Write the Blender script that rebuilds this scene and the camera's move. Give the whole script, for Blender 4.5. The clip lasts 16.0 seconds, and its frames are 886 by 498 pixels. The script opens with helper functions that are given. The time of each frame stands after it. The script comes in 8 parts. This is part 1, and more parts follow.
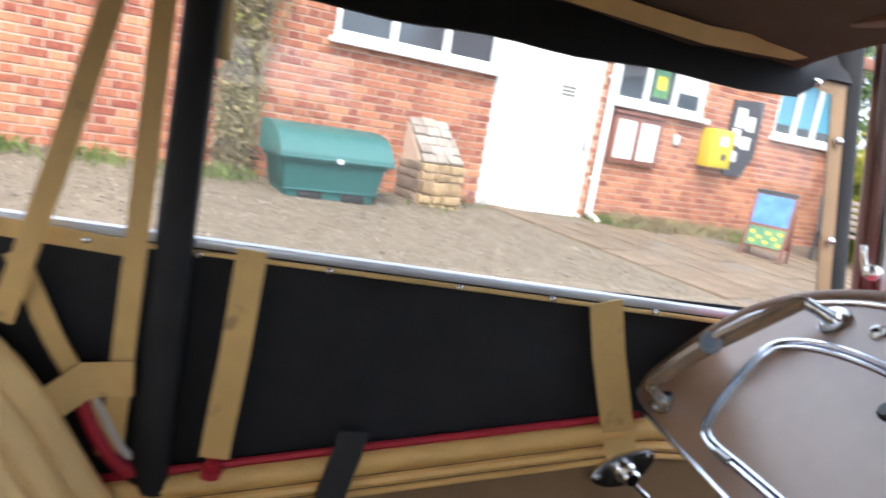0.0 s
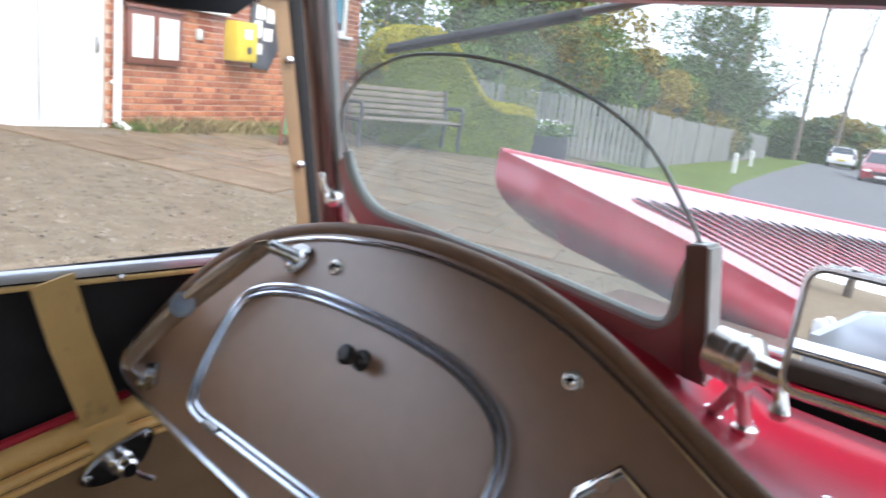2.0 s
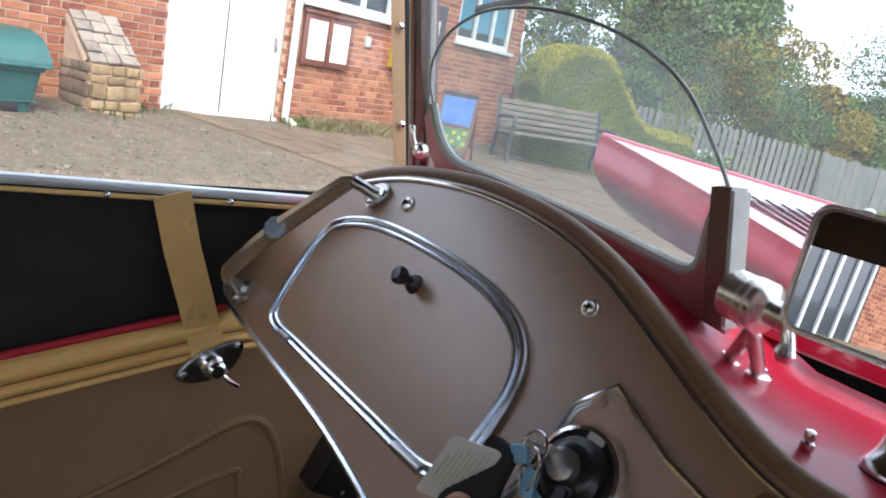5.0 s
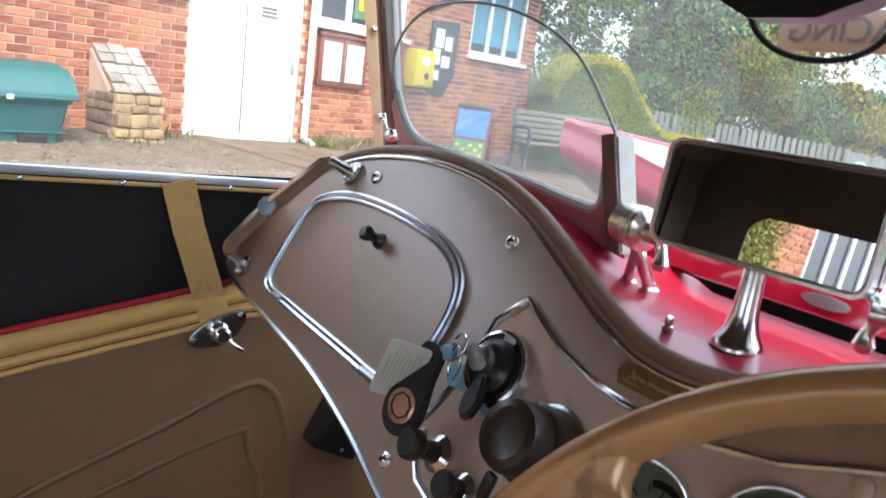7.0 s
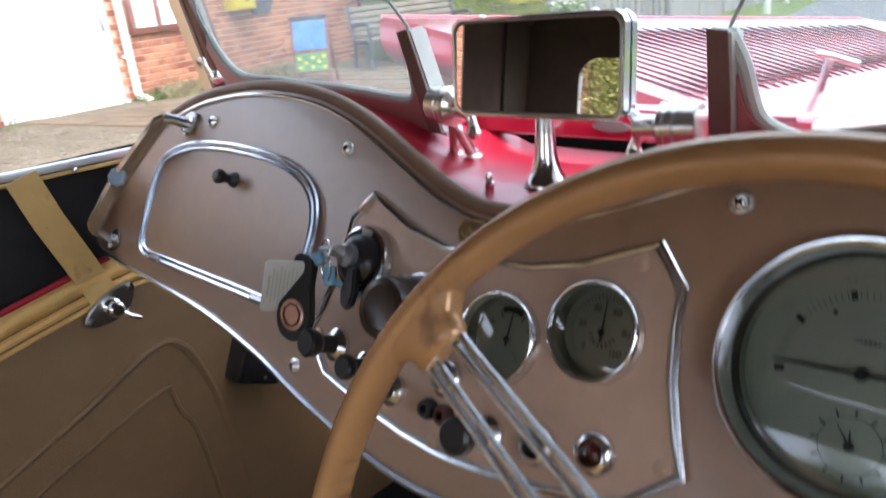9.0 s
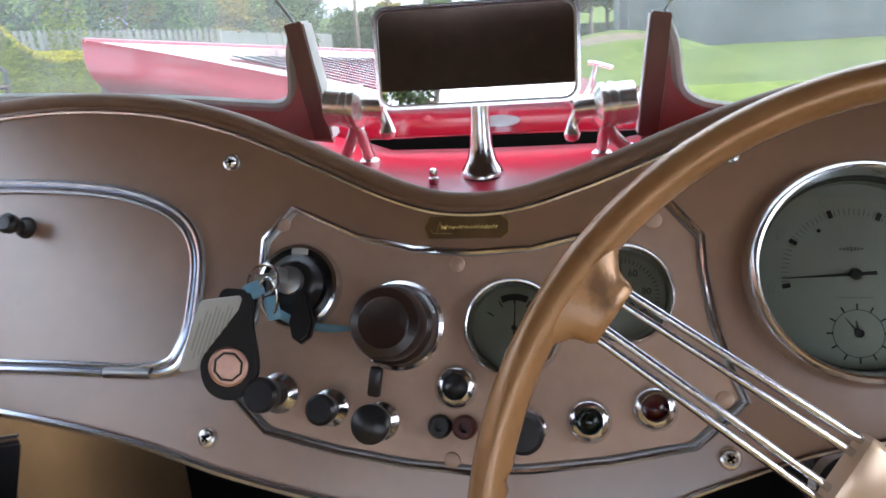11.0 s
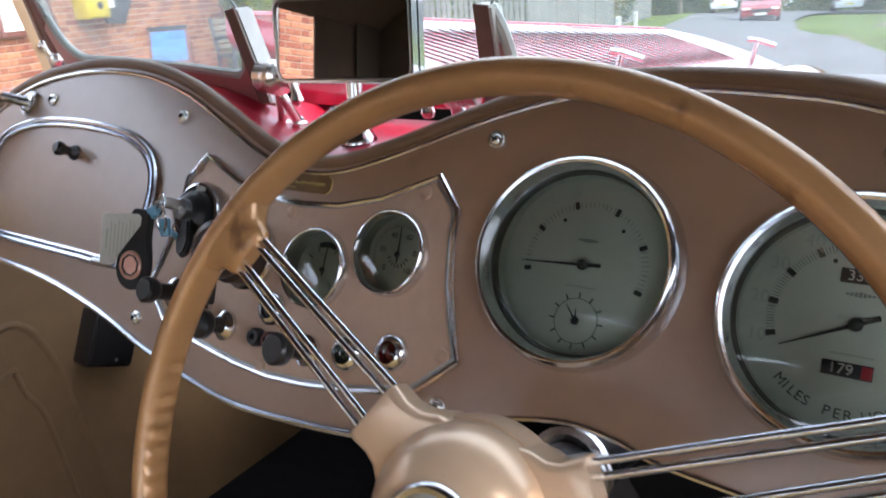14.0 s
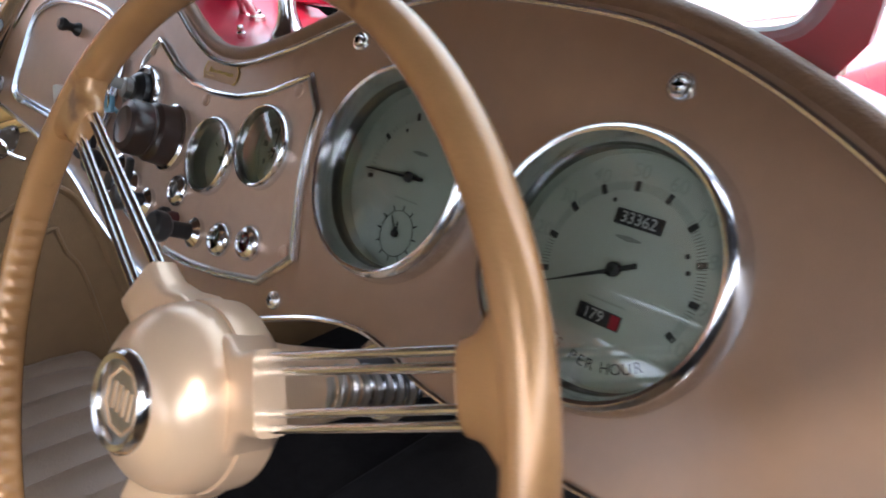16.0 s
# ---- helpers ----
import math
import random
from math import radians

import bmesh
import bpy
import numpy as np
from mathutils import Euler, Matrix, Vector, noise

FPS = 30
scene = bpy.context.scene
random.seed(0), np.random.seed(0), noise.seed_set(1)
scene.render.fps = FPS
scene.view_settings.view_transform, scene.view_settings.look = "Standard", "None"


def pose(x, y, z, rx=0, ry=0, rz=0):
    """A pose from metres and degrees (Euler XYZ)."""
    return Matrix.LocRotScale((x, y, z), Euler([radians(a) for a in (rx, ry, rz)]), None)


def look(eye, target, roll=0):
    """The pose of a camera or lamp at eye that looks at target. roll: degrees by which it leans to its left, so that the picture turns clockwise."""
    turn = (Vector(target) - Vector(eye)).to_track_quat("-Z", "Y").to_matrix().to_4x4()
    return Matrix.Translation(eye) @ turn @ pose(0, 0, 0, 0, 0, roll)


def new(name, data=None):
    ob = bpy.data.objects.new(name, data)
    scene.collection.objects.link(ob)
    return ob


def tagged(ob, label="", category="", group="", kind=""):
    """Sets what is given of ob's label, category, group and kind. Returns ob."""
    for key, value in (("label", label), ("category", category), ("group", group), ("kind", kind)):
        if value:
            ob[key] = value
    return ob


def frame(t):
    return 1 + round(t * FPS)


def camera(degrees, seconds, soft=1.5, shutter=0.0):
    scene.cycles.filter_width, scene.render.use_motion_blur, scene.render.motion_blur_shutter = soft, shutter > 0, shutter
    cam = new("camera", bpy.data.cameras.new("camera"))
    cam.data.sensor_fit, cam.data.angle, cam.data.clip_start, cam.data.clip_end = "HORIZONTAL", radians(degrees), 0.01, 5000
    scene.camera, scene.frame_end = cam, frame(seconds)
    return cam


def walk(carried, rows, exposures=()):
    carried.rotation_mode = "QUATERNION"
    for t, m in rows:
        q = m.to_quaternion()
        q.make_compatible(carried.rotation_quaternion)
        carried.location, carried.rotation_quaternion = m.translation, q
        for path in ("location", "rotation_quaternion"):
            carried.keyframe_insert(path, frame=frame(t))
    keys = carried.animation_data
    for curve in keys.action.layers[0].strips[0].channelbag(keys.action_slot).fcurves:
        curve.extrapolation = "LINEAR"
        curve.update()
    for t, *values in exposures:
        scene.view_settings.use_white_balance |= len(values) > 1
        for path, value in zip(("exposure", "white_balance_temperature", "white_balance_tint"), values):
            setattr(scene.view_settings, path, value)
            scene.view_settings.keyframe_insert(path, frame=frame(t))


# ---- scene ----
FOV = 62.35
cam = camera(FOV, 16.0, soft=1.7, shutter=0.5)
PATH = [
    (0, (0.076, -0.501, 1.133), (-1.830, -0.007, 0.780), 9.51),
    (0.5, (0.015, -0.450, 1.147), (-1.770, 0.345, 0.718), 9.22),
    (1, (0.014, -0.434, 1.158), (-1.599, 0.646, 0.675), 8.42),
    (1.5, (0.025, -0.409, 1.164), (-1.404, 0.909, 0.698), 7.42),
    (2, (0.030, -0.377, 1.179), (-1.238, 1.101, 0.720), 6.72),
    (2.5, (0.003, -0.314, 1.177), (-1.160, 1.251, 0.734), 6.58),
    (3, (0.011, -0.310, 1.176), (-1.157, 1.253, 0.734), 6.75),
    (3.5, (0.028, -0.333, 1.164), (-1.237, 1.154, 0.729), 7.58),
    (4, (0.072, -0.348, 1.138), (-1.309, 1.028, 0.690), 8.74),
    (4.5, (0.081, -0.349, 1.152), (-1.410, 0.899, 0.681), 9.96),
    (4.7, (0.096, -0.354, 1.146), (-1.425, 0.853, 0.667), 10.63),
    (6.8, (0.240, -0.370, 1.120), (-1.346, 0.774, 0.703), 9.05),
    (7, (0.250, -0.372, 1.119), (-1.335, 0.768, 0.685), 7.68),
    (7.5, (0.256, -0.373, 1.125), (-1.330, 0.752, 0.657), 3.92),
    (8, (0.288, -0.373, 1.159), (-1.267, 0.763, 0.619), -0.01),
    (8.5, (0.318, -0.351, 1.149), (-1.162, 0.865, 0.572), -2.91),
    (9, (0.324, -0.393, 1.134), (-1.012, 0.930, 0.451), -6.15),
    (9.2, (0.306, -0.427, 1.121), (-0.961, 0.954, 0.423), -6.91),
    (11.3, (0.061, -0.492, 1.099), (-0.258, 1.384, 0.483), -3.81),
    (11.5, (0.067, -0.489, 1.095), (-0.268, 1.386, 0.487), -4.00),
    (12, (0.131, -0.463, 1.115), (-0.279, 1.398, 0.508), -4.45),
    (12.5, (0.253, -0.439, 1.123), (-0.321, 1.379, 0.517), -5.42),
    (13, (0.325, -0.440, 1.128), (-0.455, 1.292, 0.502), -5.50),
    (13.5, (0.368, -0.450, 1.139), (-0.575, 1.193, 0.497), -4.86),
    (14, (0.423, -0.443, 1.104), (-0.656, 1.102, 0.435), -4.24),
    (14.5, (0.468, -0.422, 1.097), (-0.695, 1.052, 0.408), -3.08),
    (15, (0.510, -0.401, 1.098), (-0.702, 1.010, 0.361), -2.25),
    (15.5, (0.535, -0.366, 1.086), (-0.713, 0.978, 0.289), -1.59),
    (16, (0.581, -0.311, 1.081), (-0.753, 0.921, 0.244), -1.30),
]
walk(cam, [(t, look(eye, target, roll)) for t, eye, target, roll in PATH],
     exposures=[(0.0, 1.9), (1.0, 1.7), (2.5, 1.58), (3.5, 1.53), (4.5, 1.48), (7.0, 1.85), (9.0, 1.97), (11.5, 2.1), (14.0, 2.04), (15.0, 2.08), (16.0, 2.2)])

# ---- daylight: bright, thinly clouded sky with a soft sun ----
SUN_EL, SUN_AZ = 48.0, 110.0          # azimuth clockwise from +y (ahead of the car)
world = bpy.data.worlds.new("sky")
scene.world = world
world.use_nodes = True
wn = world.node_tree
bg = wn.nodes["Background"]
sky = wn.nodes.new("ShaderNodeTexSky")
sky.sky_type = "NISHITA"
sky.sun_disc = False
sky.sun_elevation = radians(SUN_EL)
sky.sun_rotation = radians(SUN_AZ)
sky.air_density, sky.dust_density, sky.ozone_density = 1.0, 4.0, 1.0
haze = wn.nodes.new("ShaderNodeMixRGB")
haze.blend_type = "MIX"
haze.inputs[0].default_value = 0.5
haze.inputs[2].default_value = (11.7, 13.0, 15.9, 1)
wn.links.new(sky.outputs[0], haze.inputs[1])
wn.links.new(haze.outputs[0], bg.inputs[0])
bg.inputs[1].default_value = 0.138
sun_data = bpy.data.lights.new("sun", "SUN")
sun_data.energy, sun_data.angle, sun_data.color = 1.9, radians(22), (1.0, 0.985, 0.965)
sun = new("sun", sun_data)
saz, sel = radians(SUN_AZ), radians(SUN_EL)
sun.matrix_world = look((math.sin(saz) * math.cos(sel) * 40, math.cos(saz) * math.cos(sel) * 40, math.sin(sel) * 40), (0, 0, 0))


# ---- materials ----
def material(name, colour, rough=0.6, metal=0.0, vary=0.25, scale=30.0, bump=0.0, bump_scale=200.0, coat=0.0, spots=None,
             stretch=(1, 1, 1), spec=0.5, by_object=0.0, by_island=0.0):
    """Principled material with colour variation at two scales, fine relief, and optional stains."""
    m = bpy.data.materials.new(name)
    m.use_nodes = True
    nt = m.node_tree
    b = nt.nodes["Principled BSDF"]
    b.inputs["Roughness"].default_value = rough
    b.inputs["Metallic"].default_value = metal
    b.inputs["Specular IOR Level"].default_value = spec
    b.inputs["Coat Weight"].default_value = coat
    b.inputs["Coat Roughness"].default_value = 0.06
    tc = nt.nodes.new("ShaderNodeTexCoord")
    mp = nt.nodes.new("ShaderNodeMapping")
    mp.inputs["Scale"].default_value = stretch
    nt.links.new(tc.outputs["Object"], mp.inputs["Vector"])
    n1 = nt.nodes.new("ShaderNodeTexNoise")
    n1.inputs["Scale"].default_value = scale
    n1.inputs["Detail"].default_value = 6
    n2 = nt.nodes.new("ShaderNodeTexNoise")
    n2.inputs["Scale"].default_value = scale * 0.13
    n2.inputs["Detail"].default_value = 3
    for n in (n1, n2):
        nt.links.new(mp.outputs[0], n.inputs["Vector"])
    add = nt.nodes.new("ShaderNodeMath")
    add.operation = "ADD"
    nt.links.new(n1.outputs["Fac"], add.inputs[0])
    nt.links.new(n2.outputs["Fac"], add.inputs[1])
    last = add
    for amount, source in ((by_object, "ShaderNodeObjectInfo"), (by_island, "ShaderNodeNewGeometry")):
        if amount:
            info = nt.nodes.new(source)
            k = nt.nodes.new("ShaderNodeMath")
            k.operation = "MULTIPLY_ADD"
            k.inputs[1].default_value = amount * 2
            k.inputs[2].default_value = -amount
            nt.links.new(info.outputs["Random" if by_object and source == "ShaderNodeObjectInfo" else "Random Per Island"], k.inputs[0])
            s = nt.nodes.new("ShaderNodeMath")
            s.operation = "ADD"
            nt.links.new(last.outputs[0], s.inputs[0])
            nt.links.new(k.outputs[0], s.inputs[1])
            last = s
    ramp = nt.nodes.new("ShaderNodeMapRange")
    ramp.inputs["From Min"].default_value, ramp.inputs["From Max"].default_value = 0.6, 1.4
    ramp.inputs["To Min"].default_value, ramp.inputs["To Max"].default_value = 0.0, 1.0
    nt.links.new(last.outputs[0], ramp.inputs["Value"])
    mix = nt.nodes.new("ShaderNodeMixRGB")
    c = colour if isinstance(colour[0], (tuple, list)) else (tuple(v * (1 - vary) for v in colour), tuple(min(1, v * (1 + vary)) for v in colour))
    mix.inputs[1].default_value, mix.inputs[2].default_value = (*c[0], 1), (*c[1], 1)
    nt.links.new(ramp.outputs[0], mix.inputs[0])
    out = mix
    if spots:
        n3 = nt.nodes.new("ShaderNodeTexNoise")
        n3.inputs["Scale"].default_value = spots[1]
        n3.inputs["Detail"].default_value = 8
        nt.links.new(tc.outputs["Object"], n3.inputs["Vector"])
        r3 = nt.nodes.new("ShaderNodeMapRange")
        r3.inputs["From Min"].default_value, r3.inputs["From Max"].default_value = spots[2], spots[2] + 0.08
        nt.links.new(n3.outputs["Fac"], r3.inputs["Value"])
        m3 = nt.nodes.new("ShaderNodeMixRGB")
        m3.inputs[2].default_value = (*spots[0], 1)
        nt.links.new(r3.outputs[0], m3.inputs[0])
        nt.links.new(mix.outputs[0], m3.inputs[1])
        out = m3
    nt.links.new(out.outputs[0], b.inputs["Base Color"])
    if bump:
        nb = nt.nodes.new("ShaderNodeTexNoise")
        nb.inputs["Scale"].default_value = bump_scale
        nb.inputs["Detail"].default_value = 4
        nt.links.new(mp.outputs[0], nb.inputs["Vector"])
        bp = nt.nodes.new("ShaderNodeBump")
        bp.inputs["Strength"].default_value = bump
        bp.inputs["Distance"].default_value = 1.0 / bump_scale
        nt.links.new(nb.outputs["Fac"], bp.inputs["Height"])
        nt.links.new(bp.outputs[0], b.inputs["Normal"])
    return m


def clear_glass(name, tint=(0.93, 0.97, 0.95), gloss=0.02, haze_amount=0.0, ior=1.45):
    """Thin pane: light passes straight through, with a Fresnel reflection and an optional dusty film."""
    m = bpy.data.materials.new(name)
    m.use_nodes = True
    nt = m.node_tree
    nt.nodes.remove(nt.nodes["Principled BSDF"])
    out = nt.nodes["Material Output"]
    tr = nt.nodes.new("ShaderNodeBsdfTransparent")
    tr.inputs[0].default_value = (*tint, 1)
    gl = nt.nodes.new("ShaderNodeBsdfGlossy")
    gl.inputs["Roughness"].default_value = gloss
    fr = nt.nodes.new("ShaderNodeFresnel")
    fr.inputs[0].default_value = ior
    mx = nt.nodes.new("ShaderNodeMixShader")
    nt.links.new(fr.outputs[0], mx.inputs[0])
    nt.links.new(tr.outputs[0], mx.inputs[1])
    nt.links.new(gl.outputs[0], mx.inputs[2])
    last = mx
    if haze_amount:
        df = nt.nodes.new("ShaderNodeBsdfTranslucent")
        df.inputs[0].default_value = (0.76, 0.80, 0.79, 1)
        n = nt.nodes.new("ShaderNodeTexNoise")
        n.inputs["Scale"].default_value = 9.0
        n.inputs["Detail"].default_value = 6
        r = nt.nodes.new("ShaderNodeMapRange")
        r.inputs["From Min"].default_value, r.inputs["From Max"].default_value = 0.3, 0.75
        r.inputs["To Min"].default_value, r.inputs["To Max"].default_value = haze_amount * 0.4, haze_amount * 1.6
        # wiped-over smears: a second, drawn-out pattern
        co = nt.nodes.new("ShaderNodeTexCoord")
        mp = nt.nodes.new("ShaderNodeMapping")
        mp.inputs["Rotation"].default_value = (0.0, 0.6, 0.0)
        mp.inputs["Scale"].default_value = (30.0, 1.0, 4.0)
        nt.links.new(co.outputs["Object"], mp.inputs["Vector"])
        nt.links.new(co.outputs["Object"], n.inputs["Vector"])
        n2 = nt.nodes.new("ShaderNodeTexNoise")
        n2.inputs["Scale"].default_value = 1.0
        n2.inputs["Detail"].default_value = 5
        nt.links.new(mp.outputs[0], n2.inputs["Vector"])
        both = nt.nodes.new("ShaderNodeMath")
        both.operation = "MULTIPLY_ADD"
        both.inputs[1].default_value = 0.55
        nt.links.new(n2.outputs["Fac"], both.inputs[0])
        half = nt.nodes.new("ShaderNodeMath")
        half.operation = "MULTIPLY"
        half.inputs[1].default_value = 0.45
        nt.links.new(n.outputs["Fac"], half.inputs[0])
        nt.links.new(half.outputs[0], both.inputs[2])
        nt.links.new(both.outputs[0], r.inputs["Value"])
        m2 = nt.nodes.new("ShaderNodeMixShader")
        nt.links.new(r.outputs[0], m2.inputs[0])
        nt.links.new(mx.outputs[0], m2.inputs[1])
        nt.links.new(df.outputs[0], m2.inputs[2])
        last = m2
    nt.links.new(last.outputs[0], out.inputs["Surface"])
    return m


DASH = material("dash_leathercloth", (0.294, 0.170, 0.099), 0.30, 0.0, 0.10, 60, 0.10, 1500, spec=0.9, spots=((0.252, 0.140, 0.080), 14, 0.66))
DASH.node_tree.nodes["Principled BSDF"].inputs["IOR"].default_value = 1.70   # thick glossy lacquer
PLATE = material("plate_paint", (0.48, 0.33, 0.24), 0.34, 0.2, 0.08, 90, 0.12, 1200)
ROLL = material("roll_leather", (0.20, 0.112, 0.062), 0.45, 0.0, 0.2, 50, 0.35, 600)
CHROME = material("chrome", (0.76, 0.78, 0.81), 0.16, 1.0, 0.14, 260, 0.06, 700)
NICKEL = material("worn_nickel", (0.84, 0.83, 0.80), 0.20, 0.9, 0.10, 200, 0.06, 600)
# Satin chrome tinted blue: the sky's reflection is put into the colour.
TRIM = material("sky_tinted_chrome_trim", (0.72, 0.79, 0.89), 0.27, 1.0, 0.04, 40)
ARM_DARK = material("dark_arm_face", (0.215, 0.125, 0.115), 0.4, 0.25, 0.15, 40)
CHROME_OLD = material("pitted_chrome", (0.55, 0.56, 0.57), 0.22, 1.0, 0.25, 400, 0.2, 900)
STEEL = material("brushed_steel", (0.42, 0.42, 0.41), 0.34, 1.0, 0.1, 200)
# Darker copy of the tan leather: shade is put into the colour.
TAN_SHADED = material("tan_leather_shaded", (0.218, 0.138, 0.070), 0.48, 0.0, 0.14, 25, 0.4, 420)
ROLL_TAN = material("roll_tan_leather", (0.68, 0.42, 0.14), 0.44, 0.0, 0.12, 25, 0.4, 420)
TAN_STRIP = material("tan_painted_strip", (0.60, 0.39, 0.14), 0.45, 0.0, 0.12, 40, 0.25, 700, spots=((0.36, 0.235, 0.10), 30, 0.62))
SEAT_TAN = material("seat_leather", (0.80, 0.53, 0.215), 0.46, 0.0, 0.12, 18, 0.4, 380)
CANVAS = material("black_canvas", (0.0175, 0.018, 0.0195), 0.72, 0.0, 0.35, 25, 0.4, 700, spec=0.22)
LINING = material("brown_hood_lining", (0.12, 0.085, 0.068), 0.9, 0.0, 0.2, 25, 0.4, 900, spec=0.08)
BLACK = material("black_plastic", (0.016, 0.016, 0.017), 0.28, 0.0, 0.2, 60)
# Flat black that stands in for shade in gaps and openings.
SHADE_BLACK = material("shade_black", (0.004, 0.004, 0.004), 1.0, 0.0, 0.2, 60, spec=0.0)
RUBBER = material("black_rubber", (0.012, 0.012, 0.013), 0.7, 0.0, 0.2, 60)
BROWN_KNOB = material("brown_bakelite", (0.036, 0.021, 0.016), 0.28, 0.0, 0.2, 60)
SOCKET_RED = material("dull_red_bakelite", (0.085, 0.014, 0.012), 0.4, 0.0, 0.2, 60)
CARPET = material("dark_carpet", (0.007, 0.0065, 0.007), 0.95, 0.0, 0.4, 300, 0.8, 900, spec=0.1)
RED_PIPE = material("red_piping", (0.36, 0.008, 0.022), 0.6, 0.0, 0.1, 60)
RED = material("red_paint", (0.30, 0.008, 0.026), 0.16, 0.0, 0.08, 6, 0.0, 100, coat=1.0, spots=((0.40, 0.03, 0.05), 160, 0.70))
RED_DULL = material("dusty_red_paint", (0.40, 0.012, 0.034), 0.36, 0.0, 0.12, 14, 0.05, 300, coat=0.12, spec=0.4, spots=((0.42, 0.05, 0.07), 120, 0.70))
MAROON = material("maroon_frame_paint", (0.165, 0.060, 0.055), 0.32, 0.15, 0.15, 30, coat=0.5)
# Maroon paint made paler: the sheen of bright surroundings is in the colour.
PLATE_SHEEN = material("maroon_plate_with_sheen", (0.48, 0.225, 0.22), 0.36, 0.1, 0.15, 30, coat=0.4)
RIM = material("wheel_gold_brown", (0.47, 0.25, 0.105), 0.27, 0.25, 0.16, 40, 0.12, 600, spots=((0.25, 0.13, 0.06), 26, 0.64), coat=0.3)
BOSS = material("boss_champagne", (0.69, 0.50, 0.34), 0.28, 0.4, 0.05, 30, coat=0.3)
DIAL = material("dial_grey_green", (0.50, 0.545, 0.455), 0.5, 0.0, 0.10, 24, spots=((0.42, 0.44, 0.34), 40, 0.66))
DIAL_DARK = material("dial_olive", (0.40, 0.42, 0.33), 0.5, 0.0, 0.12, 60)
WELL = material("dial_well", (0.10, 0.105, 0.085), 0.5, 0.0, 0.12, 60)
MARK = material("dial_black", (0.02, 0.022, 0.02), 0.5, 0.0, 0.1, 60)
FAINT = material("dial_faded", (0.39, 0.43, 0.355), 0.5, 0.0, 0.1, 60)
GLASS = clear_glass("gauge_glass", (0.97, 0.99, 0.97), ior=1.75)
PANE = clear_glass("windscreen_glass", (0.64, 0.675, 0.665), 0.02, 0.082)
AERO_GLASS = clear_glass("aero_glass", (0.90, 0.94, 0.925), 0.02, 0.034)
GASKET = material("grey_gasket", (0.40, 0.44, 0.42), 0.5, 0.0, 0.12, 50)
GLASS_EDGE = material("glass_edge", (0.36, 0.42, 0.40), 0.2, 0.0, 0.1, 50)
ALU = material("cast_aluminium", (0.62, 0.63, 0.60), 0.42, 0.45, 0.1, 60, 0.15, 500)
MIRROR = material("mirror_silver", (0.86, 0.87, 0.87), 0.01, 1.0, 0.005, 10)
WHITE = material("white_upvc", (0.57, 0.58, 0.585), 0.35, 0.0, 0.03, 4)
BLIND = material("white_blind", (0.471, 0.479, 0.486), 0.6, 0.0, 0.05, 8)
PAPER = material("paper", (0.547, 0.547, 0.517), 0.7, 0.0, 0.05, 20)
SILL_PALE = material("pale_sill_strip", (0.52, 0.54, 0.57), 0.34, 0.45, 0.1, 30)
DARK_GLASS = material("dark_window_glass", (0.035, 0.045, 0.055), 0.06, 0.0, 0.2, 3)
BLUE_CURTAIN = material("blue_curtain", (0.038, 0.190, 0.274), 0.6, 0.0, 0.2, 8)
BRICK = material("red_brick", ((0.170, 0.050, 0.034), (0.400, 0.172, 0.092)), 0.85, 0.0, 0.2, 18, 0.6, 160, by_object=0.34, spec=0.2)
BRICKS_REST = material("red_brick_far", ((0.170, 0.050, 0.034), (0.400, 0.172, 0.092)), 0.85, 0.0, 0.2, 18, 0.6, 160, by_island=0.34, spec=0.2)
PAVE_BED = material("earthy_joint", (0.114, 0.091, 0.068), 0.95, 0.0, 0.2, 22, 0.6, 180)
MORTAR = material("pale_mortar", (0.40, 0.29, 0.22), 0.95, 0.0, 0.15, 22, 0.6, 180)
# Side stones of the buttress, darkened: their shade is in the colour.
STONE_SHADED = material("sandstone", ((0.095, 0.066, 0.050), (0.25, 0.185, 0.135)), 0.9, 0.0, 0.2, 14, 0.7, 60, by_object=0.25)
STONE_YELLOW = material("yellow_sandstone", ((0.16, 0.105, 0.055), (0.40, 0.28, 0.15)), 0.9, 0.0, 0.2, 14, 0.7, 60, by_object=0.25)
STONE_GREY = material("grey_stone_slabs", ((0.14, 0.115, 0.095), (0.31, 0.265, 0.22)), 0.9, 0.0, 0.2, 14, 0.6, 60, by_object=0.25)
GREEN_BIN = material("green_plastic", (0.020, 0.088, 0.082), 0.42, 0.0, 0.12, 12, 0.15, 200)
WOOD = material("weathered_wood", ((0.085, 0.065, 0.05), (0.18, 0.145, 0.115)), 0.8, 0.0, 0.2, 30, 0.4, 120, stretch=(1, 1, 1), by_object=0.12)
BROWN_WOOD = material("brown_stained_wood", (0.14, 0.047, 0.032), 0.55, 0.0, 0.2, 40, 0.2, 200)
FENCE = material("grey_fence_wood", ((0.106, 0.110, 0.106), (0.205, 0.201, 0.190)), 0.85, 0.0, 0.2, 12, 0.4, 60, by_object=0.2)
GRAVEL = material("gravel", ((0.088, 0.070, 0.048), (0.180, 0.148, 0.106)), 0.95, 0.0, 0.3, 55, 1.0, 45, spots=((0.24, 0.205, 0.16), 60, 0.68), spec=0.15)
STONES = material("loose_stones", ((0.08, 0.065, 0.048), (0.20, 0.165, 0.125)), 0.9, 0.0, 0.2, 9, 0.3, 50, by_island=0.3)
PAVING = material("buff_paving", ((0.090, 0.064, 0.041), (0.172, 0.127, 0.086)), 0.9, 0.0, 0.2, 14, 0.5, 80, by_object=0.15, spec=0.25)
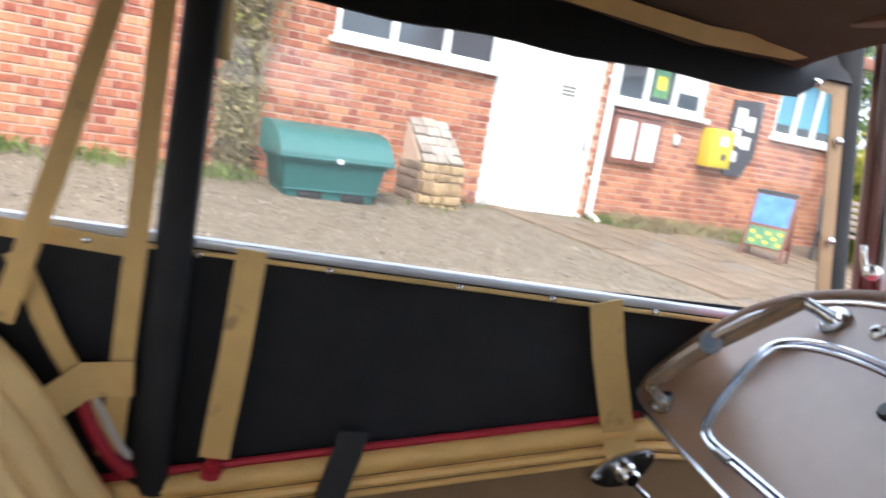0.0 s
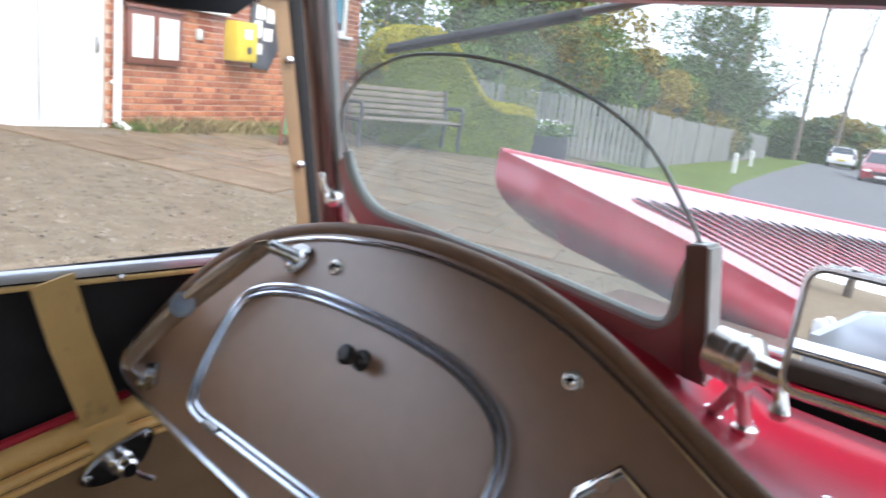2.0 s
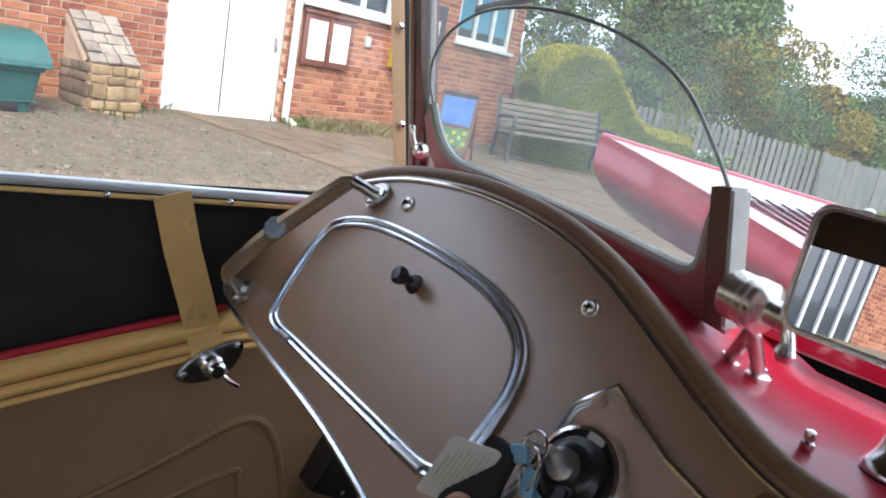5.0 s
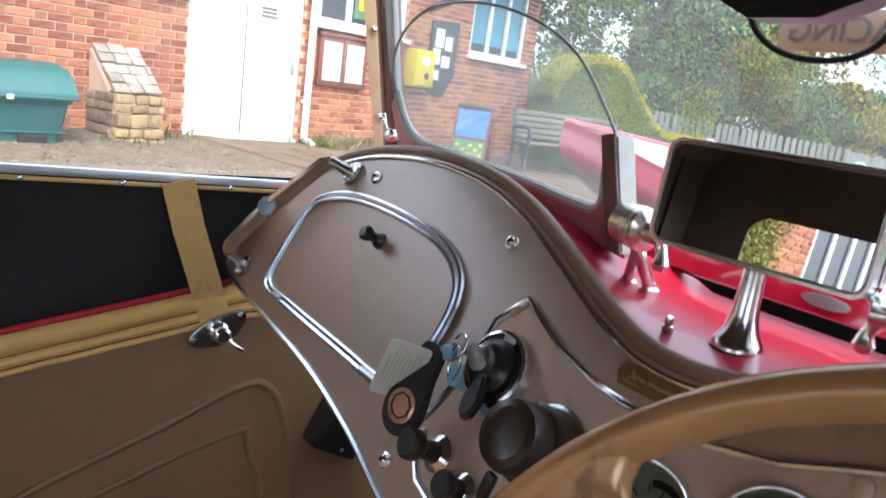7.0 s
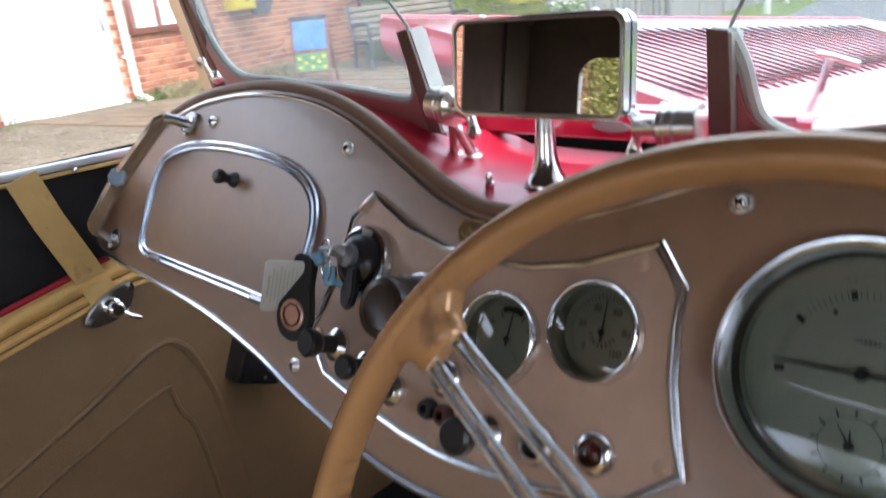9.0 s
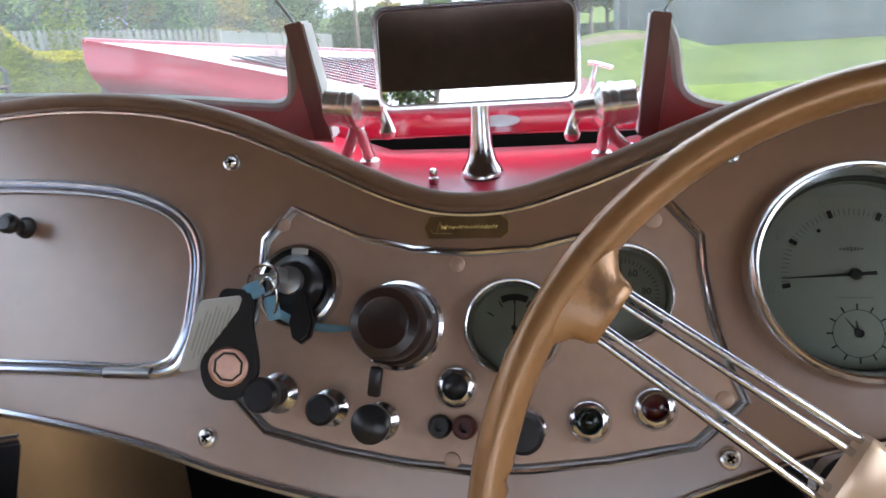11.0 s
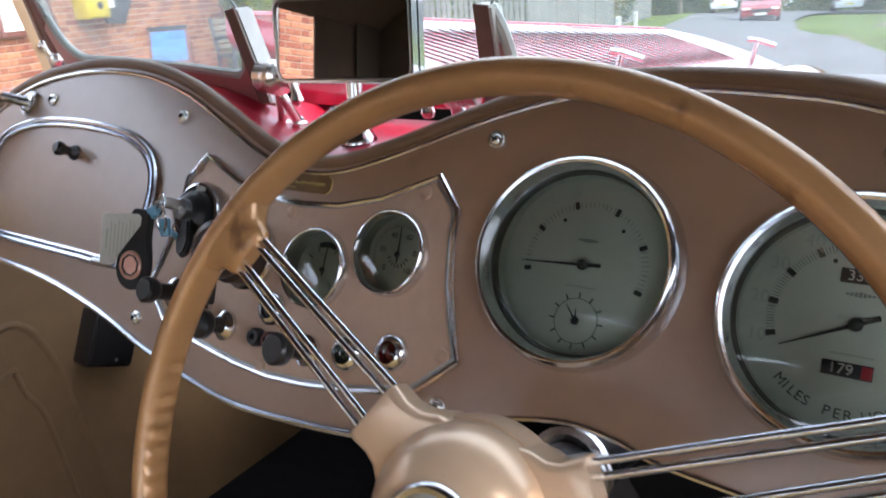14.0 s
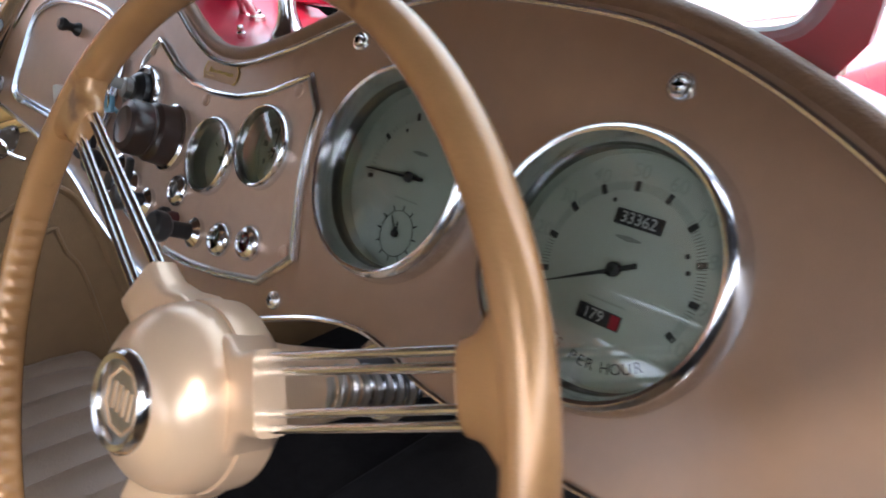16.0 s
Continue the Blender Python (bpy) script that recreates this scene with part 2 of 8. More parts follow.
ASPHALT = material("pale_asphalt", (0.10, 0.10, 0.105), 0.85, 0.0, 0.15, 6, 0.4, 120, spec=0.3)
GRASS = material("lawn", ((0.046, 0.074, 0.015), (0.118, 0.150, 0.036)), 0.9, 0.0, 0.2, 5, 0.8, 30, spec=0.08)
BLADES = material("grass_blades", ((0.045, 0.070, 0.018), (0.125, 0.150, 0.05)), 0.7, 0.0, 0.2, 6, by_island=0.3, spec=0.15)
LEAF_DARK = material("leaves_dark", ((0.045, 0.072, 0.036), (0.120, 0.160, 0.085)), 0.6, 0.0, 0.2, 4, by_island=0.3, spec=0.12)
LEAF_GREEN = material("leaves_green", ((0.052, 0.094, 0.028), (0.155, 0.222, 0.075)), 0.6, 0.0, 0.2, 4, by_island=0.3, spec=0.12)
LEAF_GOLD = material("leaves_autumn", ((0.13, 0.105, 0.026), (0.30, 0.235, 0.055)), 0.6, 0.0, 0.2, 4, by_island=0.3, spec=0.12)
HEDGE_LEAF = material("hedge_leaves", ((0.095, 0.130, 0.014), (0.21, 0.235, 0.03)), 0.6, 0.0, 0.2, 5, by_island=0.3, spec=0.12)
HEDGE_TOP = material("hedge_top_leaves", ((0.27, 0.245, 0.022), (0.42, 0.37, 0.045)), 0.6, 0.0, 0.2, 5, by_island=0.25, spec=0.12)
IVY = material("ivy_leaves", ((0.122, 0.129, 0.030), (0.319, 0.289, 0.091)), 0.6, 0.0, 0.2, 5, by_island=0.3, spec=0.15)
BARK = material("bark", ((0.08, 0.065, 0.05), (0.20, 0.17, 0.14)), 0.9, 0.0, 0.2, 12, 0.8, 30)
YELLOW = material("yellow_metal", (0.471, 0.357, 0.015), 0.4, 0.0, 0.06, 8)
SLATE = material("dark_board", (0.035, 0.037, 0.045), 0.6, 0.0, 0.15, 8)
BLUE_POSTER = material("blue_poster", ((0.01, 0.07, 0.32), (0.09, 0.24, 0.52)), 0.4, 0.0, 0.2, 8)
POSTER_GREEN = material("green_poster", ((0.016, 0.09, 0.07), (0.12, 0.25, 0.07)), 0.4, 0.0, 0.2, 9)
POSTER_YELLOW = material("yellow_flowers_print", (0.532, 0.380, 0.023), 0.4, 0.0, 0.1, 9)
GREY_WALL = material("grey_plaster", ((0.085, 0.10, 0.10), (0.165, 0.175, 0.17)), 0.9, 0.0, 0.15, 1.5, 0.3, 30)
BRASS = material("brass_plate", (0.42, 0.31, 0.10), 0.3, 0.9, 0.1, 60)
TAPE = material("blue_tape", (0.16, 0.36, 0.50), 0.35, 0.0, 0.1, 60)
CAR_WHITE = material("car_white", (0.547, 0.562, 0.578), 0.2, 0.0, 0.02, 3, coat=1.0)
CAR_RED = material("car_red", (0.20, 0.010, 0.018), 0.2, 0.0, 0.04, 3, coat=1.0)
CLAY = material("roof_tiles", (0.24, 0.11, 0.075), 0.85, 0.0, 0.2, 9, 0.4, 30)
LAMP_RED = material("red_lens", (0.05, 0.004, 0.004), 0.12, 0.0, 0.1, 40)
LAMP_GREEN = material("green_lens", (0.008, 0.016, 0.010), 0.12, 0.0, 0.1, 40)
WOOD_SIGN = material("sign_wood", (0.58, 0.31, 0.16), 0.5, 0.0, 0.15, 30)
WOOD_SIGN_DARK = material("sign_letters", (0.13, 0.06, 0.032), 0.5, 0.0, 0.1, 30)


# ---- mesh helpers ----
def thing(name, label, category, at=None, group="", kind=""):
    ob = new(name)
    ob.empty_display_size = 0.05
    if at is not None:
        ob.matrix_world = at if isinstance(at, Matrix) else Matrix.Translation(at)
    return tagged(ob, label, category, group, kind)


def part(name, bm, mat, parent=None, label="", smooth=True, at=None):
    me = bpy.data.meshes.new(name)
    if smooth:
        for f in bm.faces:
            f.smooth = True
    bm.to_mesh(me)
    bm.free()
    if smooth:
        me.set_sharp_from_angle(angle=radians(38))
    for m in (mat if isinstance(mat, (list, tuple)) else (mat,)):
        me.materials.append(m)
    ob = new(name, me)
    if parent is not None:
        ob.parent = parent
    if at is not None:
        ob.matrix_local = at if isinstance(at, Matrix) else Matrix.Translation(at)
    if label:
        ob["label"] = label
    return ob


def xform(bm, m):
    bmesh.ops.transform(bm, matrix=m, verts=bm.verts)
    return bm


def box(sx, sy, sz, bevel=0.0, at=(0, 0, 0), turn=(0, 0, 0), segs=2):
    bm = bmesh.new()
    bmesh.ops.create_cube(bm, size=1.0)
    xform(bm, Matrix.Diagonal((sx, sy, sz, 1)))
    if bevel:
        bmesh.ops.bevel(bm, geom=bm.edges[:], offset=bevel, segments=segs, affect="EDGES", profile=0.5)
    return xform(bm, pose(*at, *turn))


def join(*bms):
    out = bms[0]
    for b in bms[1:]:
        me = bpy.data.meshes.new("tmp")
        b.to_mesh(me)
        b.free()
        out.from_mesh(me)
        bpy.data.meshes.remove(me)
    return out


def lathe(profile, segs=48, at=None):
    """Turned shape round z from (radius, height) pairs."""
    bm = bmesh.new()
    rings = []
    for r, z in profile:
        if r < 1e-6:
            rings.append([bm.verts.new((0, 0, z))])
        else:
            rings.append([bm.verts.new((r * math.cos(2 * math.pi * i / segs), r * math.sin(2 * math.pi * i / segs), z)) for i in range(segs)])
    for a, b in zip(rings, rings[1:]):
        for i in range(segs):
            j = (i + 1) % segs
            if len(a) == 1 and len(b) == 1:
                continue
            if len(a) == 1:
                bm.faces.new((a[0], b[j], b[i])) if len(b) > 1 else None
            elif len(b) == 1:
                bm.faces.new((a[i], a[j], b[0]))
            else:
                bm.faces.new((a[i], a[j], b[j], b[i]))
    bmesh.ops.recalc_face_normals(bm, faces=bm.faces)
    if at is not None:
        xform(bm, at)
    return bm


def spline(points, n=8, closed=False):
    """Catmull-Rom curve through the points."""
    p = [Vector(q) for q in points]
    m = len(p)
    out = []
    for i in range(m if closed else m - 1):
        a, b = p[i], p[(i + 1) % m]
        z = p[i - 1] if (closed or i) else a * 2 - b
        c = p[(i + 2) % m] if (closed or i + 2 < m) else b * 2 - a
        for k in range(n):
            t = k / n
            out.append(0.5 * ((2 * a) + (b - z) * t + (2 * z - 5 * a + 4 * b - c) * t * t + (3 * a - z - 3 * b + c) * t ** 3))
    if not closed:
        out.append(p[-1])
    return out


def tube(path, r, segs=10, closed=False, flat=1.0, up=None):
    """Round or oval bar along a path; r may be a number or one number a point."""
    pts = [Vector(q) for q in path]
    n = len(pts)
    bm = bmesh.new()
    rings = []
    side = None
    for i, q in enumerate(pts):
        a = pts[(i - 1) % n] if (closed or i) else q
        b = pts[(i + 1) % n] if (closed or i + 1 < n) else q
        d = (b - a).normalized()
        if up is not None:
            side = d.cross(Vector(up)).normalized()
        elif side is None:
            side = d.orthogonal().normalized()
        else:
            side = (side - d * side.dot(d)).normalized()
        other = d.cross(side).normalized()
        rr = r[i] if isinstance(r, (list, tuple)) else r
        rings.append([bm.verts.new(q + rr * (math.cos(2 * math.pi * k / segs) * side + flat * math.sin(2 * math.pi * k / segs) * other)) for k in range(segs)])
    for i in range(n if closed else n - 1):
        a, b = rings[i], rings[(i + 1) % n]
        for k in range(segs):
            bm.faces.new((a[k], a[(k + 1) % segs], b[(k + 1) % segs], b[k]))
    if not closed:
        bm.faces.new(rings[0][::-1])
        bm.faces.new(rings[-1])
    bmesh.ops.recalc_face_normals(bm, faces=bm.faces)
    return bm


def plate(outline, z0, z1, bevel=0.0, holes=()):
    """Flat sheet from a closed outline in x, y, between two heights, with rounded rims."""
    bm = bmesh.new()
    edges = []
    for loop in (outline, *holes):
        vs = [bm.verts.new((q[0], q[1], z0)) for q in loop]
        edges += [bm.edges.new((vs[i], vs[(i + 1) % len(vs)])) for i in range(len(vs))]
    bmesh.ops.triangle_fill(bm, edges=edges, use_beauty=True)
    faces = bm.faces[:]
    r = bmesh.ops.extrude_face_region(bm, geom=faces)
    bmesh.ops.translate(bm, verts=[v for v in r["geom"] if isinstance(v, bmesh.types.BMVert)], vec=(0, 0, z1 - z0))
    bmesh.ops.recalc_face_normals(bm, faces=bm.faces)
    if bevel:
        rim = [e for e in bm.edges if len(e.link_faces) == 2 and e.calc_face_angle(0) > 1.2 and abs(e.verts[0].co.z - z1) < 1e-6 and abs(e.verts[1].co.z - z1) < 1e-6]
        bmesh.ops.bevel(bm, geom=rim, offset=bevel, segments=2, affect="EDGES")
    return bm


def round_rect(w, h, r, n=6, cx=0.0, cy=0.0):
    out = []
    for sx, sy, a0 in ((1, 1, 0), (-1, 1, 90), (-1, -1, 180), (1, -1, 270)):
        for k in range(n + 1):
            a = radians(a0 + 90 * k / n)
            out.append((cx + sx * (w / 2 - r) + r * math.cos(a), cy + sy * (h / 2 - r) + r * math.sin(a)))
    return out


def circle(r, n=40, cx=0.0, cy=0.0):
    return [(cx + r * math.cos(2 * math.pi * k / n), cy + r * math.sin(2 * math.pi * k / n)) for k in range(n)]


def lettering(text, size, depth=0.0006, align="CENTER"):
    """Mesh of built-in-font letters, lying in x, y."""
    cu = bpy.data.curves.new("letters", "FONT")
    cu.body, cu.size, cu.extrude = text, size, depth
    cu.align_x, cu.align_y = align, "CENTER"
    ob = new("letters", cu)
    bpy.context.view_layer.update()
    me = bpy.data.meshes.new_from_object(ob.evaluated_get(bpy.context.evaluated_depsgraph_get()))
    bpy.data.objects.remove(ob)
    bm = bmesh.new()
    bm.from_mesh(me)
    bpy.data.meshes.remove(me)
    return bm


def between(bm_len_along_z, a, b):
    """Pose that lays local z from a to b."""
    a, b = Vector(a), Vector(b)
    return Matrix.Translation(a) @ (b - a).to_track_quat("Z", "Y").to_matrix().to_4x4()


def rod(a, b, r, segs=10, r2=None):
    L = (Vector(b) - Vector(a)).length
    return lathe([(0, 0), (r, 0), (r if r2 is None else r2, L), (0, L)], segs, between(L, a, b))


def sheet(rows):
    """Skin through rows of points."""
    bm = bmesh.new()
    g = [[bm.verts.new(q) for q in row] for row in rows]
    for a, b in zip(g, g[1:]):
        for i in range(len(a) - 1):
            bm.faces.new((a[i], a[i + 1], b[i + 1], b[i]))
    bmesh.ops.recalc_face_normals(bm, faces=bm.faces)
    return bm


def facing(bm, way):
    """Turn the faces of an open pane towards one side."""
    way = Vector(way)
    bm.normal_update()
    for f in bm.faces:
        if f.normal.dot(way) < 0:
            f.normal_flip()
    return bm


def solid(bm, thick):
    """Give a skin thickness along its normals."""
    bmesh.ops.solidify(bm, geom=bm.faces[:], thickness=thick)
    return bm


rng = random.Random(7)


# ==== the car: dashboard ====
SLOPE = math.atan(0.5163)
DASH_AT = Matrix(((1, 0, 0, 0), (0, math.sin(SLOPE), -math.cos(SLOPE), 0), (0, math.cos(SLOPE), math.sin(SLOPE), 1.0), (0, 0, 0, 1)))

HUMP_L = [(0, -0.0272), (0.03, -0.0242), (0.065, -0.0125), (0.10, 0.0035), (0.14, 0.0215), (0.18, 0.0375), (0.23, 0.051), (0.28, 0.0575),
          (0.335, 0.0590), (0.39, 0.0545), (0.45, 0.0435), (0.51, 0.0210), (0.56, -0.013), (0.60, -0.068), (0.635, -0.146)]
HUMP_R = [(0, -0.0272), (0.03, -0.0242), (0.065, -0.0135), (0.10, 0.0000), (0.14, 0.0165), (0.18, 0.0310), (0.23, 0.0435), (0.28, 0.0472),
          (0.335, 0.0455), (0.39, 0.0390), (0.45, 0.0195), (0.51, -0.0110), (0.56, -0.048), (0.60, -0.095), (0.635, -0.146)]
TOP = [(-u, v) for u, v in HUMP_L[:0:-1]] + HUMP_R
LOW_LEFT = [(-0.635, -0.146), (-0.60, -0.161), (-0.47, -0.170), (-0.345, -0.179), (-0.24, -0.196), (-0.16, -0.2165), (-0.06, -0.234), (0.0, -0.2355),
            (0.09, -0.228), (0.124, -0.220)]
LOW_RIGHT = [(0.124, -0.220), (0.165, -0.203), (0.211, -0.186), (0.255, -0.177), (0.29, -0.180), (0.324, -0.187), (0.437, -0.189), (0.60, -0.161), (0.635, -0.146)]


DIALS = ((0.2412, -0.076, 0.0650), (0.4005, -0.0860, 0.0660), (0.028, -0.112, 0.0305), (0.098, -0.090, 0.0305))


def flat(pts, n=6):
    return [(q.x, q.y) for q in spline([(u, v, 0) for u, v in pts], n)]


def dashboard():
    d = thing("dashboard", "brown leathercloth dashboard with twin humps and chrome trims", "dashboard", DASH_AT)
    top = flat(TOP, 5)
    low = flat(LOW_LEFT, 5)[1:] + flat(LOW_RIGHT, 5)[1:-1]
    part("panel", plate(top[::-1] + low, -0.014, 0.0, 0.0, [circle(r_, 48, u_, v_) for u_, v_, r_ in DIALS]), DASH, d)
    # padded roll over the top edge and the bead that runs below it
    part("padded_roll", tube([(u, v + 0.0015, -0.004) for u, v in top], 0.0068, 14), ROLL, d, "dark brown padded leather roll")
    inner = []
    for i, (u, v) in enumerate(top):
        a, b = top[max(i - 1, 0)], top[min(i + 1, len(top) - 1)]
        t = Vector((b[0] - a[0], b[1] - a[1])).normalized()
        inner.append((u + t.y * 0.0085, v - t.x * 0.0085, 0.0012))
    part("top_bead", tube(inner[6:-6], 0.0021, 8), CHROME, d, "thin steel bead")
    edge_l = [(u, v + 0.001, 0.001) for u, v in flat(LOW_LEFT, 5)]
    edge_r = [(u, v + 0.001, 0.001) for u, v in flat(LOW_RIGHT, 5)]
    part("lower_trim", tube(edge_l, 0.0034, 8), TRIM, d, "chrome lower trim")
    part("lower_trim", tube(edge_r, 0.0022, 8), CHROME, d, "chrome lower trim")
    # glovebox lid with a double chrome bead
    lid = [(-0.478, -0.020), (-0.43, -0.008), (-0.365, -0.005), (-0.30, -0.008), (-0.25, -0.016), (-0.213, -0.033), (-0.197, -0.058), (-0.196, -0.095),
           (-0.202, -0.130), (-0.222, -0.147), (-0.30, -0.147), (-0.44, -0.145), (-0.492, -0.143), (-0.508, -0.125), (-0.509, -0.075), (-0.502, -0.038)]
    ring = [(q.x, q.y) for q in spline([(u, v, 0) for u, v in lid], 5, True)]
    glove = part("glovebox_lid", plate([(u, v) for u, v in ring][::-1], 0.0, 0.003, 0.001), DASH, d, "hinged glovebox lid")
    part("bead", tube([(u, v, 0.004) for u, v in ring], 0.0031, 8, True), TRIM, glove, "chrome bead")
    cu, cv = -0.352, -0.078
    part("bead", tube([(cu + (u - cu) * 0.960, cv + (v - cv) * 0.915, 0.0042) for u, v in ring], 0.0024, 8, True), TRIM, glove, "steel inner bead")
    for u, v, w in ((-0.246, -0.147, 0.036), (-0.462, -0.1445, 0.02)):
        part("clip", tube([(u - w / 2, v, 0.0045), (u + w / 2, v + 0.0005, 0.0045)], 0.0042, 10), STEEL, glove, "grey joint clip")
    part("pull_knob", lathe([(0, 0), (0.0085, 0), (0.0078, 0.003), (0.0048, 0.007), (0.0050, 0.012), (0.0075, 0.016), (0.0078, 0.020), (0.005, 0.0228), (0, 0.0232)], 24,
                            Matrix.Translation((-0.342, -0.040, 0.003))), BLACK, glove, "black pull knob")
    # name plate with an unreadable line of script
    notched = [(-0.0335, -0.0445), (-0.0300, -0.0522), (0.0200, -0.0522), (0.0245, -0.0480), (0.0245, -0.0405), (0.0200, -0.0368), (-0.0300, -0.0368)]
    tag = part("name_plate", plate(notched, 0.0, 0.0012, 0.0003), material("dark_bronze_plate", (0.20, 0.125, 0.058), 0.28, 0.5, 0.2, 90), d, "worn dark bronze name plate")
    for ends in (notched[6:] + notched[:2], notched[2:6]):
        part("edging", tube([(u, v, 0.0012) for u, v in ends], 0.0005, 6), BRASS, tag, "thin brass edging")
    pen = random.Random(4)
    stroke, x = [(-0.0245, -0.0480), (-0.0225, -0.0410)], -0.021
    while x < 0.016:
        stroke += [(x, -0.0455 + pen.uniform(-0.0006, 0.0004)), (x + pen.uniform(0.0006, 0.0016), -0.0432 + pen.uniform(-0.0008, 0.0006))]
        x += pen.uniform(0.0020, 0.0034)
    part("script", join(tube(spline([(u, v, 0.0013) for u, v in stroke], 4), 0.00036, 5), tube([(-0.029, -0.046, 0.0013), (-0.027, -0.0485, 0.0013), (-0.014, -0.0488, 0.0013)], 0.0004, 6)), BRASS, tag, "unreadable line of pale script")
    # cross-head screws in cup washers
    for u, v in ((-0.413, 0.018), (-0.178, 0.006), (0.167, 0.001), (0.408, 0.005), (-0.184, -0.190), (0.160, -0.190)):
        screw(d, u, v)
    return d


def screw(parent, u, v, r=0.0073, n=0.0):
    s = part("screw", lathe([(r, 0), (r, 0.0012), (r * 0.82, 0.0030), (r * 0.62, 0.0034), (r * 0.60, 0.0024), (r * 0.56, 0.0032), (r * 0.3, 0.0048), (0, 0.0052)], 20,
                            Matrix.Translation((u, v, n))), NICKEL, parent, "chrome cross-head screw in a cup washer")
    turn = rng.uniform(0, 90)
    # Cross recess drawn as black bars, its shade put into the colour.
    part("slot", join(box(r * 0.72, r * 0.19, 0.0016, 0, (u, v, n + 0.0046), (0, 0, turn)), box(r * 0.72, r * 0.19, 0.0016, 0, (u, v, n + 0.0046), (0, 0, turn + 90))), SHADE_BLACK, s)
    return s


def bezel(r, h=0.010):
    return lathe([(r * 1.045, 0.0), (r * 1.04, h * 0.25), (r * 1.015, h * 0.65), (r * 0.985, h * 0.92), (r * 0.955, h), (r * 0.93, h * 0.95), (r * 0.905, h * 0.55), (r * 0.895, h * 0.2), (r * 0.895, -0.004)], 72)


def ring_marks(r0, r1, a0, a1, count, w, z, every=0):
    bm = bmesh.new()
    for i in range(count):
        a = radians(a0 + (a1 - a0) * i / max(count - 1, 1))
        big = every and i % every == 0
        c, s = math.cos(a), math.sin(a)
        ww = w * (2.6 if big else 1.0) / 2
        vs = [bm.verts.new((rr * c - k * ww * s, rr * s + k * ww * c, z)) for rr, k in ((r0 if not big else r0 - (r1 - r0) * 0.35, -1), (r1, -1), (r1, 1), (r0 if not big else r0 - (r1 - r0) * 0.35, 1))]
        bm.faces.new(vs)
    return bm


def needle(length, tail, w, angle, z):
    bm = plate([(-tail, -w), (-tail, w), (0, w * 0.9), (length, w * 0.25), (length, -w * 0.25), (0, -w * 0.9)], z, z + 0.0006)
    bm = join(bm, lathe([(w * 2.8, z), (w * 2.8, z + 0.0022), (w * 1.6, z + 0.003), (0, z + 0.003)], 20))
    return xform(bm, pose(0, 0, 0, 0, 0, angle))


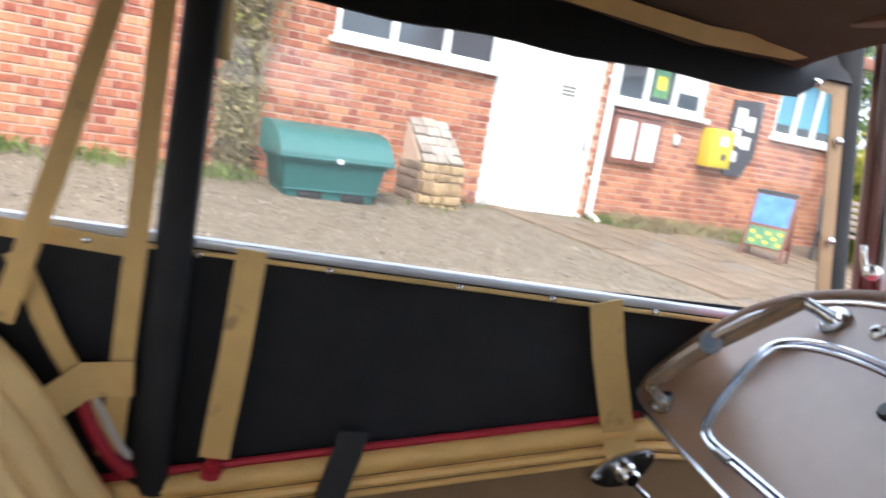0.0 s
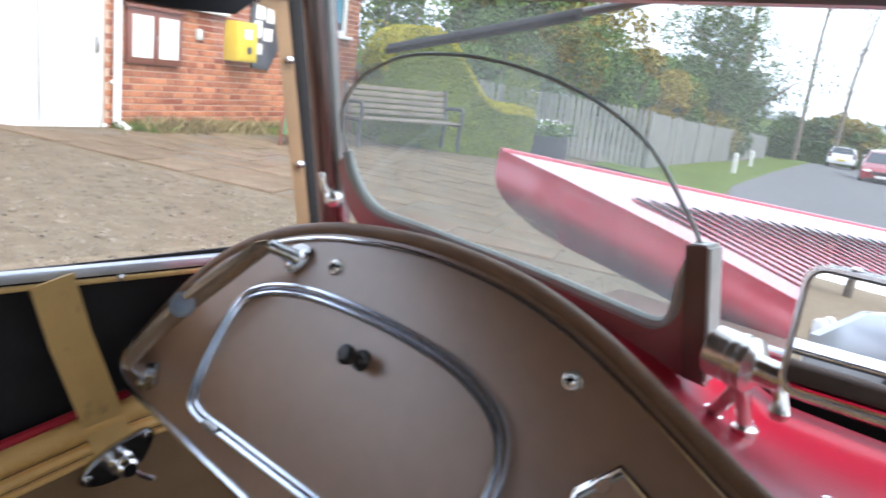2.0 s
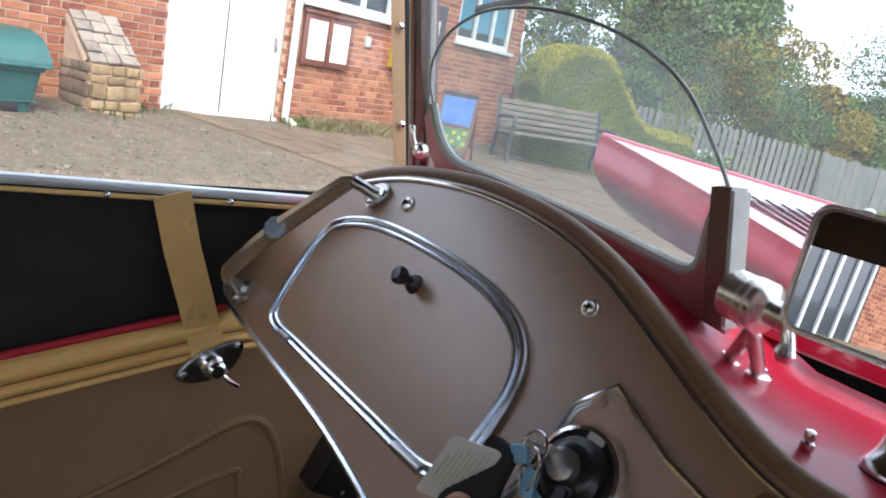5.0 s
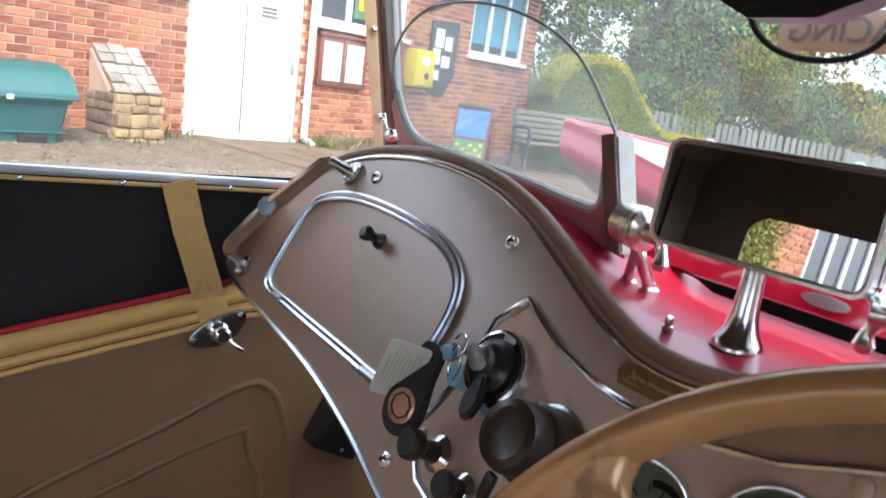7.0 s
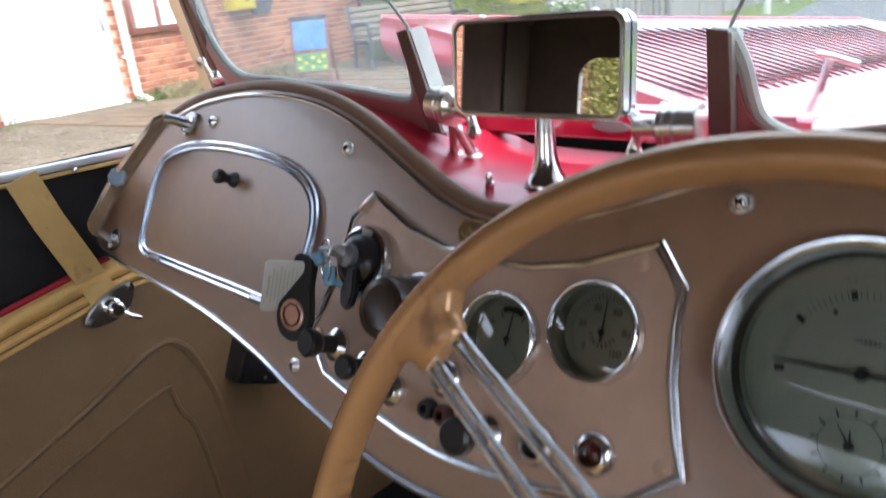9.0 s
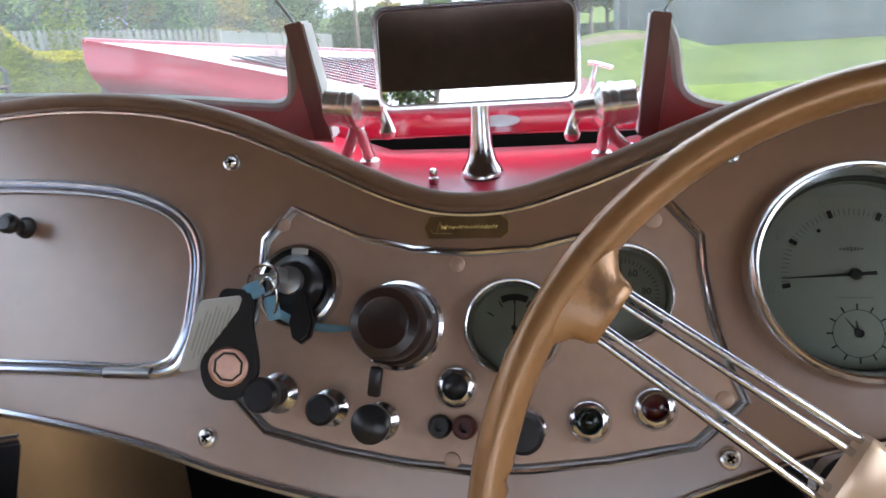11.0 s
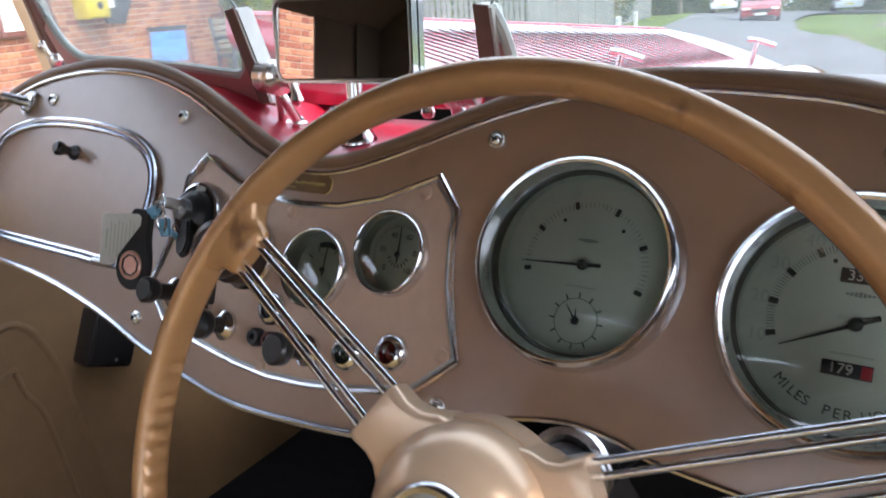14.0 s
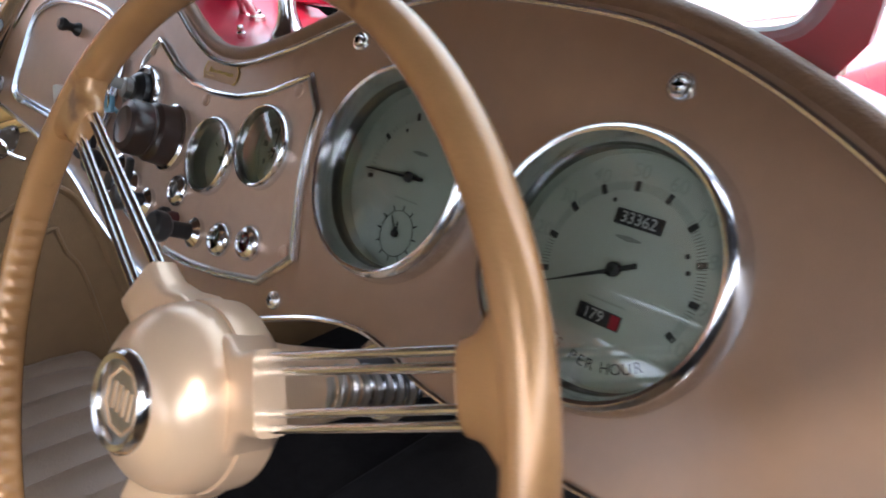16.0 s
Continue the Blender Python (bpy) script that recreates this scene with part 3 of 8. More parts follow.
def big_gauge(d, u, v, speedo):
    r = 0.0685 if speedo else 0.0674
    g = part("speedometer" if speedo else "rev_counter", bezel(r, 0.0145), CHROME, d, "chrome-rimmed round dial", at=(u, v, 0.001))
    ri = r * 0.895
    deep = -0.0155
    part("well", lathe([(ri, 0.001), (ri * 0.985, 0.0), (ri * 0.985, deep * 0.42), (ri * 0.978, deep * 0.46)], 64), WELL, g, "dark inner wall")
    part("dial_rim", lathe([(ri * 0.982, deep * 0.44), (ri * 0.982, deep * 0.85), (ri * 0.975, deep)], 64), DIAL, g, "grey-green raised rim of the dial")
    part("dial", lathe([(0, deep), (ri * 0.99, deep), (ri * 0.99, deep - 0.001)], 64), DIAL, g, "grey-green dial face")
    z = deep + 0.0003
    if speedo:
        lo, hi, count, rs = 196, -29, 10, 0.665
    else:
        lo, hi, count, rs = 190, -18, 6, 0.635
    step = (lo - hi) / (count - 1)
    # fine graduations, block figures on the scale, faded large figures outside it
    part("scale", ring_marks(ri * rs, ri * (rs + 0.075), lo, hi, (count - 1) * 10 + 1 if not speedo else 101, 0.00030, z), MARK, g)
    for k in range(count):
        part("figure", ring_marks(ri * (rs - 0.005), ri * (rs + 0.08), lo - step * k, lo - step * k, 1, 0.0030, z + 0.0001), MARK, g)
    for k in ((1.6, 3.4) if not speedo else (3.3, 6.7, 7.2)):
        part("scale_dot", lathe([(0, 0), (0.0013, 0)], 12, Matrix.Translation((ri * (rs - 0.07) * math.cos(radians(lo - step * k)), ri * (rs - 0.07) * math.sin(radians(lo - step * k)), z))), MARK, g)
    for k in range(count):
        a = radians(lo - step * k)
        fx, fy = ri * 0.825 * math.cos(a), ri * 0.825 * math.sin(a)
        if speedo:
            part("faded_figure", xform(lettering(str(10 * (k + 1)), 0.0105, 0.0001), pose(fx, fy, z)), FAINT, g, "faded figure")
        else:
            part("faded_figure", tube([(fx + 0.0020 * math.cos(q), fy + 0.0032 * math.sin(q), z) for q in [2 * math.pi * j / 12 for j in range(12)]], 0.00035, 4, True), FAINT, g, "faded figure")
    if speedo:
        part("needle", needle(ri * 0.65, ri * 0.20, 0.0013, 206, deep + 0.0035), MARK, g, "black needle")
        for cy, w, cx, digits in ((0.0264, 0.027, 0.0026, "33362"), (-0.0248, 0.025, -0.001, "179")):
            o = part("counter_window", box(w, 0.0080, 0.001, 0.0003, (cx, cy, z + 0.0004)), BLACK, g, "black distance counter")
            part("digits", xform(lettering(digits, 0.0082, 0.0002), pose(cx - (0.0 if len(digits) > 3 else 0.003), cy, z + 0.0011)), PAPER, o, "white counter digits")
            part("drum_line", join(*[box(0.0004, 0.0074, 0.0004, 0, (cx - w / 2 + w * (i + 1) / 5, cy, z + 0.0010)) for i in range(4)]), RUBBER, o)
        part("last_drum", box(0.0052, 0.0070, 0.0004, 0, (0.0085, -0.0248, z + 0.0010)), RED_PIPE, g, "red tenths drum")
        for word, a_mid in (("MILES", 238), ("PER", 267), ("HOUR", 294)):
            gap = {"MILES": 5.0, "PER": 6.2, "HOUR": 7.0}[word]
            for i, ch in enumerate(word):
                a = a_mid + (i - (len(word) - 1) / 2) * gap
                bm = xform(lettering(ch, 0.0080, 0.0001), pose(ri * 0.80 * math.cos(radians(a)), ri * 0.80 * math.sin(radians(a)), z, 0, 0, a + 90))
                part("letter", bm, MARK, g)
        part("print_line", box(0.022, 0.0012, 0.0002, 0, (0, -0.0165, z)), FAINT, g, "tiny unreadable print")
    else:
        part("needle", needle(ri * 0.72, ri * 0.21, 0.0012, 183.5, deep + 0.0035), MARK, g, "black needle")
        cx, cy = 0.001, -0.037
        clock = part("clock_ring", tube([(cx + 0.0150 * math.cos(radians(a)), cy + 0.0150 * math.sin(radians(a)), z) for a in range(0, 360, 12)], 0.00025, 4, True), MARK, g, "small clock in the lower dial")
        part("clock_tick", xform(ring_marks(0.0148, 0.0188, 0, 330, 12, 0.0010, z), Matrix.Translation((cx, cy, 0))), MARK, clock)
        part("clock_hand", xform(join(needle(0.008, 0.002, 0.0009, 98, z + 0.0003), needle(0.0125, 0.002, 0.0007, 128, z + 0.0005)), Matrix.Translation((cx, cy, 0))), MARK, clock)
        part("print_line", box(0.022, 0.0012, 0.0002, 0, (0, -0.0145, z)), FAINT, g, "tiny unreadable print")
    part("maker_badge", join(*[box(0.0016, 0.003 - 0.0006 * abs(i), 0.0002, 0, (i * 0.0021, 0, z)) for i in range(-3, 4)]), material("dial_badge", (0.19, 0.21, 0.18), 0.5, 0.0, 0.1, 60), g, "plain maker's mark", at=(0.0, 0.0165, 0))
    glass = part("glass", lathe([(0, 0.0062), (r * 0.3, 0.0060), (r * 0.6, 0.0052), (r * 0.895, 0.0036)], 48), GLASS, g, "clear domed glass")
    glass.visible_shadow = False
    return g


def small_gauge(d, u, v, kind):
    r = 0.0318
    g = part(kind, bezel(r, 0.008), CHROME, d, "small chrome-rimmed gauge", at=(u, v, 0.004))
    deep = -0.0095
    part("well", lathe([(r * 0.895, 0.001), (r * 0.885, 0.0), (r * 0.88, deep)], 40), DIAL_DARK, g, "olive inner wall")
    part("dial", lathe([(0, deep), (r * 0.89, deep), (r * 0.89, deep - 0.001)], 40), DIAL_DARK, g, "olive dial face")
    z = deep + 0.0003
    if kind == "ammeter":
        part("scale", ring_marks(r * 0.5, r * 0.66, 150, 30, 5, 0.0010, z), MARK, g)
        part("needle", needle(r * 0.60, r * 0.15, 0.0007, 88, z + 0.0008), MARK, g)
        part("end_mark", ring_marks(r * 0.58, r * 0.72, 112, 68, 9, 0.0022, z), MARK, g)
        part("hub_cover", plate([(0.011 * math.cos(radians(a)), -0.014 + 0.008 * math.sin(radians(a))) for a in range(0, 181, 20)], z, z + 0.0015), FAINT, g)
    else:
        part("scale", ring_marks(r * 0.66, r * 0.75, 225, -45, 41, 0.00045, z), MARK, g)
        for i, word in enumerate(("0", "20", "40", "60", "80", "100")):
            a = radians(225 - 54 * i)
            part("figure", xform(lettering(word, 0.0062, 0.0001), pose(r * 0.50 * math.cos(a), r * 0.50 * math.sin(a), z)), MARK, g)
        part("needle", needle(r * 0.66, r * 0.2, 0.0007, 92, z + 0.0010), MARK, g)
        part("lower_scale", ring_marks(r * 0.22, r * 0.32, 200, 340, 8, 0.0009, z), MARK, g)
    glass = part("glass", lathe([(0, 0.0055), (r * 0.6, 0.0050), (r * 0.895, 0.0040)], 40), GLASS, g, "clear glass")
    glass.visible_shadow = False
    return g


def instrument_plate(d):
    half = [(0.0, -0.062), (0.04, -0.0595), (0.08, -0.050), (0.112, -0.036), (0.128, -0.029)]
    right = [(0.128, -0.029), (0.148, -0.052), (0.149, -0.075), (0.154, -0.107), (0.163, -0.136), (0.171, -0.156), (0.140, -0.184)]
    bottom = [(0.140, -0.184), (0.09, -0.195), (0.04, -0.202), (0.0, -0.2045)]
    run = [(u, v) for u, v in half] + right[1:] + bottom[1:]
    outline = run + [(-u, v) for u, v in run[::-1]][1:-1]
    p = part("instrument_plate", plate(outline[::-1], 0.0, 0.0035, 0.0, [circle(r_, 40, u_, v_) for u_, v_, r_ in DIALS[2:]]), PLATE, d, "pinkish-brown painted instrument plate")
    part("trim", tube([(u, v, 0.0035) for u, v in outline], 0.0026, 8, True), CHROME, p, "chrome edge bead")
    part("trim", tube([(u * 0.978, -0.113 + (v + 0.113) * 0.965, 0.004) for u, v in outline], 0.0011, 6, True), STEEL, p, "thin inner bead")
    for u, v in ((-0.135, -0.041), (0.118, -0.042), (-0.010, -0.070), (-0.011, -0.198), (0.158, -0.155), (-0.158, -0.155)):
        part("rivet_screw", lathe([(0.0055, 0), (0.0052, 0.0012), (0.003, 0.0022), (0, 0.0024)], 16, Matrix.Translation((u, v, 0.0035))), PLATE, p)
    z = 0.0035

    def stalk(name, u, v, r, length, head, mat, label):
        k = part(name, lathe([(r * 1.25, 0), (r * 1.25, 0.004), (r * 0.9, 0.007), (r * 0.75, 0.008)], 24, Matrix.Translation((u, v, z))), CHROME, p, label)
        part("grip", lathe([(r * 0.7, 0.007), (r * 0.68, length * 0.6), (head * 0.86, length * 0.68), (head, length * 0.76), (head, length * 0.94), (head * 0.8, length), (0, length)], 24,
                           Matrix.Translation((u, v, z))), mat, k)

    stalk("pull_switch", -0.1305, -0.158, 0.011, 0.036, 0.0115, BLACK, "black pull knob on a chrome collar")
    stalk("pull_switch", -0.0935, -0.1668, 0.010, 0.026, 0.010, BLACK, "black pull knob on a chrome collar")
    stalk("pull_switch", -0.0585, -0.1743, 0.010, 0.032, 0.0125, BLACK, "black pull knob on a chrome collar")
    stalk("pull_switch", 0.037, -0.176, 0.010, 0.040, 0.0125, BLACK, "black pull knob on a chrome collar")
    for u, v, mat, lens in ((-0.009, -0.151, CHROME, BLACK), (0.076, -0.170, CHROME, LAMP_GREEN), (0.116, -0.161, CHROME, LAMP_RED)):
        l = part("warning_lamp", lathe([(0.0140, 0), (0.0140, 0.003), (0.0115, 0.0065), (0.0085, 0.0075), (0.0075, 0.005), (0.0072, 0.001)], 28, Matrix.Translation((u, v, z))), mat, p, "chrome-ringed warning lamp")
        part("lens", lathe([(0.0075, 0.0025), (0.005, 0.0048), (0, 0.0056)], 20, Matrix.Translation((u, v, z))), lens, l)
    for u, mat in ((-0.0190, BLACK), (-0.0030, SOCKET_RED)):
        s = part("socket", lathe([(0.0078, 0), (0.0078, 0.005), (0.006, 0.0075), (0.0032, 0.0075), (0.003, 0.002), (0, 0.002)], 20, Matrix.Translation((u, -0.1765, z))), mat, p, "small round plug socket")
    small_gauge(d, 0.028, -0.112, "ammeter")
    small_gauge(d, 0.098, -0.090, "oil_gauge")
    # combined ignition and lamp switch with the key in it
    sw = part("ignition_switch", lathe([(0.030, 0), (0.030, 0.004), (0.0285, 0.008), (0.026, 0.009), (0.0255, 0.006)], 48, Matrix.Translation((-0.1195, -0.085, z))), CHROME, p, "black switch with chrome rim")
    part("face", lathe([(0.0255, 0.006), (0.0215, 0.0075), (0.0205, 0.013), (0.017, 0.016), (0.0155, 0.018), (0.012, 0.019), (0, 0.019)], 40, Matrix.Translation((-0.1195, -0.085, z))), BLACK, sw)
    part("label_bar", box(0.012, 0.0045, 0.001, 0.0003, (-0.1185, -0.0615, z + 0.0078)), PAPER, sw, "small pale label")
    part("lever", xform(plate([(-0.004, 0.0), (0.004, 0.0), (0.0085, -0.020), (0.006, -0.030), (0.0, -0.034), (-0.006, -0.030), (-0.0085, -0.020)], 0.018, 0.024, 0.002), pose(-0.1105, -0.091, z, 0, 0, 2)), BLACK, sw, "black switch lever")
    part("barrel", lathe([(0.0095, 0.017), (0.0095, 0.025), (0.007, 0.026), (0, 0.026)], 24, Matrix.Translation((-0.1195, -0.083, z))), STEEL, sw)
    # big brown capped knob
    kb = part("lamp_dimmer_knob", lathe([(0.030, 0), (0.030, 0.005), (0.0275, 0.007)], 40, Matrix.Translation((-0.0475, -0.1115, z))), CHROME, p, "large brown knob on a chrome base")
    part("knob_body", lathe([(0.027, 0.005), (0.0262, 0.022), (0.0240, 0.0245), (0.0225, 0.0255), (0.0222, 0.0275), (0.0238, 0.029), (0.0236, 0.040), (0.0215, 0.0445), (0.016, 0.0462), (0.0145, 0.0455), (0, 0.0462)], 40,
                            Matrix.Translation((-0.0475, -0.1115, z))), BROWN_KNOB, kb)
    part("tab", xform(box(0.009, 0.020, 0.006, 0.0025), pose(-0.057, -0.148, z + 0.026, 12, 0, -8)), BLACK, kb, "small black tab")
    return p


dash = dashboard()
instrument_plate(dash)
big_gauge(dash, 0.2412, -0.076, False)
big_gauge(dash, 0.4005, -0.0860, True)


# key, fob and paper tag hanging from the switch
keys = thing("key_fob", "car key with black leather fob, blue tape and a paper tag", "key ring", DASH_AT @ Matrix.Translation((-0.001, 0.006, -0.007)))
part("key", join(box(0.0022, 0.010, 0.022, 0.0008, (-0.119, -0.087, 0.040)), tube([(-0.119, -0.087, 0.046), (-0.136, -0.089, 0.047)], 0.0022, 8)), STEEL, keys, "steel key")
part("split_ring", tube([(-0.131 + 0.013 * math.cos(radians(a)), -0.090 + 0.010 * math.sin(radians(a)), 0.046 + 0.006 * math.cos(radians(a))) for a in range(0, 360, 15)], 0.0010, 6, True), CHROME, keys, "steel split ring")
part("split_ring", tube([(-0.127 + 0.006 * math.cos(radians(a)), -0.101 + 0.012 * math.sin(radians(a)), 0.045 + 0.004 * math.sin(radians(a))) for a in range(0, 360, 15)], 0.0009, 6, True), CHROME, keys, "steel split ring")
part("tape", xform(box(0.013, 0.011, 0.008, 0.003), pose(-0.137, -0.097, 0.046, 15, 10, 25)), TAPE, keys, "blue tape wrap")
part("tape", xform(box(0.009, 0.016, 0.006, 0.002), pose(-0.126, -0.108, 0.040, 10, 20, 15)), TAPE, keys, "blue tape wrap")
part("tape", tube(spline([(-0.126, -0.110, 0.038), (-0.112, -0.118, 0.022), (-0.096, -0.120, 0.012), (-0.066, -0.122, 0.007)], 6), 0.0034, 8, flat=0.35), TAPE, keys, "blue ribbon of tape")
FOB = pose(-0.150, -0.134, 0.046, 6, 10, -4)
fob = part("fob", xform(plate([(q.x, q.y) for q in spline([(0.0, 0.038, 0), (0.010, 0.035, 0), (0.0125, 0.015, 0), (0.017, -0.002, 0), (0.0185, -0.016, 0), (0.0125, -0.029, 0), (0, -0.034, 0), (-0.0125, -0.029, 0), (-0.0185, -0.016, 0), (-0.017, -0.002, 0), (-0.0125, 0.015, 0), (-0.010, 0.035, 0)], 5, True)][::-1], -0.003, 0.003, 0.001), FOB), RUBBER, keys, "black leather fob")
BADGE = FOB @ Matrix.Translation((0, -0.012, 0))
part("badge", xform(lathe([(0, 0.0032), (0.0128, 0.0032), (0.0128, 0.0045), (0.0112, 0.0050), (0.0112, 0.0042), (0, 0.0042)], 32), BADGE), material("copper_badge", (0.62, 0.37, 0.29), 0.28, 0.8, 0.15, 200), fob, "plain round copper badge")
part("badge_mark", xform(tube([(0.0092 * math.cos(radians(45 * k + 22.5)), 0.0092 * math.sin(radians(45 * k + 22.5)), 0.0046) for k in range(8)], 0.0008, 6, True), BADGE), BLACK, fob, "plain octagon outline")
tu, tv = Vector((-0.015, -0.0055, 0.027)), Vector((-0.030, -0.046, -0.012))
to = Vector((-0.137, -0.100, 0.050))
tx, tn = -tu.normalized(), tu.cross(tv).normalized()
tn = tn if tn.z > 0 else -tn
ty = tn.cross(tx)
tc_ = to + tu / 2 + tv / 2
TAG = Matrix(((tx.x, ty.x, tn.x, tc_.x), (tx.y, ty.y, tn.y, tc_.y), (tx.z, ty.z, tn.z, tc_.z), (0, 0, 0, 1)))
pt = part("paper_tag", xform(plate(round_rect(0.031, 0.055, 0.004, 4), -0.0004, 0.0004), TAG), PAPER, keys, "white printed paper tag")
part("print_bar", xform(join(*[box(0.0016 if i < 1 else 0.0008, 0.022 if i == 0 else 0.042 - 0.005 * (i % 3), 0.0002, 0, (-0.011 + i * 0.0030, 0.001, 0.0007)) for i in range(8)]), TAG), FAINT, pt, "unreadable lines of print")

# grab handle at the passenger's corner
grab = thing("grab_handle", "chrome and wood grab handle beside the glovebox", "grab handle", DASH_AT)
bar = [Vector(q) for q in ((-0.4735, 0.0125, 0.024), (-0.4775, 0.0080, 0.0272), (-0.505, -0.0265, 0.0295), (-0.5323, -0.0606, 0.0314), (-0.551, -0.094, 0.0335), (-0.5675, -0.1255, 0.0350), (-0.571, -0.1325, 0.0315))]
part("bar", tube(bar, [0.0068, 0.0090, 0.0098, 0.0104, 0.0098, 0.0088, 0.0066], 8, flat=0.62, up=(0.78, -0.60, 0.15)), material("handle_metal", (0.46, 0.36, 0.26), 0.24, 0.75, 0.2, 60), grab, "brassy faceted bar")
for q, w, turn in ((bar[0], Vector((-0.4585, 0.0130, 0.001)), 35), (bar[-1], Vector((-0.578, -0.1410, 0.001)), 215)):
    b = part("bracket", join(tube([q, q * 0.6 + w * 0.4 + Vector((0.001, 0, 0.002)), w], [0.0066, 0.0056, 0.0080], 12),
                             xform(plate([(p.x, p.y) for p in spline([(0.016, 0.0, 0), (0.006, 0.012, 0), (-0.011, 0.011, 0), (-0.013, -0.008, 0), (0.003, -0.012, 0)], 4, True)], 0.0, 0.004, 0.001), Matrix.Translation(w) @ pose(0, 0, 0, 0, 0, turn))), CHROME_OLD, grab, "dark chrome end bracket")
    for dx, dy in ((0.009, 0.004), (-0.004, -0.007)):
        part("bolt", lathe([(0.0042, 0), (0.0040, 0.003), (0, 0.0044)], 12, Matrix.Translation(w + Vector((dx, dy, 0.004)))), CHROME, b)
BADGE_AT = Matrix.Translation(bar[3] + Vector((0.0040, -0.0030, 0.0062))) @ pose(0, 0, 0, 18, 30, 38)
octagon = [(0.0118 * math.cos(radians(45 * k + 22.5)), 0.0118 * math.sin(radians(45 * k + 22.5))) for k in range(8)]
part("octagon_badge", xform(plate(octagon, 0.0, 0.0022, 0.0006), BADGE_AT), material("badge_enamel", (0.30, 0.36, 0.43), 0.35, 0.6, 0.15, 200), grab, "octagonal badge")
part("badge_ring", xform(tube([(0.0090 * math.cos(radians(45 * k + 22.5)), 0.0090 * math.sin(radians(45 * k + 22.5)), 0.0023) for k in range(8)], 0.0007, 6, True), BADGE_AT), STEEL, grab, "plain octagon outline")

# ==== steering wheel ====
WT, WY = radians(23.8), radians(2.5)
wn_ = Vector((math.sin(WY) * math.cos(WT), -math.cos(WY) * math.cos(WT), math.sin(WT)))
wx_ = Vector((0, 0, 1)).cross(wn_).normalized()
wy_ = wn_.cross(wx_)
WHEEL_AT = Matrix((( wx_.x, wy_.x, wn_.x, 0.2503), (wx_.y, wy_.y, wn_.y, -0.2032), (wx_.z, wy_.z, wn_.z, 0.8537), (0, 0, 0, 1)))
WR = 0.2256


def steering_wheel():
    w = thing("steering_wheel", "gold-brown steering wheel with chrome wire spokes", "steering wheel", WHEEL_AT)
    n, seg, rr = 560, 16, 0.0097
    rim = bmesh.new()
    rings = []
    for i in range(n):
        a = 2 * math.pi * i / n
        deg = math.degrees(a)
        gripped = 168 < deg < 252 or 288 < deg or deg < 12
        ring = []
        for k in range(seg):
            b = 2 * math.pi * k / seg
            notch = 0.0029 * (0.5 - 0.5 * math.cos(a * 124)) ** 1.3 * max(0.0, -math.cos(b)) ** 8 if gripped else 0.0
            rad = WR + rr * math.cos(b) + notch
            ring.append(rim.verts.new((rad * math.cos(a), rad * math.sin(a), rr * 1.22 * math.sin(b))))
        rings.append(ring)
    for i in range(n):
        p, q = rings[i], rings[(i + 1) % n]
        for k in range(seg):
            rim.faces.new((p[k], p[(k + 1) % seg], q[(k + 1) % seg], q[k]))
    bmesh.ops.recalc_face_normals(rim, faces=rim.faces)
    part("rim", rim, RIM, w, "worn gold-brown rim with finger ridges")
    for ang in (24.6, 144.6, 264.6):
        m = pose(0, 0, 0, 0, 0, ang)
        s = part("spoke", xform(join(*[tube([(0.072, y0, -0.010), (WR - 0.024, y1, 0.0005)], 0.0021, 10) for y0, y1 in ((0.0168, 0.0130), (0.0098, 0.0072), (-0.0098, -0.0072), (-0.0168, -0.0130))]), m), CHROME, w, "four chrome wires")
        # fairing: narrow at the wires, flaring out along the rim
        knuckle = bmesh.new()
        prev = None
        for i in range(9):
            t = i / 8
            x = WR - 0.027 + 0.022 * t
            h = 0.0175 + 0.0185 * t ** 2.6 if i else 0.0155
            th = (0.0072 + 0.0030 * t) if i else 0.0055
            ring = []
            for k in range(24):
                q = 2 * math.pi * k / 24
                c, s_ = math.cos(q), math.sin(q)
                back = 0.5 * h * h / WR * abs(c) ** 2 if t > 0.6 else 0.0
                ring.append(knuckle.verts.new((x - back, h * math.copysign(abs(c) ** 0.6, c), th * math.copysign(abs(s_) ** 0.7, s_))))
            if prev:
                for k in range(24):
                    knuckle.faces.new((prev[k], prev[(k + 1) % 24], ring[(k + 1) % 24], ring[k]))
            else:
                knuckle.faces.new(ring[::-1])
            prev = ring
        knuckle.faces.new(prev)
        bmesh.ops.recalc_face_normals(knuckle, faces=knuckle.faces)
        part("rim_fairing", xform(knuckle, m), RIM, w, "moulded spoke end on the rim")
        # arm of the boss that carries the wires
        arm = bmesh.new()
        prev = None
        for x, h, zt, zb in ((0.030, 0.034, -0.006, -0.036), (0.046, 0.028, -0.004, -0.034), (0.054, 0.0215, -0.002, -0.028), (0.062, 0.0195, -0.0005, -0.022), (0.071, 0.0205, 0.0005, -0.019), (0.0745, 0.0205, 0.0, -0.0185)):
            outline = round_rect(2 * h, zt - zb, min(0.005, (zt - zb) * 0.3), 3)
            ring = [arm.verts.new((x, y, (zt + zb) / 2 + z)) for y, z in outline]
            if prev:
                for k in range(len(ring)):
                    arm.faces.new((prev[k], prev[(k + 1) % len(ring)], ring[(k + 1) % len(ring)], ring[k]))
            prev = ring
        arm.faces.new(prev)
        bmesh.ops.recalc_face_normals(arm, faces=arm.faces)
        part("spoke_root", xform(arm, m), BOSS, w, "champagne painted arm of the boss")
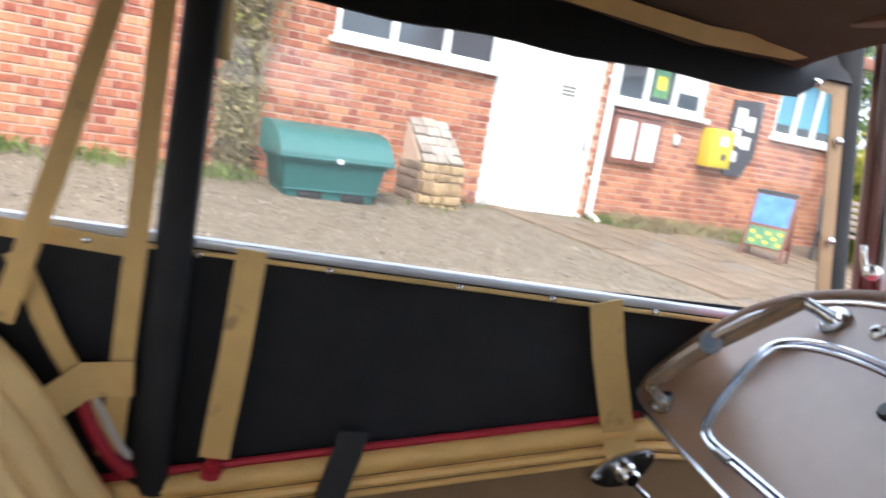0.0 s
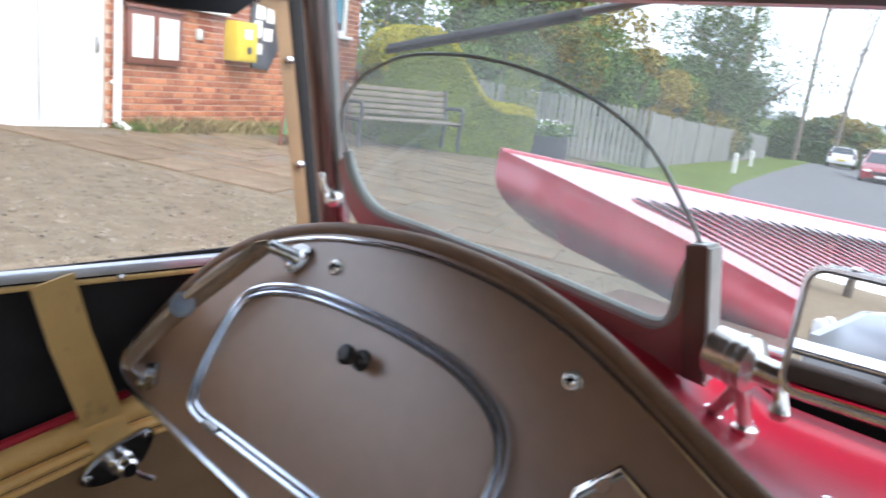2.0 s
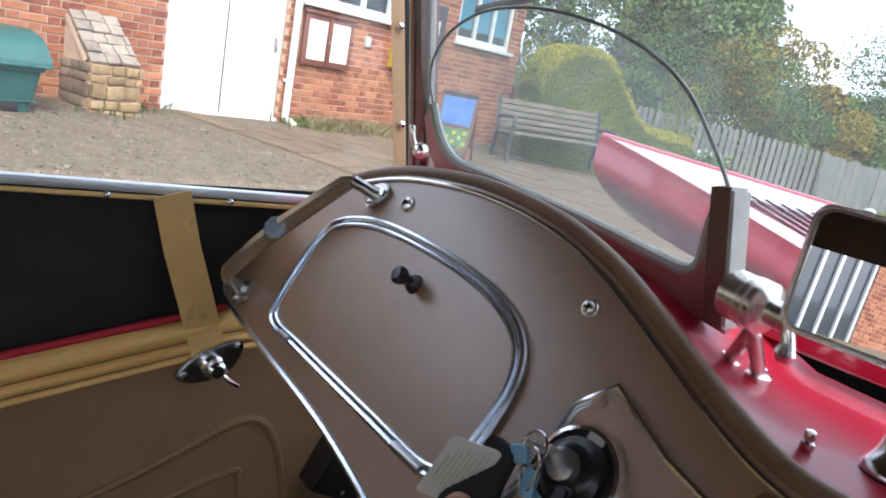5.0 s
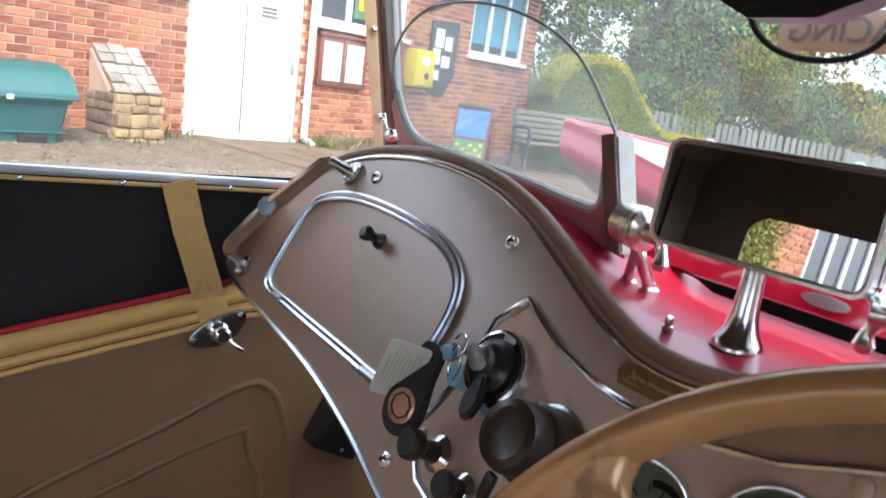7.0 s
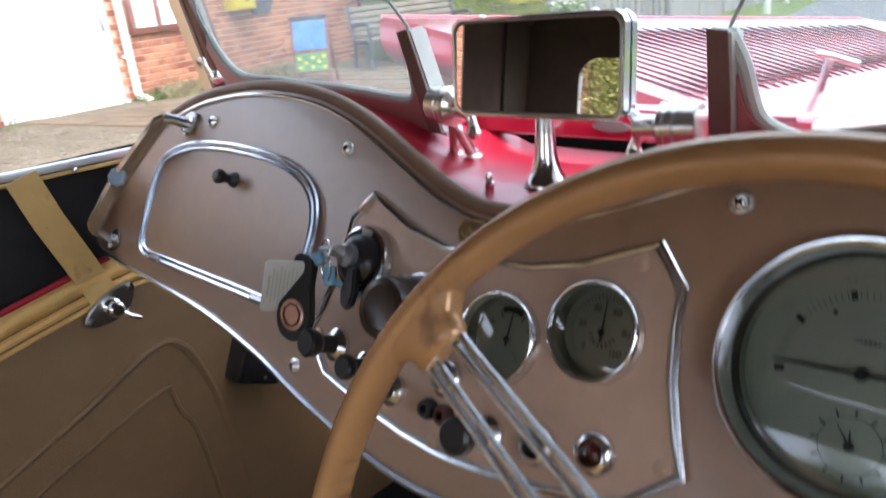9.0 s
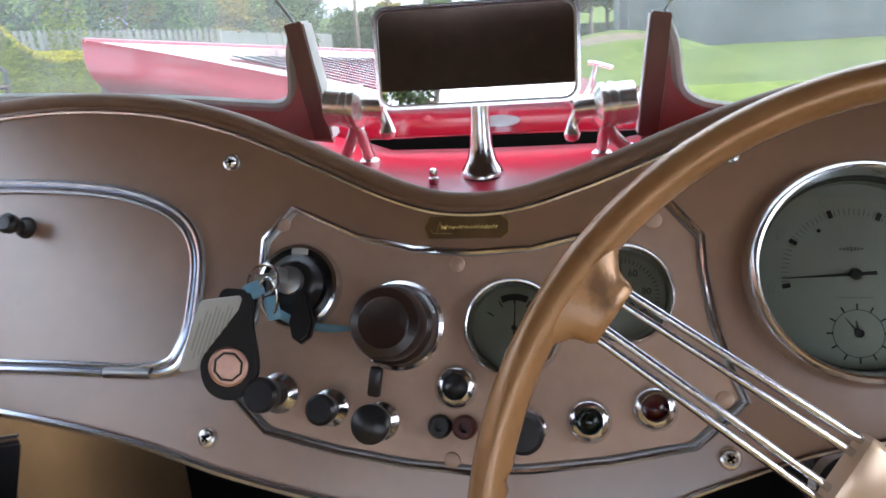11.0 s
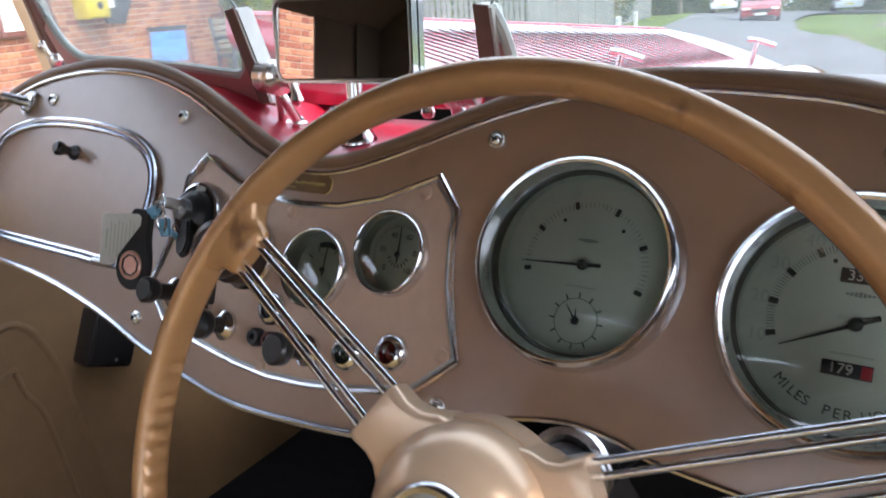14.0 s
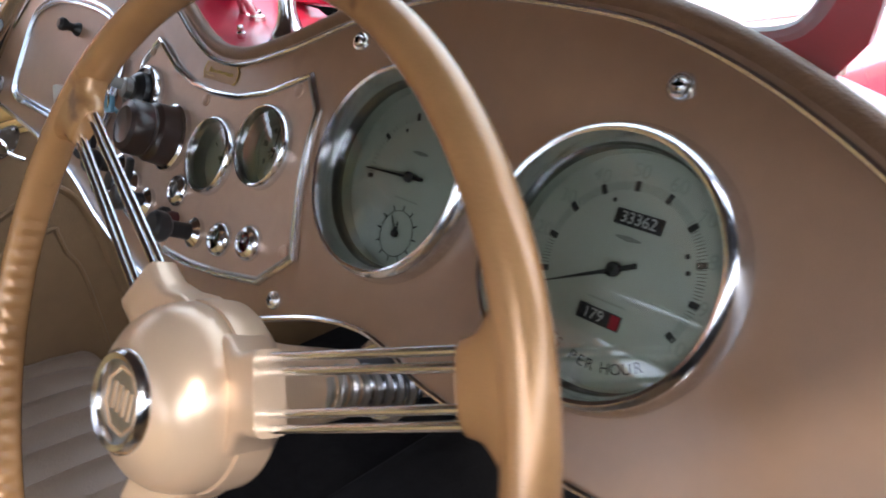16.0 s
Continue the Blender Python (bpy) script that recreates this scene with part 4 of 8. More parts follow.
    boss = part("boss", lathe([(0.026, -0.075), (0.030, -0.050), (0.044, -0.042), (0.0515, -0.034), (0.0525, -0.022), (0.0515, -0.0135), (0.0498, -0.0130), (0.0505, -0.011), (0.0495, -0.002), (0.0465, 0.007), (0.0415, 0.0145), (0.035, 0.020), (0.0285, 0.0232), (0.0262, 0.0235), (0.0262, 0.020), (0, 0.020)], 64), BOSS, w, "rounded champagne-coloured boss")
    part("badge_ring", lathe([(0.0265, 0.0225), (0.0262, 0.0265), (0.0240, 0.0290), (0.0210, 0.0280), (0.0200, 0.0240)], 48), CHROME, boss, "chrome ring")
    part("badge_face", plate(circle(0.0203, 40), 0.0215, 0.0243), STEEL, boss, "steel centre badge")
    o = [(0.0168 * math.cos(radians(45 * k + 22.5)), 0.0168 * math.sin(radians(45 * k + 22.5))) for k in range(8)]
    part("octagon", tube([(x, y, 0.0248) for x, y in o], 0.0011, 6, True), BOSS, boss, "octagonal outline")
    part("badge_mark", join(*[box(0.0022, 0.014, 0.0015, 0, (x, 0, 0.0248), (0, 0, a)) for x, a in ((-0.0085, 0), (-0.0030, 0), (0.0030, 0), (0.0085, 0))]), BOSS, boss, "plain bars of the badge")
    return w


steering_wheel()
col_dir = -wn_
col_a = WHEEL_AT @ Vector((0, 0, -0.05))
column = thing("steering_column", "steering column with chrome clamp under the dashboard", "steering column", col_a)
part("tube", rod((0, 0, 0), col_dir * 0.42, 0.019, 20), BLACK, column, "dark column tube")
part("sleeve", rod(col_dir * 0.012, col_dir * 0.07, 0.027, 24, 0.022), BOSS, column, "painted sleeve")
part("clamp", tube([(col_dir * 0.11) + 0.024 * (math.cos(a) * wx_ + math.sin(a) * wy_) for a in [2 * math.pi * k / 24 for k in range(24)]], 0.007, 8, True), CHROME_OLD, column, "chrome clamp")
spring_a, spring_b = Vector((0.258, -0.119, 0.822)) - col_a, Vector((0.262, -0.052, 0.788)) - col_a
axis = (spring_b - spring_a).normalized()
side_a = axis.orthogonal().normalized()
side_b = axis.cross(side_a)
coil = []
for i in range(113):
    a = 2 * math.pi * i / 14
    coil.append(spring_a + (spring_b - spring_a) * (i / 112) + 0.0135 * (math.cos(a) * side_a + math.sin(a) * side_b))
part("spring", tube(coil, 0.0027, 6), STEEL, column, "steel coil spring")
part("spring_core", rod(spring_a, spring_b + axis * 0.012, 0.0075, 14), CHROME_OLD, column, "chrome spring rod")
part("spring_end", rod(spring_b + axis * 0.004, spring_b + axis * 0.026, 0.0115, 6, 0.009), CHROME, column, "chrome spring nut")


# ==== scuttle, windscreen, aero screens, mirror, bonnet ====
def hump_z(x, drop=0.0):
    pts = HUMP_L if x < 0 else HUMP_R
    a = abs(x)
    for (u0, v0), (u1, v1) in zip(pts, pts[1:]):
        if u0 <= a <= u1:
            v = v0 + (v1 - v0) * (a - u0) / (u1 - u0)
            return 1.0 + math.cos(SLOPE) * v - drop
    return 1.0 + math.cos(SLOPE) * pts[-1][1] - drop


xs = [-0.62 + 1.24 * i / 62 for i in range(63)]


def scuttle_z(x):
    return 0.9815 + (hump_z(x) - 0.9805) * (0.62 if x > 0 else 0.72)


def shelf_z(x, t):
    """Height of the scuttle: it leaves the dash along the humps and runs out flat between the small screens."""
    mid = 1.0 - min(1.0, max(0.0, (abs(x) - 0.105) / 0.05))
    start = hump_z(x) - 0.002
    follow = scuttle_z(x) - 0.004 * t
    flat_z = 0.9780 + max(0.0, hump_z(x) - 0.9815) * 0.45 * (1 - t)
    end = flat_z * mid + follow * (1 - mid)
    k = min(1.0, t * 3.2)
    return start * (1 - k) + end * k


def shelf_reach(x):
    return 0.148 - 0.068 * min(1.0, max(0.0, (abs(x) - 0.125) / 0.03))


rows = []
for k in range(11):
    t = k / 10
    rows.append([(x * (1 - 0.03 * t), 0.006 + shelf_reach(x) * t + math.sin(SLOPE) * (hump_z(x) - 1.0) * (1 - 0.6 * t), shelf_z(x, t)) for x in xs])
scuttle = thing("scuttle", "glossy red painted scuttle ahead of the dashboard", "car body", (0, 0, 0))
part("scuttle_skin", solid(sheet(rows), -0.004), RED_DULL, scuttle)
# Solid black block painted as the shade inside the engine bay.
part("bay_shade", box(0.40, 0.90, 0.24, 0.01, (-0.03, 0.62, 0.74)), SHADE_BLACK, scuttle, "black block for the shade in the engine bay")
part("gap_floor", box(0.70, 0.200, 0.02, 0.003, (0, 0.290, 0.952)), material("brown_bulkhead", (0.15, 0.105, 0.085), 0.4, 0.0, 0.25, 18, 0.2, 120), scuttle, "brown bulkhead top ahead of the screen")
# Black sheet added as the deep shade below the rail; no seal.
part("gap_shade", box(0.50, 0.006, 0.115, 0.002, (0, 0.185, 0.945)), SHADE_BLACK, scuttle, "black sheet for the shade under the rail")
JET = (-0.032, 0.017, shelf_z(-0.032, 0.2))
part("washer_jet", lathe([(0.0075, 0), (0.0075, 0.004), (0.0045, 0.006), (0.0065, 0.010), (0.0065, 0.016), (0.0042, 0.018), (0.0055, 0.022), (0.0045, 0.027), (0, 0.029)], 16, Matrix.Translation(JET) @ Matrix.Scale(0.58, 4)), CHROME, scuttle, "chrome washer jet")

SCREEN_Y, RAKE = 0.085, 0.25


def screen_pt(x, z, off=0.0):
    return Vector((x, SCREEN_Y - RAKE * (z - 1.03) + off, z))


screen_thing = thing("windscreen", "maroon-framed upright windscreen with clear glass", "windscreen", (0, 0, 0))
def pillar_pt(x, z, off=0.0):
    return Vector((x, 0.0775 - 0.19 * (z - 1.06) + off, z))


for s in (-1, 1):
    part("pillar", sheet([[pillar_pt(s * x, z, dy) for x, dy in ((0.530, 0.014), (0.530, 0.000), (0.527, -0.004), (0.522, -0.006), (0.515, -0.006), (0.513, -0.003), (0.511, -0.006), (0.504, -0.005), (0.501, 0.000), (0.501, 0.014), (0.530, 0.014))] for z in (0.93, 1.03, 1.13, 1.20, 1.266)]), MAROON, screen_thing, "maroon pillar")
    clampy = part("pillar_clamp", lathe([(0, 0), (0.0085, 0.0), (0.0090, 0.004), (0.0080, 0.008), (0.0055, 0.0105), (0, 0.0115)], 24, between(1, pillar_pt(s * 0.4995, 1.053, -0.004), pillar_pt(s * 0.4995, 1.053, -0.004) + Vector((-0.35 * s, -0.9, 0.25)).normalized())), NICKEL, screen_thing, "chrome pillar clamp")
    part("lever", tube([pillar_pt(s * 0.503, 1.056, -0.011), pillar_pt(s * 0.505, 1.066, -0.013), pillar_pt(s * 0.5055, 1.077, -0.013), pillar_pt(s * 0.5055, 1.0785, -0.013)], [0.0036, 0.0032, 0.0036, 0.0022], 10, flat=0.8), NICKEL, clampy)
    part("inner_channel", tube([pillar_pt(s * 0.497, z, 0.003) for z in (1.02, 1.14, 1.262)], 0.0042, 8), STEEL, screen_thing, "grey glazing channel")
part("header_rail", solid(sheet([[screen_pt(x, z, dy) for dy, z in ((0.006, 1.2410), (-0.004, 1.2405), (-0.006, 1.2375), (-0.004, 1.2345), (0.006, 1.2340))] for x in (-0.498, 0, 0.498)]), 0.0015), STEEL, screen_thing, "slim grey steel header rail")
part("lower_rail", solid(sheet([[(x, 0.140 + dy - 0.10 * x * x, z) for dy, z in ((0.012, 1.0215), (0.0, 1.022), (-0.006, 1.0195), (-0.008, 1.010), (-0.008, 0.9985), (-0.004, 0.9955), (0.012, 0.9955))] for x in (-0.16, -0.08, 0.0, 0.08, 0.16)]), 0.002), RED, screen_thing, "red lower rail")
part("rail_bead", tube([(x, 0.135 - 0.10 * x * x, 1.0235) for x in (-0.15, -0.07, 0, 0.07, 0.15)], 0.0030, 8), CHROME, screen_thing, "chrome bead")
part("badge", xform(plate([(0.0175 * math.cos(2 * math.pi * k / 32), 0.0048 * math.sin(2 * math.pi * k / 32)) for k in range(32)], 0, 0.003, 0.0008), pose(0.006, 0.132, 1.0085, 86, 0, 0)), STEEL, screen_thing, "small oval badge")
pane = part("glass", facing(sheet([[screen_pt(-0.51, z), screen_pt(0.51, z)] for z in (1.036, 1.268)]), (0, -1, 0)), PANE, screen_thing, "clear glass")
pane.visible_shadow = False

AY, AR = 0.052, 0.25


def aero_pt(s, x, z, off=0.0):
    # the driver's screen stands a little lower and further forward
    d = 1.0 if s > 0 else 0.0
    return Vector((s * x - 0.004 * d, AY - AR * (z - 1.09) + off + 0.013 * d, z - 0.009 * d))


def aero_screen(s):
    a = thing("aero_screen", "small arched racing windscreen with cast bracket and wing nut", "aero screen", (0, 0, 0), "aero screens")
    arch = [(0.134, 1.098), (0.146, 1.118), (0.170, 1.150), (0.20, 1.170), (0.24, 1.184), (0.285, 1.192), (0.33, 1.194), (0.38, 1.189), (0.425, 1.172), (0.452, 1.150), (0.462, 1.128), (0.458, 1.105)]
    low = [(0.452, 1.085), (0.438, 1.066), (0.415, 1.056), (0.36, 1.053), (0.25, 1.046), (0.18, 1.039), (0.160, 1.038), (0.150, 1.043), (0.146, 1.055), (0.142, 1.078)]
    if s > 0:
        # the driver's glass reaches lower behind the dash roll
        low = [(x, z - 0.028 * min(1.0, max(0.0, (x - 0.15) / 0.08)) * min(1.0, (0.466 - x) / 0.03)) for x, z in low]
    ring = [(q.x, q.y) for q in spline([(x, z, 0) for x, z in arch + low], 5, True)]
    bm = bmesh.new()
    f = bm.faces.new([bm.verts.new(aero_pt(s, x, z)) for x, z in ring])
    bmesh.ops.triangulate(bm, faces=[f])
    g = part("glass", facing(bm, (0, -1, 0)), AERO_GLASS, a, "clear glass", smooth=False)
    g.visible_shadow = False
    part("glass_edge", tube([aero_pt(s, q.x, q.y) for q in spline([(x, z, 0) for x, z in arch], 6)], 0.0014, 8), GLASS_EDGE, a, "dark polished glass edge")
    part("gasket", tube([aero_pt(s, q.x, q.y) for q in spline([(x, z, 0) for x, z in [arch[-1]] + low + [arch[0]]], 6)], 0.0048, 8), GASKET, a, "grey rubber gasket")
    # lower frame, painted maroon, under the glass; its colour is paled for the sheen
    frame_low = [(x, z) for x, z in low]
    outer = [(0.470, 1.092), (0.464, 1.060), (0.444, 1.034), (0.36, 1.031), (0.25, 1.026), (0.18, 1.017), (0.150, 1.011), (0.122, 1.007)]
    if s > 0:
        outer = [(x, z - 0.030 * min(1.0, max(0.0, (x - 0.15) / 0.08))) for x, z in outer]
    poly = [(0.457, 1.105)] + frame_low + [(0.128, 1.030)] + outer[::-1]
    bm = bmesh.new()
    vs = [bm.verts.new(aero_pt(s, x, z, 0.003)) for x, z in poly]
    es = [bm.edges.new((vs[i], vs[(i + 1) % len(vs)])) for i in range(len(vs))]
    bmesh.ops.triangle_fill(bm, edges=es)
    bmesh.ops.recalc_face_normals(bm, faces=bm.faces)
    part("base_plate", solid(bm, 0.006), PLATE_SHEEN, a, "maroon base plate with its sheen in the colour", smooth=False)
    # straight cast arm, with a painted fillet at its foot
    def slab(poly, y0, y1, bev):
        bm = bmesh.new()
        f = bm.faces.new([bm.verts.new(aero_pt(s, x, z, y0)) for x, z in poly])
        r = bmesh.ops.extrude_face_region(bm, geom=[f])
        bmesh.ops.translate(bm, verts=[v for v in r["geom"] if isinstance(v, bmesh.types.BMVert)], vec=(0, y1 - y0, 0))
        bmesh.ops.recalc_face_normals(bm, faces=bm.faces)
        bmesh.ops.bevel(bm, geom=bm.edges[:], offset=bev, segments=2, affect="EDGES")
        return bm

    part("arm", slab([(0.1250, 1.101), (0.1395, 1.099), (0.1375, 1.05), (0.1345, 1.010), (0.1192, 1.010), (0.1215, 1.05)], -0.011, 0.011, 0.0022), ALU, a, "cast aluminium arm")
    # Thin slab, darker than the cast arm, over its rear face.
    part("arm_face", slab([(0.1256, 1.1004), (0.1388, 1.0984), (0.1368, 1.05), (0.1339, 1.0106), (0.1198, 1.0106), (0.1222, 1.05)], -0.0125, -0.0112, 0.0004), ARM_DARK, a, "darker rear face")
    part("arm_fillet", slab([(0.1385, 1.072), (0.1420, 1.052), (0.150, 1.040), (0.166, 1.030), (0.188, 1.022), (0.188, 1.018), (0.1335, 1.008), (0.1370, 1.040)], -0.006, 0.006, 0.0015), PLATE_SHEEN, a, "maroon fillet at the foot with its sheen in the colour")
    # clamp drum, neck and three-eared nut
    c = aero_pt(s, 0.110, 1.037, -0.012)
    inward = Vector((-s, -0.15, -0.04)).normalized()
    drum = [(0, 0), (0.0150, 0), (0.0158, 0.001), (0.0158, 0.013), (0.0150, 0.0135), (0.0150, 0.0150), (0.0166, 0.0155), (0.0166, 0.0195), (0.0150, 0.0200), (0.0150, 0.0215), (0.0164, 0.0220), (0.0164, 0.0255), (0.0150, 0.0262), (0.0120, 0.0285), (0.0085, 0.0300), (0.0075, 0.0330), (0, 0.0330)]
    cl = part("clamp", lathe(drum, 32, between(1, c - inward * 0.006, c + inward)), NICKEL, a, "chrome clamp drum")
    hub = c + inward * 0.031
    nut = part("wing_nut", rod(hub - inward * 0.006, hub + inward * 0.008, 0.0085, 16), NICKEL, cl, "chrome wing nut")
    up = Vector((0, 0, 1))
    for d in ((inward * 0.62 + up * 0.78).normalized(), (inward * 0.42 - up * 0.90).normalized()):
        pts = [hub + d * t + inward * (0.003 * math.sin(math.pi * t / 0.021)) for t in (0.002, 0.007, 0.012, 0.017, 0.021)]
        part("ear", join(tube(pts, [0.0068, 0.0046, 0.0040, 0.0050, 0.0062], 12), lathe([(0, -0.0064), (0.0046, -0.0046), (0.0064, 0), (0.0046, 0.0046), (0, 0.0064)], 14, Matrix.Translation(pts[-1]))), NICKEL, nut)
    fx, fy = c.x - s * 0.006, c.y + 0.016
    foot = Vector((fx, fy, shelf_z(fx, (fy - 0.006) / shelf_reach(fx)) + 0.004))
    lug = c + inward * 0.013 - up * 0.013
    legs = [tube(spline([lug, lug - up * 0.009 + Vector((dx * 0.25, 0.004, 0)), foot + Vector((dx, 0, 0.002))], 5), 0.0048, 10) for dx in (-0.011, 0.011)]
    stay = part("stay", join(*legs, *[lathe([(0.0085, -0.004), (0.0085, 0.003), (0.006, 0.005), (0, 0.005)], 16, Matrix.Translation(foot + Vector((dx, 0, 0)))) for dx in (-0.011, 0.011)]), NICKEL, a, "chrome stay foot")
    for dx in (-0.011, 0.011):
        part("bolt", lathe([(0.0048, 0.0), (0.0046, 0.003), (0.002, 0.0042), (0, 0.0042)], 12, Matrix.Translation(foot + Vector((dx, 0, 0.005)))), CHROME, stay)
    return a


aero_screen(-1)
aero_screen(1)

# driving mirror on its chrome stalk
MIR = pose(0.001, 0.037, 1.0705, 85.5, 0, 3)
MIR_GLASS = MIR @ pose(0, 0, 0, -1.5, 1.6, 0)
mir = thing("driving_mirror", "rectangular driving mirror with chrome case on a flared stalk", "mirror", (0, 0, 0))
part("case", xform(plate(round_rect(0.1445, 0.0715, 0.010, 6)[::-1], -0.014, -0.004, 0.003), MIR), CHROME, mir, "chrome case")
part("surround", xform(plate(round_rect(0.1445, 0.0715, 0.010, 6)[::-1], -0.004, 0.0035, 0.0, [round_rect(0.1400, 0.0670, 0.009, 6)]), MIR), CHROME, mir, "thin chrome surround")
part("inner_rim", xform(tube([(x, y, 0.0035) for x, y in round_rect(0.1388, 0.0658, 0.0088, 6)], 0.0008, 6, True), MIR), STEEL, mir, "thin grey inner rim")
part("mirror_glass", xform(plate(round_rect(0.1385, 0.0655, 0.0088, 6)[::-1], 0.0005, 0.0012), MIR_GLASS), MIRROR, mir, "mirror glass", smooth=False)
part("stalk", lathe([(0, 0), (0.0185, 0), (0.0185, 0.004), (0.0165, 0.007), (0.0125, 0.014), (0.0095, 0.026), (0.0080, 0.050), (0.0078, 0.062), (0, 0.062)], 28, Matrix.Translation((0.0, 0.046, 0.9805)) @ Matrix.Scale(0.90, 4) @ pose(0, 0, 0, -2, 0, 0)), CHROME, mir, "flared chrome stalk")
part("rubber_pad", lathe([(0.018, 0), (0.018, 0.005), (0, 0.005)], 28, Matrix.Translation((0.0, 0.046, 0.9765))), RUBBER, mir, "black rubber pad")
for x in (-0.05, 0.045):
    part("clip", lathe([(0, 0), (0.0032, 0), (0.0030, 0.0012), (0.0018, 0.0022), (0, 0.0024)], 12, Matrix.Translation(MIR @ Vector((x, 0.0355, -0.007)))), CHROME, mir)


# ---- bonnet, near half raised ----
def lerp(a, b, t):
    return Vector(a) * (1 - t) + Vector(b) * t


B_RL, B_RR, B_FL, B_FR = Vector((-0.555, 0.40, 1.100)), Vector((0.10, 0.40, 0.930)), Vector((-0.105, 1.23, 0.993)), Vector((0.166, 1.23, 0.900))


def bonnet_pt(s, t):
    """s from outer to inner edge, t from the scuttle to the radiator."""
    return lerp(lerp(B_RL, B_RR, s), lerp(B_FL, B_FR, s), t)


bonnet = thing("bonnet", "glossy red louvred bonnet panel, raised on its hinge", "car bonnet", (0, 0, 0))
bn = (B_RR - B_RL).cross(B_FL - B_RL).normalized()
bn = bn if bn.z > 0 else -bn
part("top_panel", solid(sheet([[bonnet_pt(i / 24, j / 30) + bn * (-0.010 * (2 * i / 24 - 1) ** 2) for i in range(25)] for j in range(31)]), -0.003), RED, bonnet)
skirt_rows = []
for k in range(11):
    u = k / 10
    skirt_rows.append([bonnet_pt(i / 24, 0) + Vector((0.040 * u ** 2 * (1 - i / 24) + (0.022 * u ** 3 if i < 3 else 0.0) * (1 - i / 3 if i < 3 else 0), -0.012 * math.sin(math.pi * u) ** 2 + 0.020 * u ** 3, -0.092 * u * (1 - 0.35 * i / 24))) - bn * (0.010 * (2 * i / 24 - 1) ** 2) for i in range(25)])
part("rear_skirt", solid(sheet(skirt_rows), 0.003), RED, bonnet, "red rear edge of the bonnet")
part("edge_bead", tube([bonnet_pt(0, j / 20) - bn * 0.009 for j in range(21)], 0.005, 8), RED, bonnet, "rolled outer edge")
for i in range(32):
    t = 0.08 + 0.80 * i / 31
    a, b = bonnet_pt(0.20, t) + bn * 0.001, bonnet_pt(0.74, t - 0.02) + bn * 0.001
    d = (b - a).normalized()
    f = (B_FL - B_RL).normalized()
    rowsl = []
    for k in range(9):
        q = a + (b - a) * (k / 8)
        w = math.sin(math.pi * min(1, max(0, 0.02 + k / 8 * 0.96))) ** 0.3
        rowsl.append([q - f * 0.0048 * w + bn * 0.0034 * w, q - f * 0.0016 * w + bn * 0.0040 * w, q + f * 0.0048 * w + bn * 0.0026 * w, q + f * 0.0105 * w])
    part("louvre", sheet(rowsl), RED, bonnet)
    # Black quad for each opening: the shade inside the louvre, as colour.
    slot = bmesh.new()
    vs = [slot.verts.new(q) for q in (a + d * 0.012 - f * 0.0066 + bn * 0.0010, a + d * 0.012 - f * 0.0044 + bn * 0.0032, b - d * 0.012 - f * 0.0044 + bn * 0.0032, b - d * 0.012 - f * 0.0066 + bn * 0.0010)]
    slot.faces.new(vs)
    part("louvre_slot", slot, SHADE_BLACK, bonnet, smooth=False)
for s, t in ((0.80, 0.28), (0.83, 0.86)):
    q = bonnet_pt(s, t)
    h = part("catch", rod(q, q + bn * 0.045, 0.006, 12, 0.0045), CHROME, bonnet, "chrome T-handle catch")
    dd = (B_RR - B_RL).normalized()
    part("cross_bar", tube([q + bn * 0.045 - dd * 0.018, q + bn * 0.047, q + bn * 0.045 + dd * 0.035], 0.005, 10), CHROME, h)
# lower right half and front wing
right_half = thing("bonnet_right", "closed glossy half of the red bonnet", "car bonnet", (0, 0, 0))
side_rows = []
for j in range(17):
    t = j / 16
    e = lerp(B_RR, B_FR, -0.14 + 0.98 * t)
    nose = max(0.0, (t - 0.72) / 0.28)
    side_rows.append([Vector((e.x + 0.165 * s_ * (1 - 0.25 * nose ** 2), e.y + 0.05 * nose * s_, e.z + 0.012 + 0.022 * math.sin(math.pi * min(1, s_ * 0.9)) - 0.11 * s_ ** 5 - 0.035 * nose ** 2)) for s_ in [i / 16 for i in range(17)]])
part("panel", solid(sheet(side_rows), -0.003), RED, right_half)
wing = thing("front_wing", "swept red front wing with a round headlamp", "car wing", (0, 0, 0))
part("wing_skin", solid(sheet([[Vector((0.62 + 0.17 * math.cos(a) * (1 - 0.15 * abs(t - 0.5)), 0.55 + 0.95 * t, 0.52 + 0.20 * math.sin(math.pi * (0.18 + 0.66 * t)) + 0.09 * math.sin(a))) for a in [math.pi * i / 14 for i in range(15)]] for t in [j / 16 for j in range(17)]]), -0.003), RED, wing)
part("headlamp_shell", lathe([(0, -0.10), (0.04, -0.085), (0.075, -0.05), (0.092, 0.0), (0.092, 0.02), (0.08, 0.03)], 32, Matrix.Translation((0.385, 1.22, 0.715)) @ pose(0, 0, 0, -90, 0, 0)), RED, wing, "red headlamp shell")
part("headlamp_rim", lathe([(0.094, 0.015), (0.096, 0.025), (0.088, 0.034), (0.0, 0.040)], 32, Matrix.Translation((0.385, 1.22, 0.715)) @ pose(0, 0, 0, -90, 0, 0)), CHROME, wing, "chrome rim")

